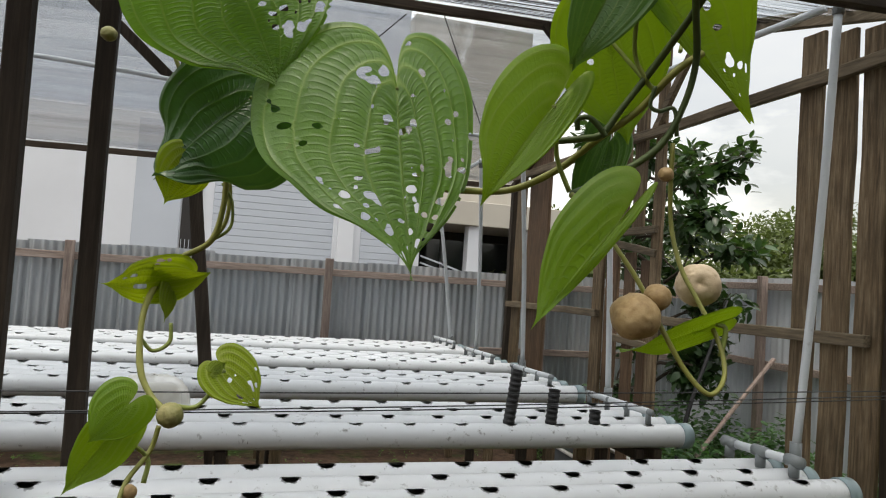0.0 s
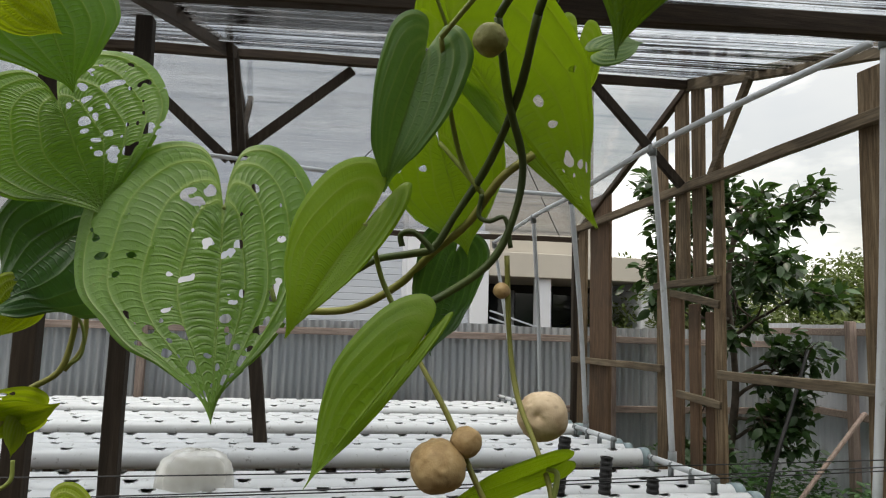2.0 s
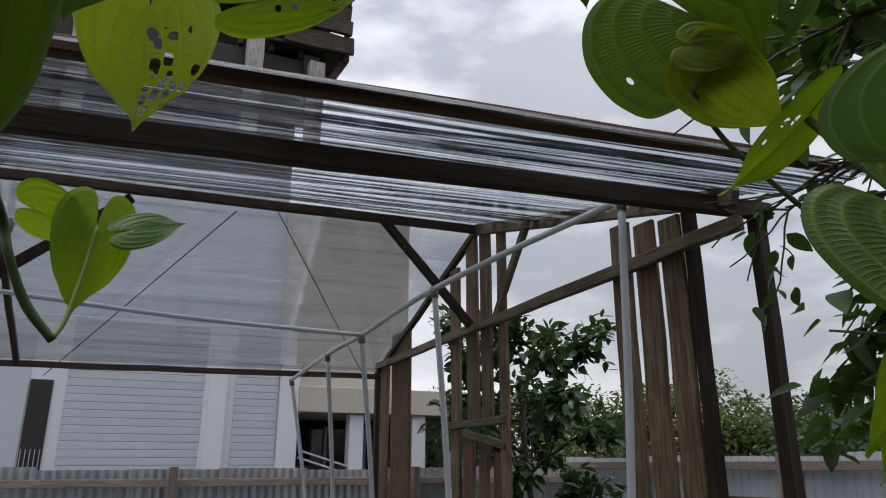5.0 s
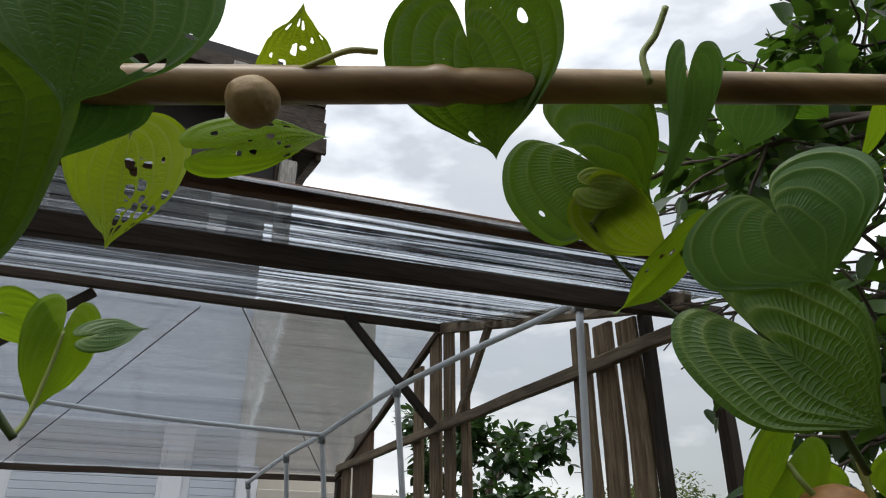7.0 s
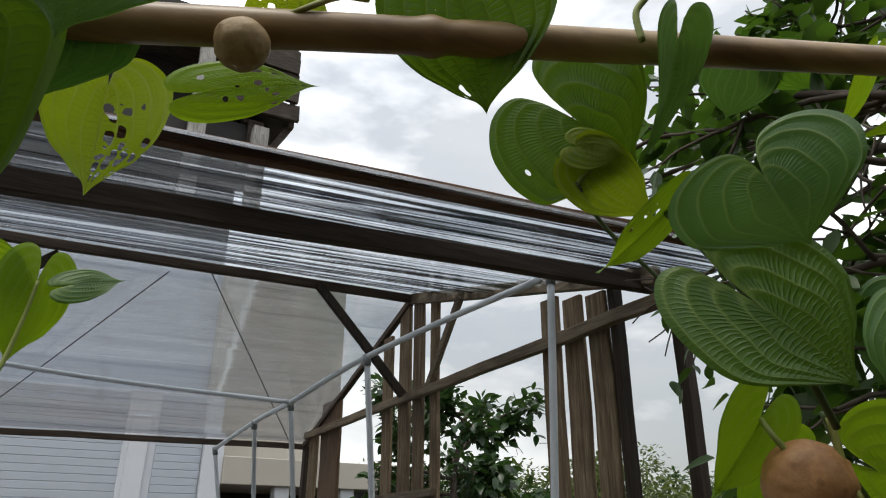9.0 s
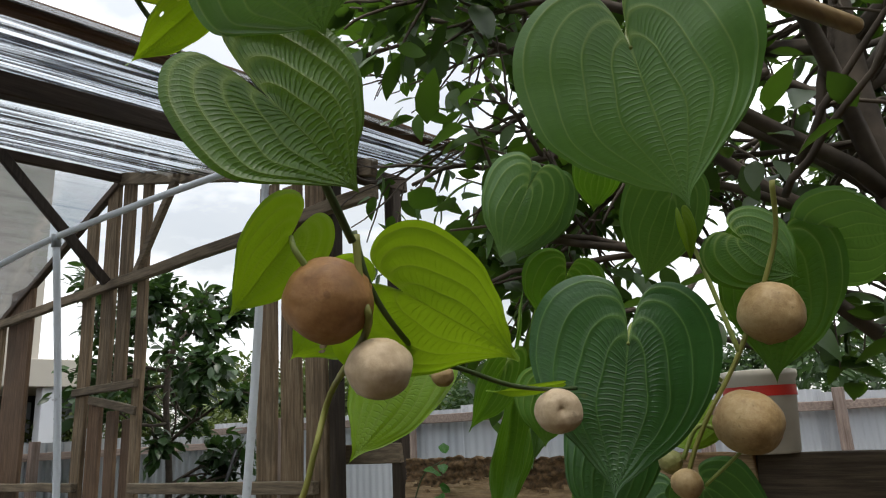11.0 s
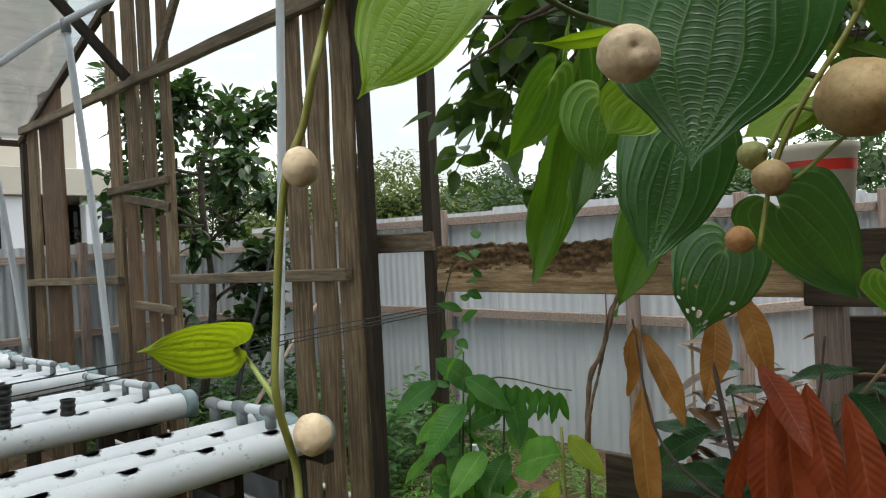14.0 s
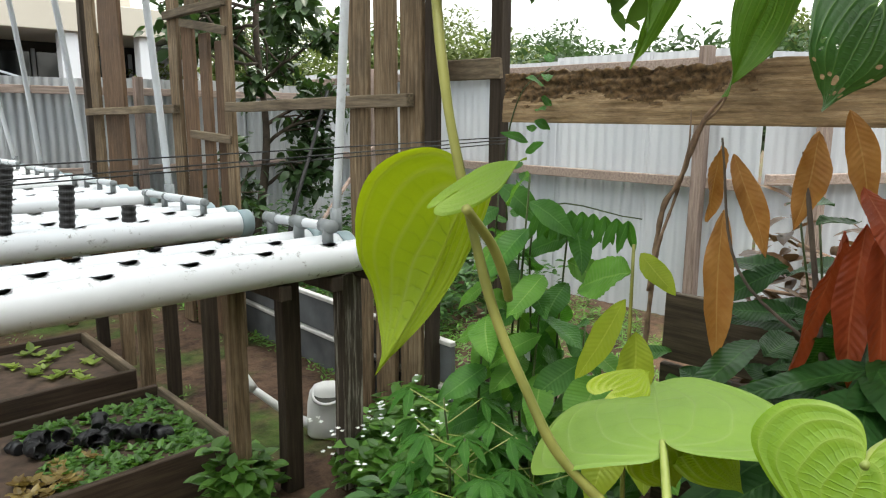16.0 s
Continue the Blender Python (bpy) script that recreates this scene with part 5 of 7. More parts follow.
stem(vine, [(-0.097, 0.624, 1.867), (-0.084, 0.634, 1.844), (-0.068, 0.630, 1.828), (-0.055, 0.628, 1.837), (-0.047, 0.622, 1.859)], 0.0024, STEM_OLIVE)
stem(vine, [(-0.068, 0.630, 1.828), (-0.052, 0.630, 1.794), (-0.026, 0.641, 1.750), (-0.011, 0.646, 1.717), (-0.011, 0.649, 1.682), (-0.024, 0.649, 1.661)], 0.0020, STEM_OLIVE)
stem(vine, [(-0.013, 0.631, 1.718), (-0.014, 0.632, 1.692), (-0.022, 0.632, 1.662), (-0.048, 0.638, 1.644), (-0.063, 0.634, 1.622), (-0.070, 0.620, 1.595), (-0.067, 0.605, 1.557), (-0.056, 0.593, 1.536), (-0.040, 0.582, 1.523)], 0.0026, STEM_OLIVE)
stem(vine, [(-0.049, 0.604, 1.510), (-0.054, 0.599, 1.491), (-0.067, 0.582, 1.473), (-0.071, 0.566, 1.458)], 0.0020, STEM_OLIVE)
stem(vine, [(-0.022, 0.632, 1.662), (-0.007, 0.633, 1.675), (-0.007, 0.633, 1.697), (-0.016, 0.631, 1.713)], 0.0014, STEM_LIGHT)
stem(vine, [(-0.048, 0.624, 1.591), (-0.048, 0.622, 1.575), (-0.060, 0.619, 1.568), (-0.070, 0.618, 1.578)], 0.0017, STEM_LIGHT)
stem(vine, [(0.308, 0.380, 1.895), (0.313, 0.344, 1.936), (0.297, 0.316, 1.969), (0.302, 0.292, 1.987), (0.312, 0.284, 2.001)], 0.0026, STEM_DARK)
stem(vine, [(0.288, 0.398, 1.899), (0.309, 0.355, 1.941), (0.304, 0.320, 1.973), (0.316, 0.293, 1.991), (0.326, 0.285, 2.005)], 0.0026, STEM_DARK)
stem(vine, [(0.254, 0.405, 1.885), (0.294, 0.359, 1.934), (0.304, 0.321, 1.972), (0.324, 0.293, 1.993), (0.334, 0.285, 2.007)], 0.0017, STEM_LIGHT)
leaf(vine, (0.411, 0.164, 1.988), (0.410, 0.179, 1.926), (-0.097, -0.968, -0.231), 0.090, LEAF_PALE, lobe=0.4, ripple=0.0016, count=18, holes=(4,(.3,.9),(.3,.6),.004), fine=1.2)
leaf(vine, (0.426, 0.443, 2.079), (0.427, 0.463, 1.994), (0.014, 0.972, 0.237), 0.09, LEAF_YOUNG, lobe=0.3, ripple=0.0014, holes=(44,(-1,-.1),(.2,.9),.0038), fine=1.3)
leaf(vine, (0.397, 0.295, 2.027), (0.395, 0.323, 1.981), (0.033, -0.854, -0.520), 0.084, LEAF_DARK, lobe=0.3)
leaf(vine, (0.313, 0.283, 2.074), (0.305, 0.314, 2.032), (-0.170, 0.769, 0.616), 0.077, LEAF_YELLOW)
leaf(vine, (0.356, 0.286, 2.092), (0.342, 0.312, 2.044), (-0.122, 0.856, 0.502), 0.070, LEAF_YOUNG)
leaf(vine, (0.335, 0.256, 2.051), (0.332, 0.282, 2.016), (-0.182, 0.777, 0.602), 0.068, LEAF_YELLOW)
leaf(vine, (0.607, 0.236, 2.086), (0.642, 0.262, 2.019), (0.537, 0.651, 0.537), 0.115, LEAF_SHADE, lobe=0.45, ripple=0.001, holes=(5,(-.9,.9),(.1,.9),.004), fine=1.2)
leaf(vine, (0.513, 0.286, 2.050), (0.508, 0.263, 2.093), (0.305, 0.823, 0.480), 0.050, LEAF_YOUNG, lobe=0.2, holes=(24,(-1,1),(.1,.95),.0036), fine=1.2)
leaf(vine, (0.483, 0.320, 2.017), (0.542, 0.300, 2.034), (-0.257, -0.945, -0.205), 0.039, LEAF_LIME, holes=(14,(-1,1),(.1,.95),.0034))
bulb(vine, (0.488, 0.272, 2.020), 0.0155, BULB_TAN, seed=11, warts=4)
stem(vine, [(0.556, 0.260, 2.073), (0.537, 0.257, 2.064), (0.518, 0.258, 2.048), (0.496, 0.275, 2.038)], 0.0019, STEM_OLIVE)
stem(vine, [(0.362, 0.277, 2.009), (0.378, 0.280, 2.023), (0.405, 0.292, 2.023)], 0.0026, STEM_LIGHT)
leaf(vine_r, (0.724, 0.270, 2.047), (0.760, 0.250, 2.012), (-0.714, -0.578, -0.394), 0.129, LEAF_SHADE, lobe=0.95, ripple=0.001, fold=0.12, curl=0.15, holes=(3,(-1,-.8),(.1,.4),.0022), fine=1.3)
leaf(vine_r, (0.739, 0.185, 2.064), (0.756, 0.228, 2.005), (0.236, -0.817, -0.527), 0.058, LEAF_PALE, fold=0.35, lobe=0.3)
leaf(vine_r, (0.725, 0.268, 2.024), (0.746, 0.246, 2.013), (-0.762, -0.633, -0.135), 0.032, LEAF_YOUNG)
leaf(vine_r, (0.736, 0.270, 2.011), (0.778, 0.259, 1.977), (0.569, 0.670, 0.476), 0.053, LEAF_YOUNG, stalk=[(0.733, 0.276, 2.007), (0.730, 0.282, 2.001)])
leaf(vine_r, (0.762, 0.232, 1.970), (0.740, 0.275, 1.931), (-0.071, -0.697, -0.713), 0.034, LEAF_LIME, fold=0.3, holes=(4,(-1,0),(.1,.5),.004))
leaf(vine_r, (0.749, 0.152, 1.952), (0.770, 0.147, 1.913), (-0.772, -0.535, -0.343), 0.113, LEAF_PALE, lobe=0.5, ripple=0.0007, fold=-0.12, curl=0.25, fine=1.2)
leaf(vine_r, (0.768, 0.182, 1.889), (0.796, 0.149, 1.843), (-0.744, -0.668, 0.019), 0.094, LEAF_SHADE, lobe=0.8, fold=0.2, curl=0.2, fine=1.2)
leaf(vine_r, (0.822, 0.234, 1.838), (0.797, 0.254, 1.790), (-0.265, -0.928, -0.263), 0.053, LEAF_LIME, fold=0.25, ripple=0.0012, stalk=[(0.818, 0.225, 1.828), (0.824, 0.221, 1.817)])
stem(vine_r, [(0.729, 0.281, 2.003), (0.752, 0.282, 1.975), (0.781, 0.274, 1.946), (0.810, 0.263, 1.917)], 0.0017, STEM_DARK)
stem(vine_r, [(0.763, 0.234, 1.967), (0.772, 0.215, 1.934), (0.769, 0.191, 1.899), (0.800, 0.187, 1.865), (0.832, 0.192, 1.828)], 0.0024, STEM_DARK)
stem(vine_r, [(0.708, 0.165, 2.093), (0.704, 0.173, 2.076), (0.697, 0.179, 2.062), (0.699, 0.179, 2.042)], 0.0022, STEM_LIGHT)
leaf(vine_r, (1.074, 0.115, 2.017), (1.104, 0.098, 1.883), (-0.945, -0.278, -0.173), 0.202, LEAF_PALE, lobe=0.5, ripple=0.0006, count=26, fold=0.06, fine=1.4, stalk=[(1.092, 0.123, 2.047), (1.095, 0.101, 2.098), (1.078, 0.077, 2.135)])
leaf(vine_r, (0.968, 0.079, 2.110), (0.946, 0.126, 2.080), (-0.474, -0.625, -0.620), 0.115, LEAF_PALE)
leaf(vine_r, (0.939, 0.275, 2.179), (0.948, 0.308, 2.141), (-0.614, -0.532, -0.583), 0.074, LEAF_PALE, ripple=0.0015)
leaf(vine_r, (0.961, 0.252, 2.177), (0.988, 0.245, 2.151), (-0.658, -0.470, -0.589), 0.045, LEAF_MID)
leaf(vine_r, (0.949, 0.176, 2.112), (0.958, 0.219, 2.066), (0.159, -0.741, -0.653), 0.030, LEAF_LIME)
leaf(vine_r, (0.985, 0.157, 2.078), (0.965, 0.207, 2.066), (-0.049, -0.253, -0.966), 0.025, LEAF_LIME)
leaf(vine_r, (1.228, 0.319, 1.985), (1.222, 0.363, 1.908), (-0.838, -0.496, -0.229), 0.097, LEAF_PALE, ripple=0.001)
leaf(vine_r, (1.263, 0.300, 1.883), (1.260, 0.321, 1.822), (-0.526, -0.811, -0.258), 0.110, LEAF_MID)
bulb(vine_r, (1.092, 0.057, 2.122), 0.0250, BULB_BROWN, seed=12)
bulb(vine_r, (0.839, 0.221, 1.800), 0.0265, BULB_BROWN, seed=13, warts=10)
bulb(vine_r, (0.861, 0.203, 1.760), 0.0193, BULB_PALE, seed=14, warts=5, squash=0.92)
bulb(vine_r, (0.910, 0.332, 1.663), 0.0100, BULB_PALE, seed=15, squash=1.15)
bulb(vine_r, (0.989, 0.262, 1.763), 0.0088, BULB_TAN, seed=16)
bulb(vine_r, (1.095, 0.226, 1.733), 0.0198, BULB_PALE, seed=17, warts=4, dent=0.2, dent_dir=(-0.75, -0.65, 0.05))
bulb(vine_r, (1.319, 0.104, 1.819), 0.0323, BULB_TAN, seed=18, warts=8)
bulb(vine_r, (1.301, 0.136, 1.714), 0.0323, BULB_TAN, seed=19, warts=14)
bulb(vine_r, (1.292, 0.216, 1.678), 0.0125, BULB_GREEN, seed=20)
bulb(vine_r, (1.288, 0.200, 1.657), 0.0157, BULB_TAN, seed=21)
bulb(vine_r, (1.276, 0.224, 1.607), 0.0118, BULB_BROWN, seed=22)
leaf(vine_r, (0.887, 0.206, 1.808), (0.955, 0.168, 1.770), (0.623, 0.507, 0.596), 0.112, LEAF_LIME, lobe=0.35, ripple=0.0005, fold=0.1, fine=1.2, skew=0.2)
leaf(vine_r, (0.919, 0.282, 1.817), (0.888, 0.321, 1.778), (0.587, 0.756, 0.288), 0.069, LEAF_LIME, ripple=0.0009, holes=(4,(-1,1),(.5,.9),.003))
leaf(vine_r, (0.996, 0.296, 1.777), (0.952, 0.326, 1.701), (0.781, 0.582, -0.227), 0.081, LEAF_LIME, lobe=0.2, skew=0.1, stalk=[(1.001, 0.293, 1.768), (1.000, 0.279, 1.765)])
leaf(vine_r, (1.156, 0.185, 1.788), (1.156, 0.213, 1.658), (-0.903, -0.400, -0.157), 0.170, LEAF_DARK, lobe=0.42, ripple=0.0008, count=24, fold=0.05, curl=-0.05, cup=0.22, fine=1.5, stalk=[(1.198, 0.193, 1.810), (1.258, 0.167, 1.775), (1.287, 0.152, 1.755)])
leaf(vine_r, (1.383, 0.321, 1.711), (1.360, 0.353, 1.573), (-0.868, -0.486, 0.106), 0.125, LEAF_DARK, lobe=0.25, fold=0.15, cup=0.3, wave=0.06)
leaf(vine_r, (1.552, 0.564, 1.821), (1.565, 0.634, 1.545), (-0.300, -0.940, -0.174), 0.110, LEAF_MID, wave=0.12, fold=0.7, ripple=0.001, twist=0.4)
leaf(vine_r, (1.293, 0.324, 1.741), (1.282, 0.347, 1.712), (0.864, 0.498, 0.078), 0.067, LEAF_LIME)
leaf(vine_r, (1.112, 0.250, 1.755), (1.085, 0.292, 1.750), (-0.393, -0.347, -0.851), 0.018, LEAF_LIME, fold=0.4)
leaf(vine_r, (1.568, 0.505, 2.103), (1.566, 0.563, 1.991), (-0.805, -0.534, -0.259), 0.131, LEAF_PALE, ripple=0.002)
leaf(vine_r, (1.271, 0.172, 1.943), (1.286, 0.214, 1.860), (-0.625, -0.645, -0.440), 0.096, LEAF_PALE, ripple=0.001)
leaf(vine_r, (1.265, 0.159, 1.915), (1.279, 0.159, 1.876), (-0.224, -0.972, -0.077), 0.034, LEAF_LIME, fold=0.4)
leaf(vine_r, (1.391, 0.051, 1.896), (1.380, -0.026, 1.886), (-0.747, 0.184, -0.639), 0.122, LEAF_PALE)
leaf(vine_r, (1.322, 0.121, 1.899), (1.336, 0.074, 1.853), (-0.869, -0.454, 0.196), 0.103, LEAF_MID)
leaf(vine_r, (1.376, 0.102, 1.879), (1.394, 0.130, 1.753), (0.956, 0.225, 0.187), 0.128, LEAF_MID)
leaf(vine_r, (1.444, 0.241, 1.636), (1.505, 0.185, 1.528), (-0.984, 0.021, -0.177), 0.112, LEAF_DARK, lobe=0.2, fold=0.15, wave=0.08)
leaf(vine_r, (1.350, 0.134, 1.574), (1.352, 0.070, 1.507), (-0.914, 0.280, -0.295), 0.061, LEAF_MID, lobe=0.1, fold=0.2)
leaf(vine_r, (1.775, 0.425, 1.575), (1.760, 0.473, 1.439), (-0.904, -0.407, 0.132), 0.143, LEAF_DARK, lobe=0.3, wave=0.12, holes=(16, (-1, 1), (.4, .95), .006))
leaf(vine_r, (1.285, 0.253, 2.008), (1.298, 0.273, 1.960), (-0.601, -0.667, -0.441), 0.065, LEAF_MID)
leaf(vine_r, (1.307, 0.184, 1.718), (1.292, 0.226, 1.695), (-0.910, -0.115, 0.398), 0.053, LEAF_LIME)
leaf(vine_r, (1.912, 0.607, 1.680), (1.816, 0.630, 1.466), (-0.575, -0.818, 0.021), 0.120, LEAF_MID, ripple=0.002, wave=0.08, fold=0.2)
leaf(vine_r, (1.863, 0.702, 1.808), (1.816, 0.716, 1.631), (-0.429, -0.892, -0.146), 0.090, LEAF_PALE, fold=0.5, wave=0.08)
leaf(vine_r, (1.401, 0.492, 1.797), (1.391, 0.546, 1.710), (-0.461, -0.776, -0.429), 0.07, LEAF_MID, fold=0.4)
leaf(vine_r, (1.401, 0.418, 1.764), (1.400, 0.431, 1.690), (-0.896, -0.440, -0.065), 0.09, LEAF_MID, ripple=0.001)
leaf(vine_r, (1.916, 0.810, 1.682), (1.850, 0.829, 1.517), (-0.300, -0.930, -0.168), 0.075, LEAF_MID, fold=0.5)
stem(vine_r, [(0.846, 0.204, 1.837), (0.847, 0.202, 1.803), (0.855, 0.206, 1.782), (0.924, 0.316, 1.754), (0.919, 0.328, 1.715), (0.917, 0.337, 1.687), (0.913, 0.348, 1.664), (0.912, 0.357, 1.631), (0.911, 0.364, 1.578), (0.906, 0.361, 1.533), (0.921, 0.367, 1.487), (0.917, 0.358, 1.456), (0.915, 0.347, 1.417), (0.919, 0.327, 1.348), (0.922, 0.307, 1.310), (0.925, 0.291, 1.285), (0.934, 0.270, 1.264)], 0.0024, STEM_OLIVE)
stem(vine_r, [(0.851, 0.211, 1.842), (0.861, 0.209, 1.810), (0.886, 0.212, 1.786), (0.942, 0.236, 1.771), (0.989, 0.244, 1.767), (1.047, 0.240, 1.755), (1.090, 0.229, 1.751), (1.127, 0.225, 1.752)], 0.0019, STEM_DARK)
stem(vine_r, [(1.294, 0.076, 1.946), (1.315, 0.090, 1.884), (1.308, 0.137, 1.782), (1.294, 0.175, 1.717), (1.288, 0.198, 1.665), (1.280, 0.210, 1.598)], 0.0028, STEM_OLIVE, 0.0022)
stem(vine_r, [(1.288, 0.158, 1.966), (1.293, 0.168, 1.921), (1.304, 0.157, 1.866), (1.308, 0.137, 1.782)], 0.0025, STEM_LIGHT)
stem(vine_r, [(1.300, 0.160, 1.705), (1.292, 0.183, 1.712), (1.287, 0.201, 1.681)], 0.0022, STEM_LIGHT)
stem(vine_r, [(1.305, 0.143, 1.691), (1.310, 0.165, 1.674), (1.303, 0.188, 1.654)], 0.0018, STEM_LIGHT)
leaf(vine_r, (0.891, 0.378, 1.562), (0.842, 0.395, 1.568), (0.614, 0.596, 0.518), 0.046, LEAF_YOUNG, lobe=0.15, ripple=0.0002, count=6, stalk=[(0.910, 0.395, 1.549), (0.909, 0.373, 1.534), (0.909, 0.365, 1.527)], cup=0.2)
bulb(vine_r, (0.924, 0.352, 1.507), 0.0117, BULB_PALE, seed=23, warts=14, squash=1.05)
leaf(vine_r, (0.950, 0.379, 1.380), (0.951, 0.424, 1.294), (0.656, 0.721, -0.225), 0.066, LEAF_YOUNG, lobe=0.3, skew=0.62, fold=0.22, curl=0.35, ripple=0.0008, count=9, fine=1.2, cup=0.3, twist=0.25)
leaf(vine_r, (0.903, 0.332, 1.398), (0.931, 0.319, 1.415), (-0.579, -0.191, 0.793), 0.020, LEAF_LIME)
leaf(vine_r, (0.958, 0.259, 1.290), (1.057, 0.323, 1.286), (-0.079, 0.185, 0.979), 0.130, LEAF_SOFT, lobe=0.12, ripple=0.0001, count=5, fold=0.1, fine=1.3, stalk=[(0.951, 0.254, 1.285), (0.941, 0.246, 1.271)])
leaf(vine_r, (0.982, 0.269, 1.274), (0.986, 0.264, 1.255), (-0.405, -0.903, 0.141), 0.042, LEAF_YOUNG)
leaf(vine_r, (0.998, 0.260, 1.274), (1.000, 0.238, 1.259), (-0.438, -0.515, 0.737), 0.036, LEAF_YOUNG)
leaf(vine_r, (1.009, 0.317, 1.283), (1.031, 0.308, 1.293), (-0.439, -0.078, 0.895), 0.036, LEAF_YOUNG)
leaf(vine_r, (0.960, 0.183, 1.308), (0.944, 0.186, 1.279), (-0.864, -0.212, 0.457), 0.073, LEAF_LIME, lobe=0.5, ripple=0.0004, count=9, fold=0.06, fine=1.2, stalk=[(0.972, 0.183, 1.310), (0.994, 0.181, 1.308)])
stem(vine_r, [(0.894, 0.319, 1.393), (0.911, 0.320, 1.376), (0.920, 0.320, 1.360), (0.927, 0.323, 1.348)], 0.0022, STEM_OLIVE)
build_bamboo((0.098, 0.386, 1.975), (1.502, -0.002, 2.178), 0.0118)


# ---- foliage of trees and shrubs ----
def cloud_mat(name, dark, light, trans, tfac=0.3, rough=0.4):
    m = Mat(name, rough, spec=0.45)
    geo = m.n("ShaderNodeNewGeometry")
    col = m.ramp(geo.outputs["Random Per Island"], [(0.0, dark), (0.85, light), (1.0, tuple(min(1, c * 1.5) for c in light))])
    m.color(m.mix(m.math("MULTIPLY", m.noise(35.0, 3.0), 0.4), col, dark))
    tr = m.n("ShaderNodeBsdfTranslucent")
    tr.inputs["Color"].default_value = (*trans, 1)
    mx = m.n("ShaderNodeMixShader", Fac=tfac)
    m.link(m.b.outputs[0], mx.inputs[1])
    m.link(tr.outputs[0], mx.inputs[2])
    m.link(mx.outputs[0], m.out.inputs[0])
    return m.m


FOL_DARK = cloud_mat("foliage_dark", (0.014, 0.034, 0.008), (0.05, 0.105, 0.02), (0.09, 0.19, 0.015))
FOL_JACK = cloud_mat("foliage_glossy", (0.014, 0.036, 0.012), (0.045, 0.095, 0.03), (0.06, 0.13, 0.02), 0.25, 0.35)
FOL_FAR = cloud_mat("foliage_far", (0.016, 0.036, 0.014), (0.05, 0.09, 0.032), (0.06, 0.12, 0.03), rough=0.7)
FOL_FAR_Y = cloud_mat("foliage_far_pale", (0.04, 0.06, 0.015), (0.12, 0.155, 0.045), (0.13, 0.18, 0.035), rough=0.7)
FOL_WEED = cloud_mat("weed_green", (0.04, 0.11, 0.018), (0.12, 0.26, 0.045), (0.18, 0.38, 0.03))
FOL_BLUE = cloud_mat("shrub_green", (0.02, 0.065, 0.016), (0.06, 0.15, 0.032), (0.08, 0.22, 0.03))
FOL_LETTUCE = cloud_mat("seedling_green", (0.14, 0.22, 0.03), (0.32, 0.40, 0.08), (0.35, 0.5, 0.06))
FOL_DRY = cloud_mat("dry_leaf", (0.05, 0.028, 0.012), (0.2, 0.11, 0.05), (0.15, 0.08, 0.03))
FOL_YEL = cloud_mat("yellowed_leaf", (0.16, 0.10, 0.03), (0.36, 0.27, 0.08), (0.32, 0.22, 0.05))
BARK = plain("bark", (0.075, 0.058, 0.044), 0.9, 0.45, 14.0)
DRY_STEM = plain("dry_vine", (0.20, 0.13, 0.085), 0.85, 0.4, 30.0)


def leaf_cloud(P, D, U, size, ratio=0.42, droop=0.15, fold=0.12, fine=True):
    """Many leaves in one mesh: points, growing directions, upper sides and lengths."""
    P, D, U = np.asarray(P, float), np.asarray(D, float), np.asarray(U, float)
    size = np.broadcast_to(np.asarray(size, float), (len(P),))
    D = D / np.linalg.norm(D, axis=1, keepdims=True)
    S = np.cross(D, U)
    S /= np.linalg.norm(S, axis=1, keepdims=True) + 1e-9
    N = np.cross(S, D)
    bend = droop * np.random.default_rng(len(P)).uniform(-0.4, 2.4, len(P))
    cuts = ((0.07, 0.3), (0.25, 0.86), (0.46, 1.0), (0.68, 0.8), (0.86, 0.4)) if fine else ((0.28, 0.9), (0.66, 0.85))
    tpl = [(0, 0, 0)] + [(k * w, b, abs(k) * w * fold * ratio) for b, w in cuts for k in (-1, 0, 1)] + [(0, 1, 0)]
    V = np.stack([P + (S * (a * ratio / 2) + D * b + N * (c - bend * b * b)[:, None]) * size[:, None] for a, b, c in tpl], 1)
    m, last = len(tpl), len(tpl) - 1
    F = [(0, 2, 1), (0, 3, 2), (last - 3, last - 2, last), (last - 2, last - 1, last)]
    for r in range(1, last - 3, 3):
        F += [(r, r + 1, r + 4, r + 3), (r + 1, r + 2, r + 5, r + 4)]
    verts = V.reshape(-1, 3)
    faces = [tuple(k * m + i for i in f) for k in range(len(P)) for f in F]
    return verts, faces


def cloud_part(name, verts, faces, material, parent, label=""):
    me = bpy.data.meshes.new(name)
    me.from_pydata(verts.tolist(), [], faces)
    me.materials.append(material)
    me.polygons.foreach_set("use_smooth", [True] * len(me.polygons))
    ob = new(name, me)
    ob.parent = parent
    if label:
        tagged(ob, label)
    return ob


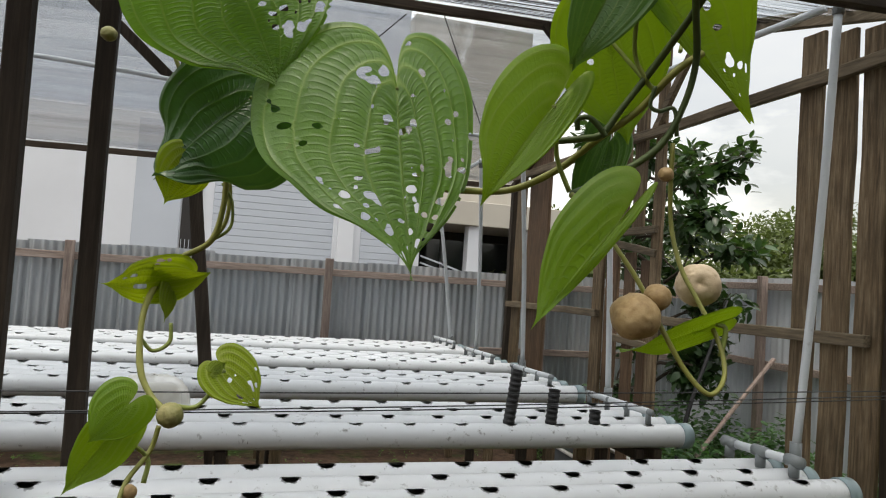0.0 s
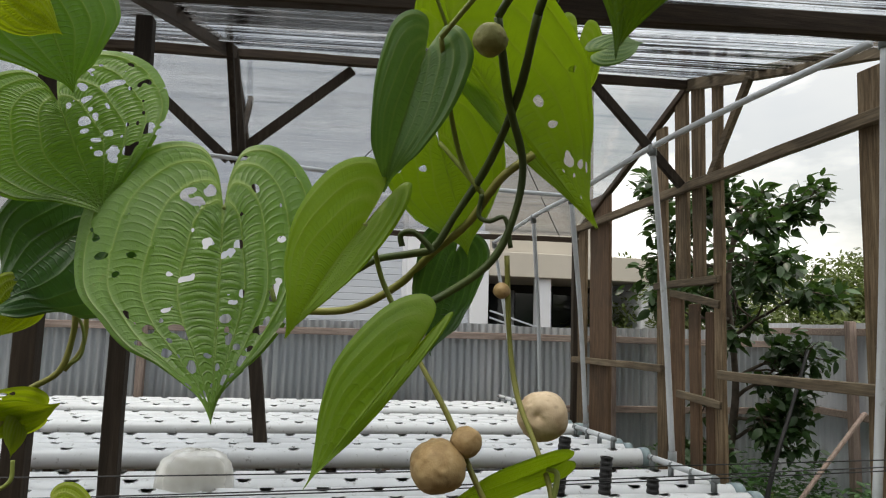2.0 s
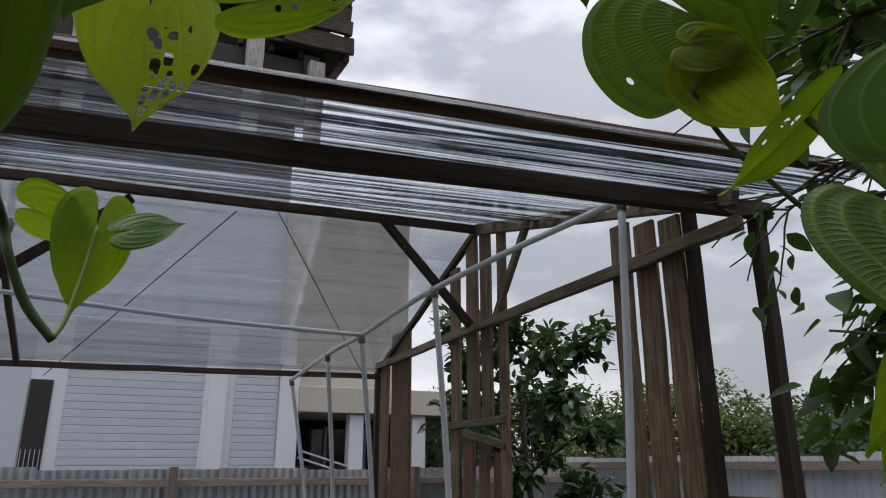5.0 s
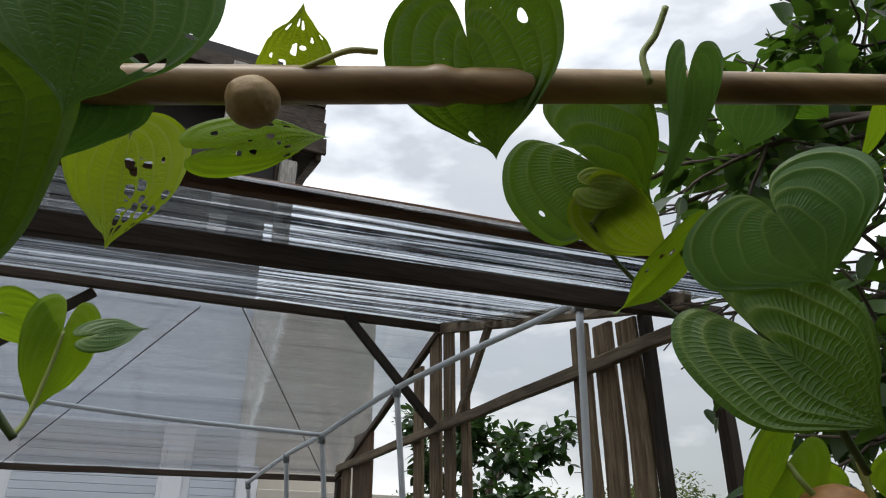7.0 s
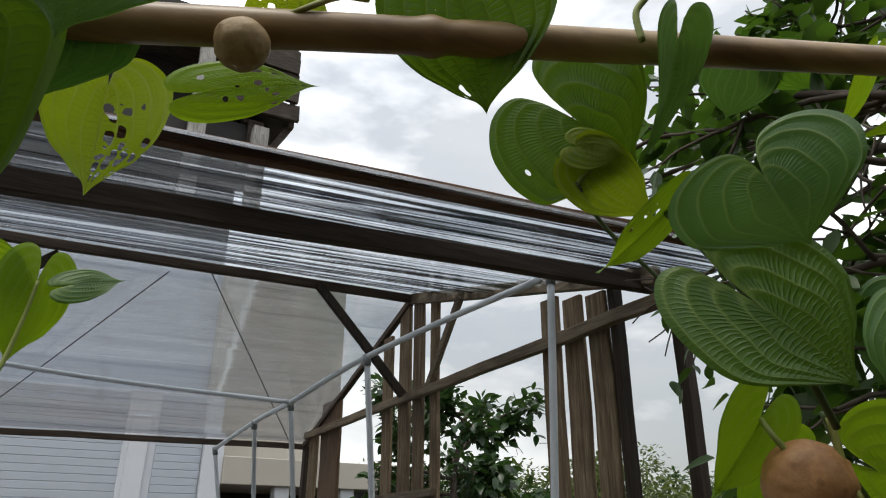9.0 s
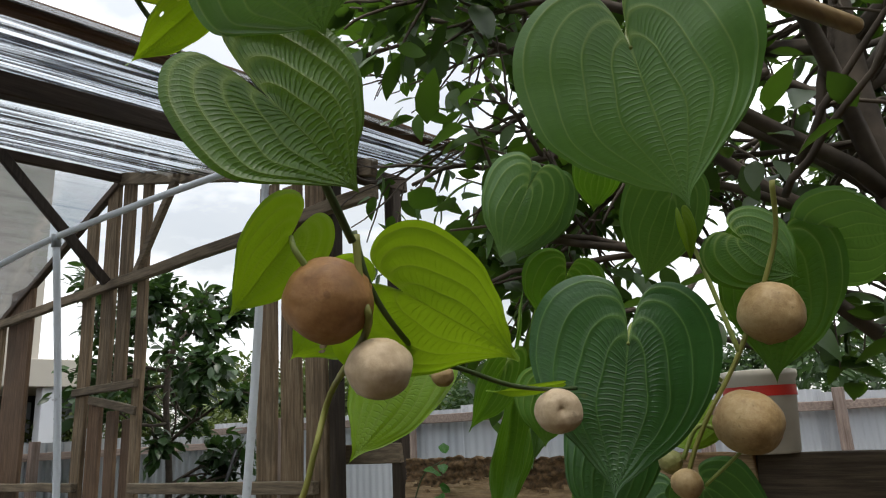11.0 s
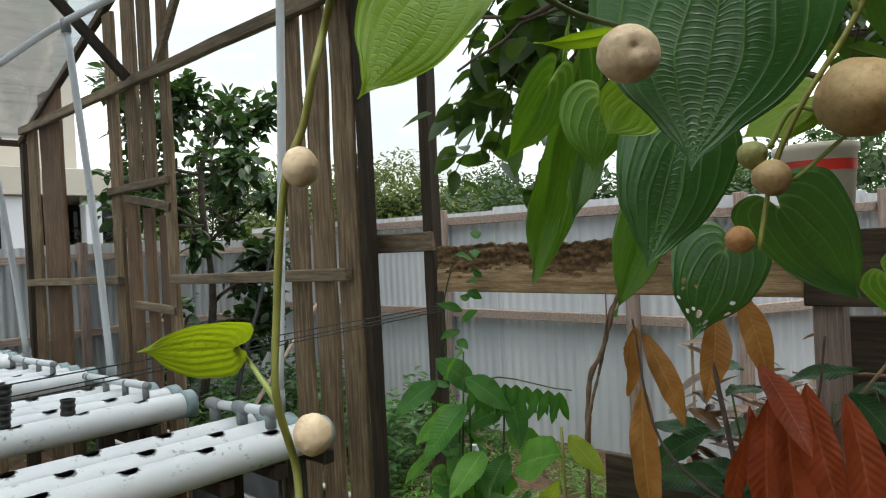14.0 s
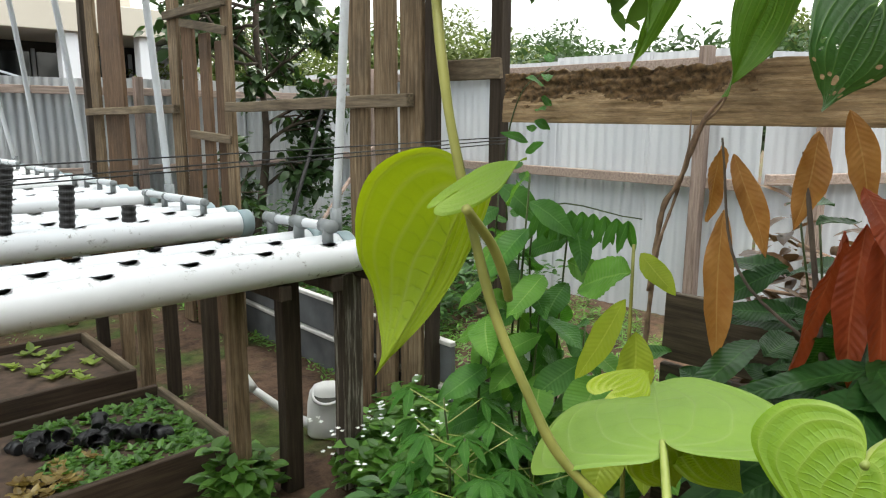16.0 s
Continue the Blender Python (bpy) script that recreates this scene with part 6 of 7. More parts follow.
def grow(rnd, start, direction, length, depth, spread, out, tips, r, bend=0.25):
    """Branches that fork; out gets (points, radius, end radius), tips the twigs' points and ways."""
    pts, p, d = [Vector(start)], Vector(start), Vector(direction).normalized()
    n = 6
    for i in range(n):
        d = (d + Vector([rnd.gauss(0, bend) for _ in range(3)]) * 0.5).normalized()
        p = p + d * (length / n)
        pts.append(p.copy())
        if depth == 0:
            tips.append((p.copy(), d.copy()))
    out.append((pts, r, r * 0.6))
    if depth == 0:
        return
    for k in range(rnd.choice((3, 4)) if depth > 1 else rnd.choice((3, 4, 5))):
        i = rnd.randint(2, n)
        side = Vector([rnd.gauss(0, 1) for _ in range(3)])
        nd = (d + side.normalized() * spread).normalized()
        grow(rnd, pts[i], nd, length * rnd.uniform(0.5, 0.75), depth - 1, spread, out, tips, r * 0.55, bend)


def build_tree(name, label, base, height, lean_, limbs, leaf_size, ratio, per_tip, material, seed, trunk_r=0.05, spread=0.9, clip=None, limb_len=0.8, group="", depth=2, thin=None, low=0.45, reach=()):
    rnd = random.Random(seed)
    t = thing(name, label, "tree", group)
    base = Vector(base)
    top = base + Vector((lean_[0], lean_[1], height))
    tr = catmull([base, base.lerp(top, 0.4) + Vector((0.06, -0.05, 0)), base.lerp(top, 0.75) + Vector((-0.05, 0.04, 0)), top], 6)
    part("trunk", tube(tr, trunk_r, 10, trunk_r * 0.5, bumps=0.2), BARK, t, smooth=True)
    out, tips = [], []
    for d in limbs:
        i = rnd.randint(int(len(tr) * low), len(tr) - 1)
        grow(rnd, tr[i], d, limb_len * rnd.uniform(0.8, 1.2), depth, spread, out, tips, trunk_r * 0.45)
    bm = bmesh.new()
    for pts, r0, r1 in out:
        if clip and not all(clip(p) for p in pts[1:]):
            continue
        tube(pts, max(r0, 0.003), 6, max(r1, 0.002), bm=bm)
    part("branch", bm, BARK, t, smooth=True)
    P, D, U, S = [], [], [], []
    for p, d in tips:
        if clip and not clip(p):
            continue
        if thin and rnd.random() > thin(p):
            continue
        for _ in range(per_tip):
            q = p + Vector([rnd.gauss(0, leaf_size * 0.35) for _ in range(3)])
            w = (d * 0.5 + Vector([rnd.gauss(0, 0.7), rnd.gauss(0, 0.7), rnd.gauss(-0.15, 0.5)])).normalized()
            P.append(q), D.append(w), U.append((rnd.gauss(0, 0.45), rnd.gauss(0, 0.45), 1)), S.append(leaf_size * rnd.uniform(0.65, 1.15))
    for goal in reach:
        goal = Vector(goal)
        start = tr[-1 - rnd.randint(0, 5)]
        mid = start.lerp(goal, 0.6) + Vector((rnd.gauss(0, 0.08), rnd.gauss(0, 0.08), 0.28 + rnd.gauss(0, 0.06)))
        line = catmull([start, mid, goal], 14)
        part("branch", tube(line, 0.007, 6, 0.002), BARK, t, smooth=True)
        for k, p in enumerate(line[15:]):
            for _ in range(2 if k % 2 else 3):
                q = p + Vector([rnd.gauss(0, 0.03) for _ in range(3)])
                P.append(q), D.append((rnd.gauss(0, 0.6), rnd.gauss(0, 0.6), rnd.uniform(-0.9, 0.1))), U.append((rnd.gauss(0, 0.5), rnd.gauss(0, 0.5), 1)), S.append(leaf_size * rnd.uniform(0.9, 1.6))
    v, f = leaf_cloud(P, D, U, S, ratio)
    cloud_part("crown", v, f, material, t)
    return t


def around(rnd, n, up=(0.1, 0.9)):
    out = []
    for k in range(n):
        a = 2 * math.pi * (k + rnd.random() * 0.6) / n
        out.append((math.cos(a), math.sin(a), rnd.uniform(*up)))
    return out


_r = random.Random(3)
build_tree("jackfruit_tree", "young tree with glossy dark leaves behind the plank wall", (3.75, 5.9, 0), 2.9, (0.15, -0.25), around(_r, 18, (-0.2, 0.8)), 0.13, 0.52, 3, FOL_JACK, 11, 0.04, 0.8, lambda p: p.x > 2.8 and p.y < 7.0, 0.5, low=0.18, thin=lambda p: 0.9 if noise.noise(p * 2.6) > -0.1 else 0.25)
build_tree("garden_tree", "dense tree with small dark leaves over the vine", (2.62, -0.15, 0), 2.9, (-0.25, 0.25), around(_r, 10, (0.1, 0.9)) + [(-0.5, 1, 0.6), (-0.9, 0.3, 0.7), (-0.8, 0.1, 0.9), (-0.3, 0.9, 0.7)], 0.08, 0.52, 4, FOL_DARK, 12, 0.05, 0.85, lambda p: (p - Vector((0.6, 0.0, 1.7))).length > 1.05 and p.z > 1.72 and p.y < 1.75, 0.78, depth=3, thin=lambda p: (0.42 if p.z > 2.42 + 0.6 * max(0.0, p.y - 0.6) else 0.2) * (1.25 if noise.noise(p * 3.1) > -0.05 else 0.12), reach=((2.27, 1.46, 1.97), (2.25, 1.35, 2.04), (2.47, 1.41, 1.89), (2.38, 1.22, 1.95), (2.51, 1.28, 1.76), (2.53, 1.20, 1.82), (2.45, 1.56, 1.85), (2.50, 1.40, 2.12), (2.04, 1.16, 2.09), (2.18, 1.18, 1.95), (2.17, 0.99, 2.08), (2.04, 0.97, 2.18), (2.42, 0.39, 1.89), (2.53, 0.27, 1.81)))


def far_trees():
    rnd = random.Random(21)
    spots = [(9.5, 8.5, 3.2, 1), (10.5, 6.6, 3.0, 0), (8.4, 10.0, 3.3, 1), (12.5, 9.5, 3.6, 0), (7.0, 9.2, 2.4, 1), (9.2, 4.8, 2.9, 0), (11.0, 3.2, 3.4, 0), (13.5, 5.0, 4.0, 1), (6.4, 12.5, 3.4, 1), (14, 1.0, 3.6, 0), (11.5, -1.0, 4.2, 0), (8.6, 13.0, 3.6, 0), (12.0, 13.0, 4.0, 1), (9.0, 0.6, 3.0, 0), (10.0, -4.0, 4.6, 0), (7.6, -6.0, 5.0, 0)]
    for i, (x, y, h, pale) in enumerate(spots):
        h *= 0.8 if y < 9 else 0.92
        t = thing("tree", "leafy green garden tree beyond the fence", "tree", "trees beyond the fence")
        part("trunk", tube(catmull([(x, y, 0), (x + 0.1, y, h * 0.4), (x, y + 0.1, h * 0.8)], 5), 0.09, 8, 0.04), BARK, t, smooth=True)
        P, D, U, S = [], [], [], []
        lumps = [(rnd.gauss(0, 0.55), rnd.gauss(0, 0.55), rnd.uniform(0.38, 0.95), rnd.uniform(0.28, 0.6)) for _ in range(34)]
        for a, b, c, r in lumps:
            for _ in range(200):
                d = Vector([rnd.gauss(0, 1) for _ in range(3)]).normalized()
                k = rnd.uniform(0.35, 1.05)
                P.append((x + a + d.x * r * k, y + b + d.y * r * k, h * c + d.z * r * 0.8 * k))
                D.append((d.x + rnd.gauss(0, 0.5), d.y + rnd.gauss(0, 0.5), d.z * 0.5 - 0.2 + rnd.gauss(0, 0.4)))
                U.append((rnd.gauss(0, 0.4), rnd.gauss(0, 0.4), 1))
                S.append(rnd.uniform(0.08, 0.15))
        v, f = leaf_cloud(P, D, U, S, 0.45, fine=False)
        cloud_part("crown", v, f, FOL_FAR_Y if pale else FOL_FAR, t)


far_trees()


# ---- long leaves of the mango and other shrubs ----
def lance_mat(name, dark, light, vein, trans, tfac=0.3, rough=0.32):
    m = Mat(name, rough, spec=0.2)
    uv = m.n("ShaderNodeUVMap")
    uv.uv_map = "UVMap"
    sep = m.n("ShaderNodeSeparateXYZ")
    m.link(uv.outputs[0], sep.inputs[0])
    a = m.math("ABSOLUTE", m.math("MULTIPLY_ADD", sep.outputs["X"], 2.0, -1.0))
    mid = m.math("LESS_THAN", a, 0.05)
    side = m.math("SINE", m.math("MULTIPLY", m.math("SUBTRACT", sep.outputs["Y"], m.math("MULTIPLY", a, 0.10)), 110.0))
    fine = m.math("MULTIPLY", m.math("GREATER_THAN", side, 0.92), 0.22)
    allv = m.math("MAXIMUM", mid, fine)
    nz = m.noise(14.0, 5.0, 0.6)
    col = m.ramp(nz, [(0.3, dark), (0.7, light)])
    m.color(m.mix(m.math("MULTIPLY", allv, 0.6), col, vein))
    m.bump(m.math("ADD", m.math("MULTIPLY", side, 0.5), m.math("MULTIPLY", allv, -0.5)), 0.5, 0.0022)
    tr = m.n("ShaderNodeBsdfTranslucent")
    tr.inputs["Color"].default_value = (*trans, 1)
    mx = m.n("ShaderNodeMixShader", Fac=tfac)
    m.link(m.b.outputs[0], mx.inputs[1])
    m.link(tr.outputs[0], mx.inputs[2])
    m.link(mx.outputs[0], m.out.inputs[0])
    return m.m


MANGO_BROWN = lance_mat("mango_brown", (0.19, 0.075, 0.02), (0.42, 0.23, 0.085), (0.46, 0.30, 0.12), (0.5, 0.22, 0.04), rough=0.4)
MANGO_RED = lance_mat("mango_red", (0.15, 0.028, 0.012), (0.30, 0.065, 0.025), (0.36, 0.13, 0.06), (0.45, 0.08, 0.02))
MANGO_DARK = lance_mat("mango_dark", (0.008, 0.034, 0.008), (0.024, 0.08, 0.018), (0.06, 0.15, 0.035), (0.04, 0.14, 0.01), 0.2, 0.42)
MANGO_LIME = lance_mat("mango_lime", (0.15, 0.22, 0.02), (0.28, 0.36, 0.04), (0.42, 0.46, 0.10), (0.42, 0.52, 0.04), 0.45)
SHRUB_LEAF = lance_mat("shrub_leaf", (0.05, 0.15, 0.02), (0.12, 0.28, 0.045), (0.25, 0.40, 0.10), (0.16, 0.40, 0.03), 0.38, 0.45)
SHRUB_DEEP = lance_mat("shrub_leaf_deep", (0.02, 0.085, 0.014), (0.058, 0.175, 0.028), (0.12, 0.26, 0.06), (0.09, 0.28, 0.025), 0.35, 0.4)


def lance_mesh(length, width, material, seed, droop=0.25, fold=0.15, wave=0.05, broad=0.42, sway=0.05):
    bm = bmesh.new()
    uvl = bm.loops.layers.uv.new("UVMap")
    rows, cols = 26, 8
    grid = []
    for j in range(rows + 1):
        s = j / rows
        w = width / 2 * (math.sin(math.pi * s ** (0.9 if broad > 0.4 else 0.75)) ** 0.8 * (1 - 0.12 * s) if 0 < s < 1 else 0.02)
        row = []
        for i in range(cols + 1):
            a = -1 + 2 * i / cols
            z = fold * abs(a) * w - droop * length * s * s + wave * width * a * a * math.sin(9 * s + seed + (1 if a > 0 else 0)) + 0.04 * width * math.sin(80 * (s - 0.1 * abs(a))) * abs(a) * (1 - abs(a) * 0.5)
            w2 = w * (1 + 0.09 * noise.noise((s * 7, a, seed * 1.3)))
            row.append(bm.verts.new((a * w2 + sway * length * math.sin(2.6 * s + seed) * s, s * length, z + 0.03 * width * noise.noise((a * 2, s * 8, seed)))))
        grid.append(row)
    for j in range(rows):
        for i in range(cols):
            f = bm.faces.new((grid[j][i], grid[j][i + 1], grid[j + 1][i + 1], grid[j + 1][i]))
            f.smooth = True
            for lp, (ii, jj) in zip(f.loops, ((i, j), (i + 1, j), (i + 1, j + 1), (i, j + 1))):
                lp[uvl].uv = (ii / cols, jj / rows)
    me = bpy.data.meshes.new("leaf")
    bm.to_mesh(me)
    bm.free()
    me.materials.append(material)
    return me


lance_count = [0]


def lance(parent, base, tip, up, width, material, droop=0.12, fold=0.15, wave=0.06):
    lance_count[0] += 1
    base, tip, up = Vector(base), Vector(tip), Vector(up)
    Y = tip - base
    L = Y.length
    Y.normalize()
    X = Y.cross(up).normalized()
    Z = X.cross(Y)
    ob = new("leaf", lance_mesh(L, width, material, lance_count[0], droop, fold, wave))
    ob.parent = parent
    ob.matrix_basis = Matrix.Translation(base) @ Matrix((X, Y, Z)).transposed().to_4x4()
    return ob


def build_mango():
    m = thing("mango_sapling", "young mango tree with drooping brown and red new leaves", "sapling")
    part("trunk", tube(catmull([(2.55, 0.55, 0), (2.5, 0.6, 0.5), (2.48, 0.68, 1.0), (2.5, 0.75, 1.35)], 6), 0.012, 8, 0.005), BARK, m, smooth=True)
    part("branch", tube(catmull([(2.49, 0.64, 0.85), (2.42, 0.85, 1.05), (2.42, 0.92, 1.38)], 6), 0.005, 8, 0.003), BARK, m, smooth=True)
    part("branch", tube(catmull([(2.49, 0.64, 0.9), (2.5, 0.5, 1.15), (2.48, 0.46, 1.35)], 6), 0.005, 8, 0.003), BARK, m, smooth=True)
    rnd0 = random.Random(2)
    rows = (
        ((2.44, 0.93, 1.36), (2.43, 0.94, 1.16), 0.085, MANGO_BROWN), ((2.42, 0.90, 1.20), (2.40, 0.89, 0.78), 0.10, MANGO_BROWN), ((2.45, 0.90, 1.34), (2.46, 0.80, 1.08), 0.085, MANGO_BROWN),
        ((2.50, 0.72, 1.40), (2.47, 0.74, 1.16), 0.10, MANGO_BROWN), ((2.50, 0.66, 1.45), (2.52, 0.58, 1.20), 0.09, MANGO_BROWN),
        ((2.42, 0.62, 1.18), (2.38, 0.66, 0.80), 0.115, MANGO_RED), ((2.43, 0.58, 1.20), (2.40, 0.57, 0.82), 0.11, MANGO_RED), ((2.44, 0.54, 1.22), (2.40, 0.50, 0.78), 0.12, MANGO_RED), ((2.46, 0.50, 1.24), (2.44, 0.44, 0.85), 0.11, MANGO_RED), ((2.45, 0.60, 1.28), (2.34, 0.46, 1.10), 0.09, MANGO_RED), ((2.47, 0.42, 1.22), (2.45, 0.34, 0.8), 0.11, MANGO_RED),
    )
    for i, (b, t, w, mt) in enumerate(rows):
        lance(m, b, t, (-0.75 + rnd0.gauss(0, 0.25), -0.5 + rnd0.gauss(0, 0.25), 0.15), w * 0.82, mt, rnd0.uniform(0.04, 0.16), 0.3, 0.12)
    rnd = random.Random(8)
    for k in range(44):
        b = Vector((2.48 + rnd.gauss(0, 0.05), 0.62 + rnd.gauss(0, 0.16), rnd.uniform(0.45, 0.95)))
        a = rnd.uniform(0, 6.28)
        t = b + Vector((math.cos(a) * 0.3 - 0.1, math.sin(a) * 0.34, rnd.uniform(-0.16, 0.06)))
        lance(m, b, t, (rnd.gauss(-0.2, 0.3), rnd.gauss(-0.2, 0.3), 1), rnd.uniform(0.085, 0.115), MANGO_DARK, 0.2)
    return m


build_mango()


def build_back_shrub(x, y, h, n, seed, size, material):
    """A leafy bush that fills the shade behind the mango."""
    m = thing("shrub", "dense dark green bush in the shade behind the sapling", "shrub", "bushes by the board wall")
    rnd = random.Random(seed)
    for k in range(5):
        a = 1.26 * k
        part("stem", tube(catmull([(x, y, 0), (x + math.cos(a) * 0.05, y + math.sin(a) * 0.1, h * 0.5), (x + math.cos(a) * 0.08, y + math.sin(a) * 0.22, h * 0.95)], 5), 0.006, 6, 0.003), STEM_DARK, m, smooth=True)
    for k in range(n):
        a = rnd.uniform(0, 6.28)
        z = h * rnd.uniform(0.25, 1.0)
        b = Vector((x + math.cos(a) * 0.06, y + math.sin(a) * 0.24 * rnd.random() ** 0.5, z))
        t = b + Vector((math.cos(a) * size * 0.5 - 0.04, math.sin(a) * size, rnd.uniform(-0.6, 0.25) * size))
        lance(m, b, t, (rnd.gauss(-0.4, 0.3), rnd.gauss(-0.3, 0.3), 1), size * rnd.uniform(0.36, 0.5), material, 0.2)


build_back_shrub(2.72, 0.62, 1.22, 60, 5, 0.2, MANGO_DARK)
build_back_shrub(2.70, 0.2, 1.25, 60, 6, 0.2, MANGO_DARK)
build_back_shrub(2.66, 1.05, 0.72, 40, 7, 0.18, SHRUB_DEEP)
build_back_shrub(2.3, 0.35, 0.72, 40, 9, 0.2, MANGO_DARK)


def build_lime_shrub():
    m = thing("shrub", "sapling with yellow-green young leaves under the vine", "shrub")
    part("stem", tube(catmull([(2.2, 0.98, 0), (2.18, 1.0, 0.5), (2.2, 1.02, 1.12)], 6), 0.009, 8, 0.004), STEM_OLIVE, m, smooth=True)
    for b, t, w, mt in (
        ((2.19, 1.03, 0.98), (2.16, 1.16, 0.72), 0.06, MANGO_LIME), ((2.2, 1.0, 0.9), (2.18, 0.97, 0.68), 0.075, MANGO_LIME), ((2.2, 1.02, 1.05), (2.22, 1.22, 0.98), 0.11, SHRUB_LEAF), ((2.2, 1.0, 1.1), (2.2, 0.9, 1.02), 0.05, MANGO_LIME),
        ((2.1, 1.02, 0.72), (1.96, 1.14, 0.56), 0.085, MANGO_LIME), ((2.1, 0.98, 0.72), (1.98, 0.98, 0.52), 0.085, MANGO_LIME), ((2.12, 0.95, 0.74), (2.02, 0.84, 0.60), 0.08, MANGO_LIME), ((2.14, 1.06, 0.78), (2.04, 1.06, 0.66), 0.10, SHRUB_LEAF), ((2.1, 0.92, 0.7), (2.05, 0.78, 0.62), 0.09, SHRUB_LEAF),
    ):
        lance(m, b, t, (-0.6, -0.4, 0.7), w * 1.3, mt, 0.15)


build_lime_shrub()


def build_leafy_shrub():
    """An upright shrub with broad veined leaves and a feathery frond beside the dark post."""
    m = thing("shrub", "leafy shrub with broad veined leaves beside the post", "shrub")
    rnd = random.Random(15)
    for k, (x, y, h) in enumerate(((2.40, 1.52, 1.25), (2.46, 1.60, 1.05), (2.36, 1.42, 0.95), (2.52, 1.45, 1.12), (2.48, 1.72, 1.2), (2.3, 1.6, 0.85), (2.42, 1.3, 0.8))):
        part("stem", tube(catmull([(x + 0.05, y, 0), (x, y + 0.03, h * 0.5), (x, y, h)], 6), 0.006, 7, 0.003), STEM_DARK, m, smooth=True)
        for j in range(12):
            z = h * (0.25 + 0.75 * j / 11)
            a = 2.4 * j + k
            b = Vector((x, y, z))
            t = b + Vector((math.cos(a) * 0.16 - 0.04, math.sin(a) * 0.16 - 0.02, rnd.uniform(-0.13, -0.02)))
            lance(m, b, t, (rnd.gauss(-0.5, 0.3), rnd.gauss(-0.4, 0.3), 1), rnd.uniform(0.085, 0.12), SHRUB_LEAF if rnd.random() < 0.45 else SHRUB_DEEP, 0.25)
    # frond
    for j in range(9):
        c = Vector((2.45 + 0.01 * j, 1.52 - 0.035 * j, 1.13 + 0.01 * math.sin(j * 0.5)))
        for s in (-1, 1):
            lance(m, c, c + Vector((-0.03 * s, 0.02 * s, -0.10)), (-0.6, -0.5, 0.5), 0.032, SHRUB_DEEP, 0.2)
    part("stem", tube(catmull([(2.45, 1.53, 0.6), (2.45, 1.52, 1.12), (2.54, 1.2, 1.13)], 6), 0.004, 6, 0.002), STEM_DARK, m, smooth=True)


build_leafy_shrub()


def build_cassava(x, y, h, seed, n=7):
    """A low plant whose leaves spread like fingers."""
    m = thing("cassava_plant", "low plant with fingered dark green leaves", "plant", "fingered plants")
    rnd = random.Random(seed)
    part("stem", tube(catmull([(x, y, 0), (x + 0.01, y, h * 0.6), (x, y + 0.02, h)], 5), 0.006, 7, 0.003), STEM_DARK, m, smooth=True)
    for k in range(n):
        a = 2.4 * k + rnd.random()
        z = h * (0.55 + 0.45 * k / n)
        c = Vector((x + math.cos(a) * 0.13, y + math.sin(a) * 0.13, z + 0.05))
        part("stalk", tube([(x, y, z), c], 0.002, 6), STEM_LIGHT, m)
        for j in range(6):
            b = a + (j - 2.5) * 0.75
            lance(m, c, c + Vector((math.cos(b) * 0.10, math.sin(b) * 0.10, -0.035)), (rnd.gauss(0, 0.2), rnd.gauss(0, 0.2), 1), 0.034, SHRUB_DEEP, 0.2)


for _i, (_x, _y, _h) in enumerate(((2.02, 1.40, 0.52), (2.08, 1.55, 0.58), (1.95, 1.30, 0.42), (2.2, 1.32, 0.5))):
    build_cassava(_x, _y, _h, 30 + _i)


def weeds(name, label, area, n, h, size, ratio, material, seed):
    """Low growth over an area (x0, x1, y0, y1), clumped."""
    rnd = random.Random(seed)
    x0, x1, y0, y1 = area
    P, D, U, S = [], [], [], []
    for _ in range(n):
        x, y = rnd.uniform(x0, x1), rnd.uniform(y0, y1)
        dens = noise.noise((x * 2.2, y * 2.2, seed))
        if dens < -0.12:
            continue
        top = h * (0.5 + 0.7 * max(0, dens + 0.3)) * rnd.uniform(0.6, 1.1)
        k = max(2, int(top / 0.05))
        for j in range(k):
            z = top * (j + 1) / k
            for _q in range(2):
                a = rnd.uniform(0, 6.28)
                P.append((x + rnd.gauss(0, 0.012), y + rnd.gauss(0, 0.012), z))
                D.append((math.cos(a), math.sin(a), rnd.uniform(-0.2, 0.7)))
                U.append((rnd.gauss(0, 0.25), rnd.gauss(0, 0.25), 1))
                S.append(size * rnd.uniform(0.5, 1.1))
    v, f = leaf_cloud(P, D, U, S, ratio)
    me = bpy.data.meshes.new(name)
    me.from_pydata(v.tolist(), [], f)
    me.materials.append(material)
    return tagged(new(name, me), label, "weeds", kind="stuff")


weeds("weeds", "green leafy weeds growing along the table legs", (1.68, 2.75, 1.78, 2.40), 620, 0.25, 0.08, 0.64, FOL_WEED, 41)
weeds("weeds", "shrubby weeds at the foot of the metal fence", (2.9, 5.0, 3.2, 6.6), 700, 0.6, 0.09, 0.5, FOL_BLUE, 42)
weeds("weeds", "low weeds under the shrubs", (1.6, 2.8, 0.2, 1.75), 520, 0.4, 0.09, 0.5, FOL_BLUE, 43)
weeds("grass", "short grass between the beds", (-2.5, 2.6, 2.3, 6.9), 800, 0.05, 0.035, 0.3, FOL_WEED, 44)
weeds("grass", "short grass inside the metal fence", (2.7, 5.1, 1.2, 7.0), 6500, 0.09, 0.055, 0.25, FOL_WEED, 45)


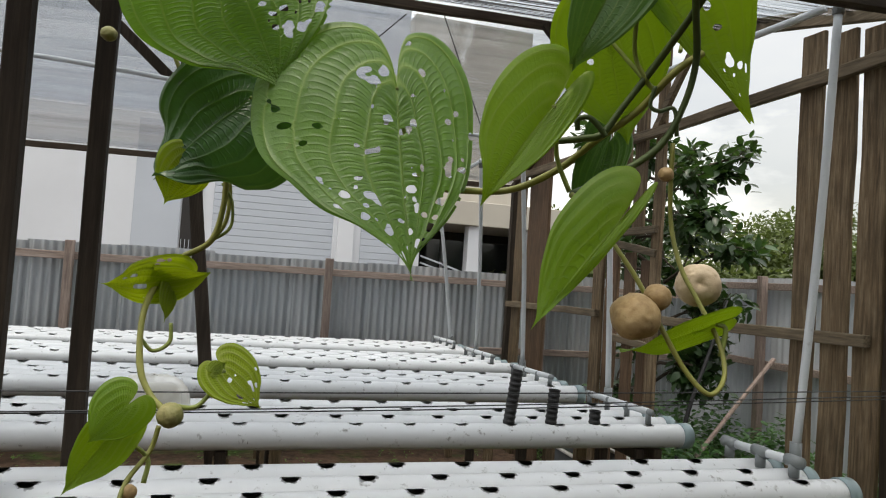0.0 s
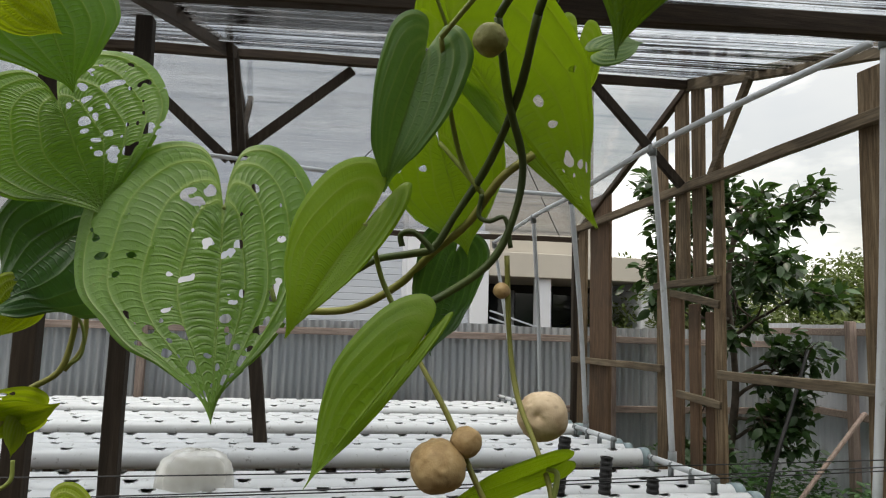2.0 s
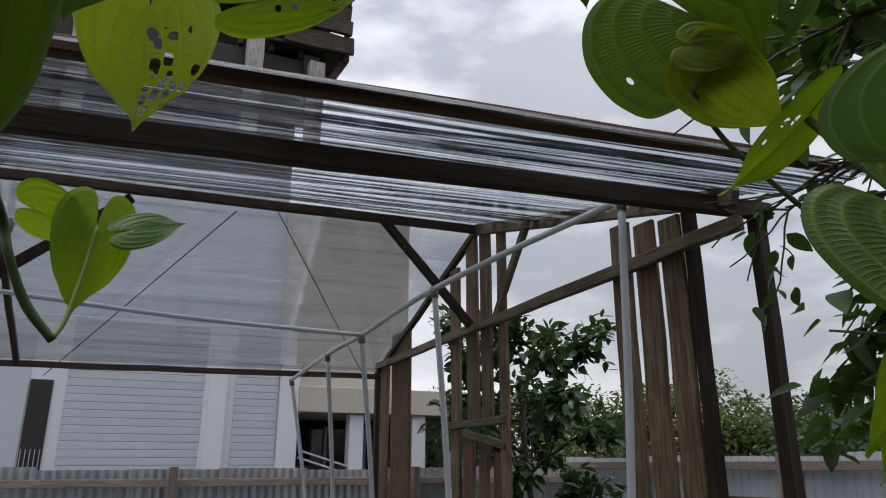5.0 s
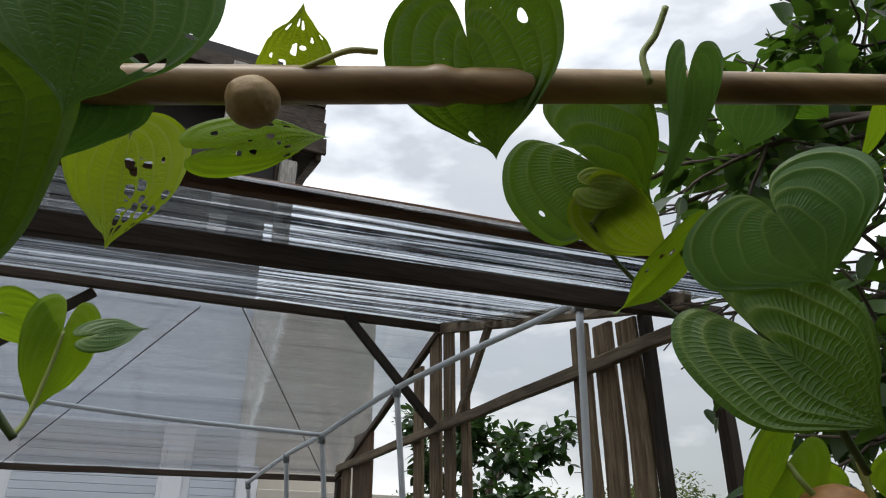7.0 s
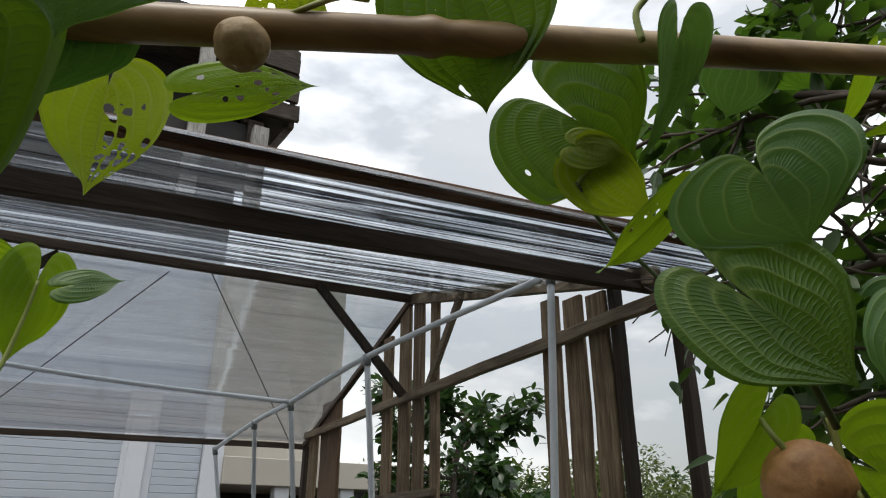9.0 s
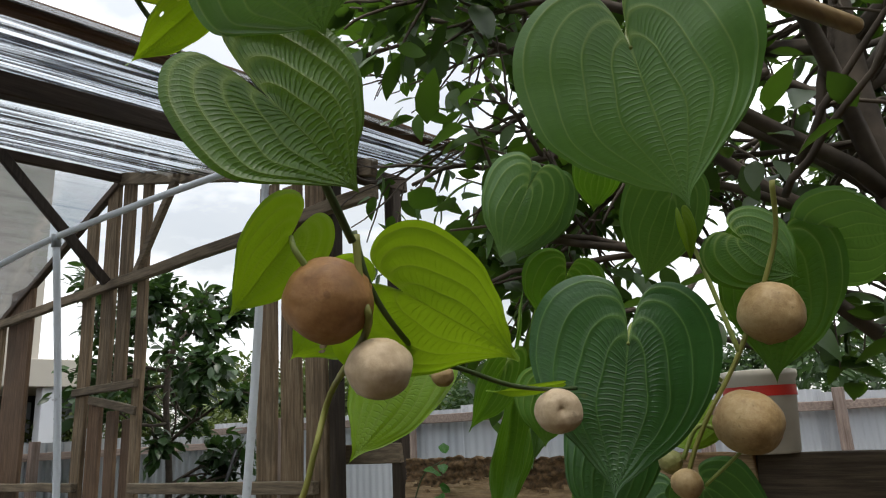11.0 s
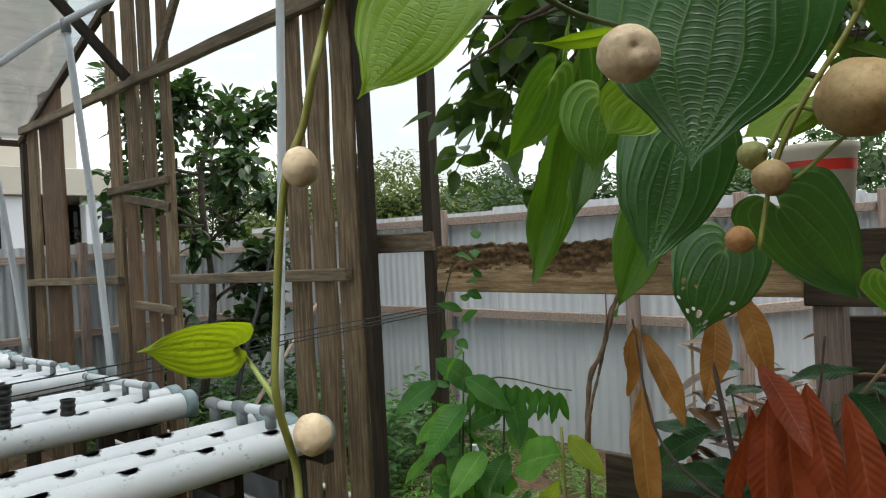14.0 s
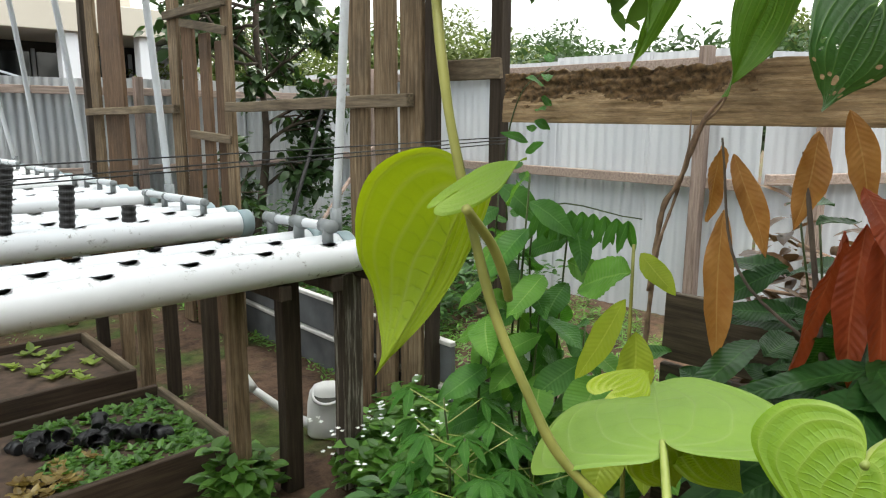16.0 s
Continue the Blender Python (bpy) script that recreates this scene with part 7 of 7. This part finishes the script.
def build_brush_pile():
    """Cut branches and dry leaves heaped beyond the board wall."""
    rnd = random.Random(52)
    bm = bmesh.new()
    for _ in range(230):
        c = Vector((rnd.gauss(3.5, 0.28), rnd.gauss(0.05, 0.36), min(1.15, abs(rnd.gauss(0.55, 0.36)))))
        d = Vector((rnd.gauss(0, 0.6), rnd.gauss(0, 1), rnd.gauss(0.1, 0.35))).normalized() * rnd.uniform(0.2, 0.55)
        a, b = c - d, c + d
        a.z, b.z = max(a.z, 0.01), max(b.z, 0.01)
        tube([a, (a + b) / 2 + Vector((0, 0, rnd.gauss(0, 0.03))), b], rnd.uniform(0.004, 0.013), 6, bm=bm)
    single("brush_pile", bm, DRY_STEM, "heap of cut dry branches beyond the board wall", "brush pile", kind="stuff", smooth=True)


build_brush_pile()
weeds("dry_leaves", "dry brown leaves over the cut branches", (3.05, 4.2, -0.8, 1.1), 520, 1.15, 0.13, 0.4, FOL_DRY, 47)


# ---- white flower heads over the weeds ----
FLOWER = plain("white_petals", (0.72, 0.74, 0.70), 0.7, 0.15, 40.0)


def build_flowers():
    rnd = random.Random(77)
    P, D, U, S = [], [], [], []
    for _ in range(26):
        x, y, z = rnd.uniform(1.95, 2.6), rnd.uniform(1.85, 2.3), rnd.uniform(0.2, 0.36)
        for _k in range(rnd.randint(2, 4)):
            c = (x + rnd.gauss(0, 0.016), y + rnd.gauss(0, 0.016), z + rnd.gauss(0, 0.01))
            for j in range(6):
                a = 1.05 * j + rnd.random() * 0.4
                P.append(c), D.append((math.cos(a), math.sin(a), 0.7)), U.append((0, 0, 1)), S.append(0.011)
    v, f = leaf_cloud(P, D, U, S, 0.7)
    me = bpy.data.meshes.new("flowers")
    me.from_pydata(v.tolist(), [], f)
    me.materials.append(FLOWER)
    tagged(new("flowers", me), "small white flower heads over the weeds", "flowers", kind="stuff")


build_flowers()


# ---- raised beds with seedlings ----
def build_bed(x0, x1, y0, y1, z, seed):
    b = thing("raised_bed", "wooden raised bed of dark soil with seedlings", "raised bed", "raised beds")
    part("soil", box_bm((x1 - x0 - 0.06, y1 - y0 - 0.06, z * 0.8), ((x0 + x1) / 2, (y0 + y1) / 2, z * 0.4), 0.01), BED_SOIL, b)
    for i, (p, q) in enumerate((((x0, y0, z / 2), (x1, y0, z / 2)), ((x0, y1, z / 2), (x1, y1, z / 2)))):
        part("board", bar(p, q, 0.03, z, wob=0.008, seed=seed + i), WOOD_BROWN_X, b)
    for i, x in enumerate((x0, x1)):
        part("board", bar((x, y0 + 0.02, z / 2), (x, y1 - 0.02, z / 2), 0.03, z, wob=0.008, seed=seed + 5 + i), WOOD_GREY_Y, b)
    return b


build_bed(-2.4, 1.84, 2.52, 3.25, 0.19, 81)
build_bed(-2.4, 1.84, 3.52, 4.35, 0.19, 82)


def seedlings(area, n, seed, z, material, size, label):
    rnd = random.Random(seed)
    x0, x1, y0, y1 = area
    P, D, U, S = [], [], [], []
    for _ in range(n):
        x, y = rnd.uniform(x0, x1), rnd.uniform(y0, y1)
        for k in range(5):
            a = 1.26 * k + rnd.random()
            P.append((x, y, z)), D.append((math.cos(a), math.sin(a), rnd.uniform(0.3, 0.9))), U.append((0, 0, 1)), S.append(size * rnd.uniform(0.6, 1.2))
    v, f = leaf_cloud(P, D, U, S, 0.6)
    me = bpy.data.meshes.new("seedlings")
    me.from_pydata(v.tolist(), [], f)
    me.materials.append(material)
    tagged(new("seedlings", me), label, "seedlings", kind="stuff")


seedlings((0.2, 1.8, 3.6, 4.3), 60, 91, 0.155, FOL_LETTUCE, 0.06, "pale lettuce seedlings in a raised bed")
seedlings((-0.5, 1.42, 2.56, 2.85), 170, 92, 0.155, FOL_YEL, 0.045, "dry yellowed plants in a raised bed")
seedlings((1.25, 1.82, 2.56, 3.2), 380, 93, 0.152, FOL_WEED, 0.036, "low green weeds in a raised bed")


def build_nursery_pots():
    rnd = random.Random(6)
    bm = bmesh.new()
    prof = [(0.0, 0.019), (0.0, 0.022), (0.022, 0.027), (0.042, 0.025), (0.056, 0.032), (0.06, 0.033), (0.06, 0.029), (0.015, 0.022)]
    rows = [[bm.verts.new((math.cos(2 * math.pi * k / 14) * r * (1 + 0.35 * noise.noise((k * 0.9, z * 40, 2))), math.sin(2 * math.pi * k / 14) * r * (1 + 0.35 * noise.noise((k * 0.9, z * 40, 8))), z + 0.012 * noise.noise((k, 3, z * 30)))) for k in range(14)] for z, r in prof]
    for a, b in zip(rows, rows[1:]):
        for k in range(14):
            bm.faces.new((a[k], a[(k + 1) % 14], b[(k + 1) % 14], b[k]))
    bm.faces.new(rows[0][::-1])
    bm.faces.new(rows[-1])
    first = single("nursery_pot", bm, BLACK_PLASTIC, "small black plastic nursery pot lying on the soil", "pot", "nursery pots", smooth=True)
    spots = [(1.22 + 0.44 * (k / 23) + rnd.gauss(0, 0.025), 3.0 - 0.15 * (k / 23) + rnd.gauss(0, 0.035), 0.16 + (0.022 if k % 4 == 0 else 0.0)) for k in range(24)]
    for i, (x, y, z) in enumerate(spots):
        m = pose(x, y, z + 0.012, rnd.uniform(70, 105), 0, rnd.uniform(0, 360))
        if i == 0:
            first.matrix_basis = m
        else:
            copy_thing(first, m)


build_nursery_pots()


# ---- watering can ----
CAN = plain("white_plastic", (0.62, 0.62, 0.60), 0.45, 0.08, 6.0)


def build_can():
    c = thing("watering_can", "white plastic watering can standing among the weeds", "watering can")
    bm = bmesh.new()
    seg = 28
    rows = []
    for z, r in ((0.0, 0.92), (0.012, 1.0), (0.08, 1.0), (0.16, 0.96), (0.205, 0.86), (0.232, 0.66), (0.245, 0.36)):
        ring = []
        for k in range(seg):
            u = 2 * math.pi * k / seg
            ca, sa = math.cos(u), math.sin(u)
            ring.append(bm.verts.new((math.copysign(abs(ca) ** 0.7, ca) * 0.062 * r, math.copysign(abs(sa) ** 0.7, sa) * 0.1 * r, z)))
        rows.append(ring)
    for p, q in zip(rows, rows[1:]):
        for k in range(seg):
            bm.faces.new((p[k], p[(k + 1) % seg], q[(k + 1) % seg], q[k]))
    bm.faces.new(rows[0][::-1])
    bm.faces.new(rows[-1])
    part("body", bm, CAN, c, smooth=True)
    ring = [Vector((0.066 * 0.55 * math.cos(u) - 0.036, 0.062 * math.sin(u) + 0.01, 0.205 + 0.035 * math.cos(u))) for u in (2 * math.pi * k / 24 for k in range(25))]
    part("rim", tube(ring, 0.008, 8, caps=False), CAN, c, "rolled rim of the filling hole", True)
    # flat disc in place of a hole; its colour is the shade within
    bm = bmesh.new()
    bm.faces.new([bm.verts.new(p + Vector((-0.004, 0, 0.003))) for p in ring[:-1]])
    part("opening", bm, INSIDE_SHADE, c, "flat dark disc painted as the shade in the filling hole")
    part("spout", tube(catmull([(0.0, 0.085, 0.05), (0.0, 0.17, 0.10), (0.0, 0.33, 0.235)], 6), 0.024, 12, 0.016), CAN, c, smooth=True)
    part("rose", tube([(0.0, 0.325, 0.232), (0.0, 0.375, 0.285)], 0.019, 14, 0.034), CAN, c, smooth=True)
    part("handle", tube(catmull([(0.0, -0.09, 0.09), (0, -0.135, 0.15), (0, -0.11, 0.225), (0, -0.05, 0.245)], 6), 0.014, 12), CAN, c, smooth=True)
    c.matrix_basis = pose(2.36, 2.61, 0.005, 0, 0, 56)


build_can()


# ---- white plastic bag on the boards, with a red band ----
BAG = plain("bag_white", (0.62, 0.58, 0.50), 0.5, 0.12, 8.0)
RED = plain("print_red", (0.55, 0.03, 0.02), 0.45, 0.1, 8.0)


def build_bucket():
    b = thing("bucket", "white plastic bucket with a red band on the board", "bucket")
    bm = bmesh.new()
    prof = [(0.0, 0.085), (0.005, 0.09), (0.21, 0.105), (0.222, 0.112), (0.24, 0.112), (0.243, 0.10), (0.03, 0.085)]
    seg = 28
    rows = [[bm.verts.new((math.cos(2 * math.pi * k / seg) * r, math.sin(2 * math.pi * k / seg) * r, z)) for k in range(seg)] for z, r in prof]
    for a, q in zip(rows, rows[1:]):
        for k in range(seg):
            bm.faces.new((a[k], a[(k + 1) % seg], q[(k + 1) % seg], q[k]))
    bm.faces.new(rows[0][::-1])
    bm.faces.new(rows[-1])
    part("body", bm, BAG, b, smooth=True)
    part("band", tube([(0, 0, 0.165), (0, 0, 0.195)], 0.1045, 28, caps=False), RED, b, smooth=True)
    for i, (a, w) in enumerate(((3.5, 0.05), (3.3, 0.04), (3.7, 0.03))):
        ob = part("print", box_bm((0.002, w, 0.012), bevel=0), RED, b)
        ob.matrix_basis = Matrix.Translation((math.cos(a) * 0.099, math.sin(a) * 0.099, 0.10 - 0.025 * i)) @ Matrix.Rotation(a, 4, "Z")
    at(b, 2.86, 0.56, 1.595)


build_bucket()


# ---- crumpled plastic tray on a table ----
CLEAR = Mat("milky_plastic", 0.35)
CLEAR.color(CLEAR.ramp(CLEAR.noise(20.0, 4.0), [(0.3, (0.62, 0.60, 0.53)), (0.7, (0.75, 0.74, 0.68))]))
CLEAR.b.inputs["Transmission Weight"].default_value = 0.3
CLEAR = CLEAR.m


def build_tray():
    bm = bmesh.new()
    seg, rings = 36, 12
    rows = []
    for j in range(rings + 1):
        u = j / rings
        r = 0.17 * math.sin(u * math.pi / 2) ** 0.8
        z = 0.16 * (1 - u**2.4)
        rows.append([bm.verts.new((math.cos(2 * math.pi * k / seg) * r * 0.95 + 0.01 * noise.noise((j, k * 0.7, 1)), math.sin(2 * math.pi * k / seg) * r * 0.6, z + 0.012 * noise.noise((j * 0.8, k * 0.5, 4)))) for k in range(seg)])
    for a, b in zip(rows, rows[1:]):
        for k in range(seg):
            bm.faces.new((a[k], a[(k + 1) % seg], b[(k + 1) % seg], b[k]))
    ob = single("plastic_cover", bm, CLEAR, "crumpled milky plastic cover lying on white pipes", "plastic cover", smooth=True)
    at(ob, -0.30, 3.18, PIPE_Z + PIPE_R - 0.012, 4, 0, 8)


build_tray()


# ---- leaning sticks, dry vine, low boards by the wall ----
def build_small_things():
    single("stick", bar((3.30, 4.5, 0.3), (4.09, 4.5, 1.19), 0.035, 0.02, wob=0.004), FENCE_WOOD_Z, "bare wooden stick leaning near the fence", "stick", "leaning sticks")
    single("stick", tube(catmull([(3.35, 4.75, 0.0), (3.55, 4.8, 0.7), (3.75, 4.85, 1.15), (3.95, 4.9, 1.62)], 6), 0.02, 8, 0.012, bumps=0.2), BLACK_PLASTIC, "dark leaning branch near the fence", "stick", "leaning sticks", smooth=True)
    v = thing("dry_vine", "dry twisted vine stem reaching over the board", "vine stem")
    part("stem", tube(catmull([(2.6, 1.22, 0.3), (2.62, 1.2, 0.9), (2.6, 1.17, 1.15), (2.6, 1.12, 1.25), (2.58, 1.05, 1.42), (2.6, 1.0, 1.5), (2.62, 0.98, 1.62)], 8), 0.009, 8, 0.006, bumps=0.6), DRY_STEM, v, smooth=True)
    part("stem", tube(catmull([(2.6, 1.2, 0.9), (2.59, 1.17, 1.05), (2.62, 1.14, 1.2), (2.59, 1.08, 1.38), (2.57, 1.0, 1.46), (2.56, 0.97, 1.55)], 8), 0.006, 8, 0.003, bumps=0.6), DRY_STEM, v, smooth=True)
    part("twig", tube(catmull([(2.6, 1.12, 1.25), (2.58, 1.09, 1.34), (2.6, 1.10, 1.45)], 6), 0.003, 6, 0.002), DRY_STEM, v, smooth=True)
    b = thing("low_boards", "low grey boards with pale edges along the wall foot", "edging")
    for i, (z, x) in enumerate(((0.13, 2.74), (0.34, 2.745))):
        part("board", bar((x, 2.2, z), (x + 0.1, 5.8, z), 0.025, 0.18, wob=0.01, seed=120 + i), LOW_GREY, b)
        part("edge", bar((x - 0.004, 2.2, z + 0.10), (x + 0.096, 5.8, z + 0.10), 0.034, 0.022, wob=0.006, seed=130 + i), STONE_PAINT, b)
    for i, y in enumerate((2.5, 3.8, 5.2)):
        part("stake", bar((2.80 + 0.03 * i, y, 0), (2.80 + 0.03 * i, y, 0.48), 0.04, 0.04), WOOD_GREY_Z, b)
    single("pvc_stake", tube([(2.62, 1.68, 0), (2.62, 1.68, 0.86)], 0.017, 10), PVC_POLE, "short white pvc stake among the shrubs", "stake", smooth=True)
    iv = thing("creeper", "small creeper with green leaves on the dark post", "creeper")
    part("stem", tube(catmull([(2.88, 2.03, 1.0), (2.83, 2.0, 1.3), (2.8, 1.9, 1.52), (2.74, 1.72, 1.6)], 6), 0.004, 6, 0.002), STEM_DARK, iv, smooth=True)
    rnd = random.Random(17)
    for k in range(16):
        u = k / 15
        c = Vector((2.87, 2.02, 1.0)).lerp(Vector((2.74, 1.72, 1.62)), u)
        a = rnd.uniform(0, 6.28)
        lance(iv, c, c + Vector((math.cos(a) * 0.08 - 0.03, math.sin(a) * 0.08, rnd.uniform(-0.04, 0.05))), (-0.6, -0.5, 0.6), 0.045, SHRUB_DEEP, 0.15)


LOW_GREY = plain("grey_board", (0.085, 0.09, 0.095), 0.8, 0.4, 5.0)
build_small_things()
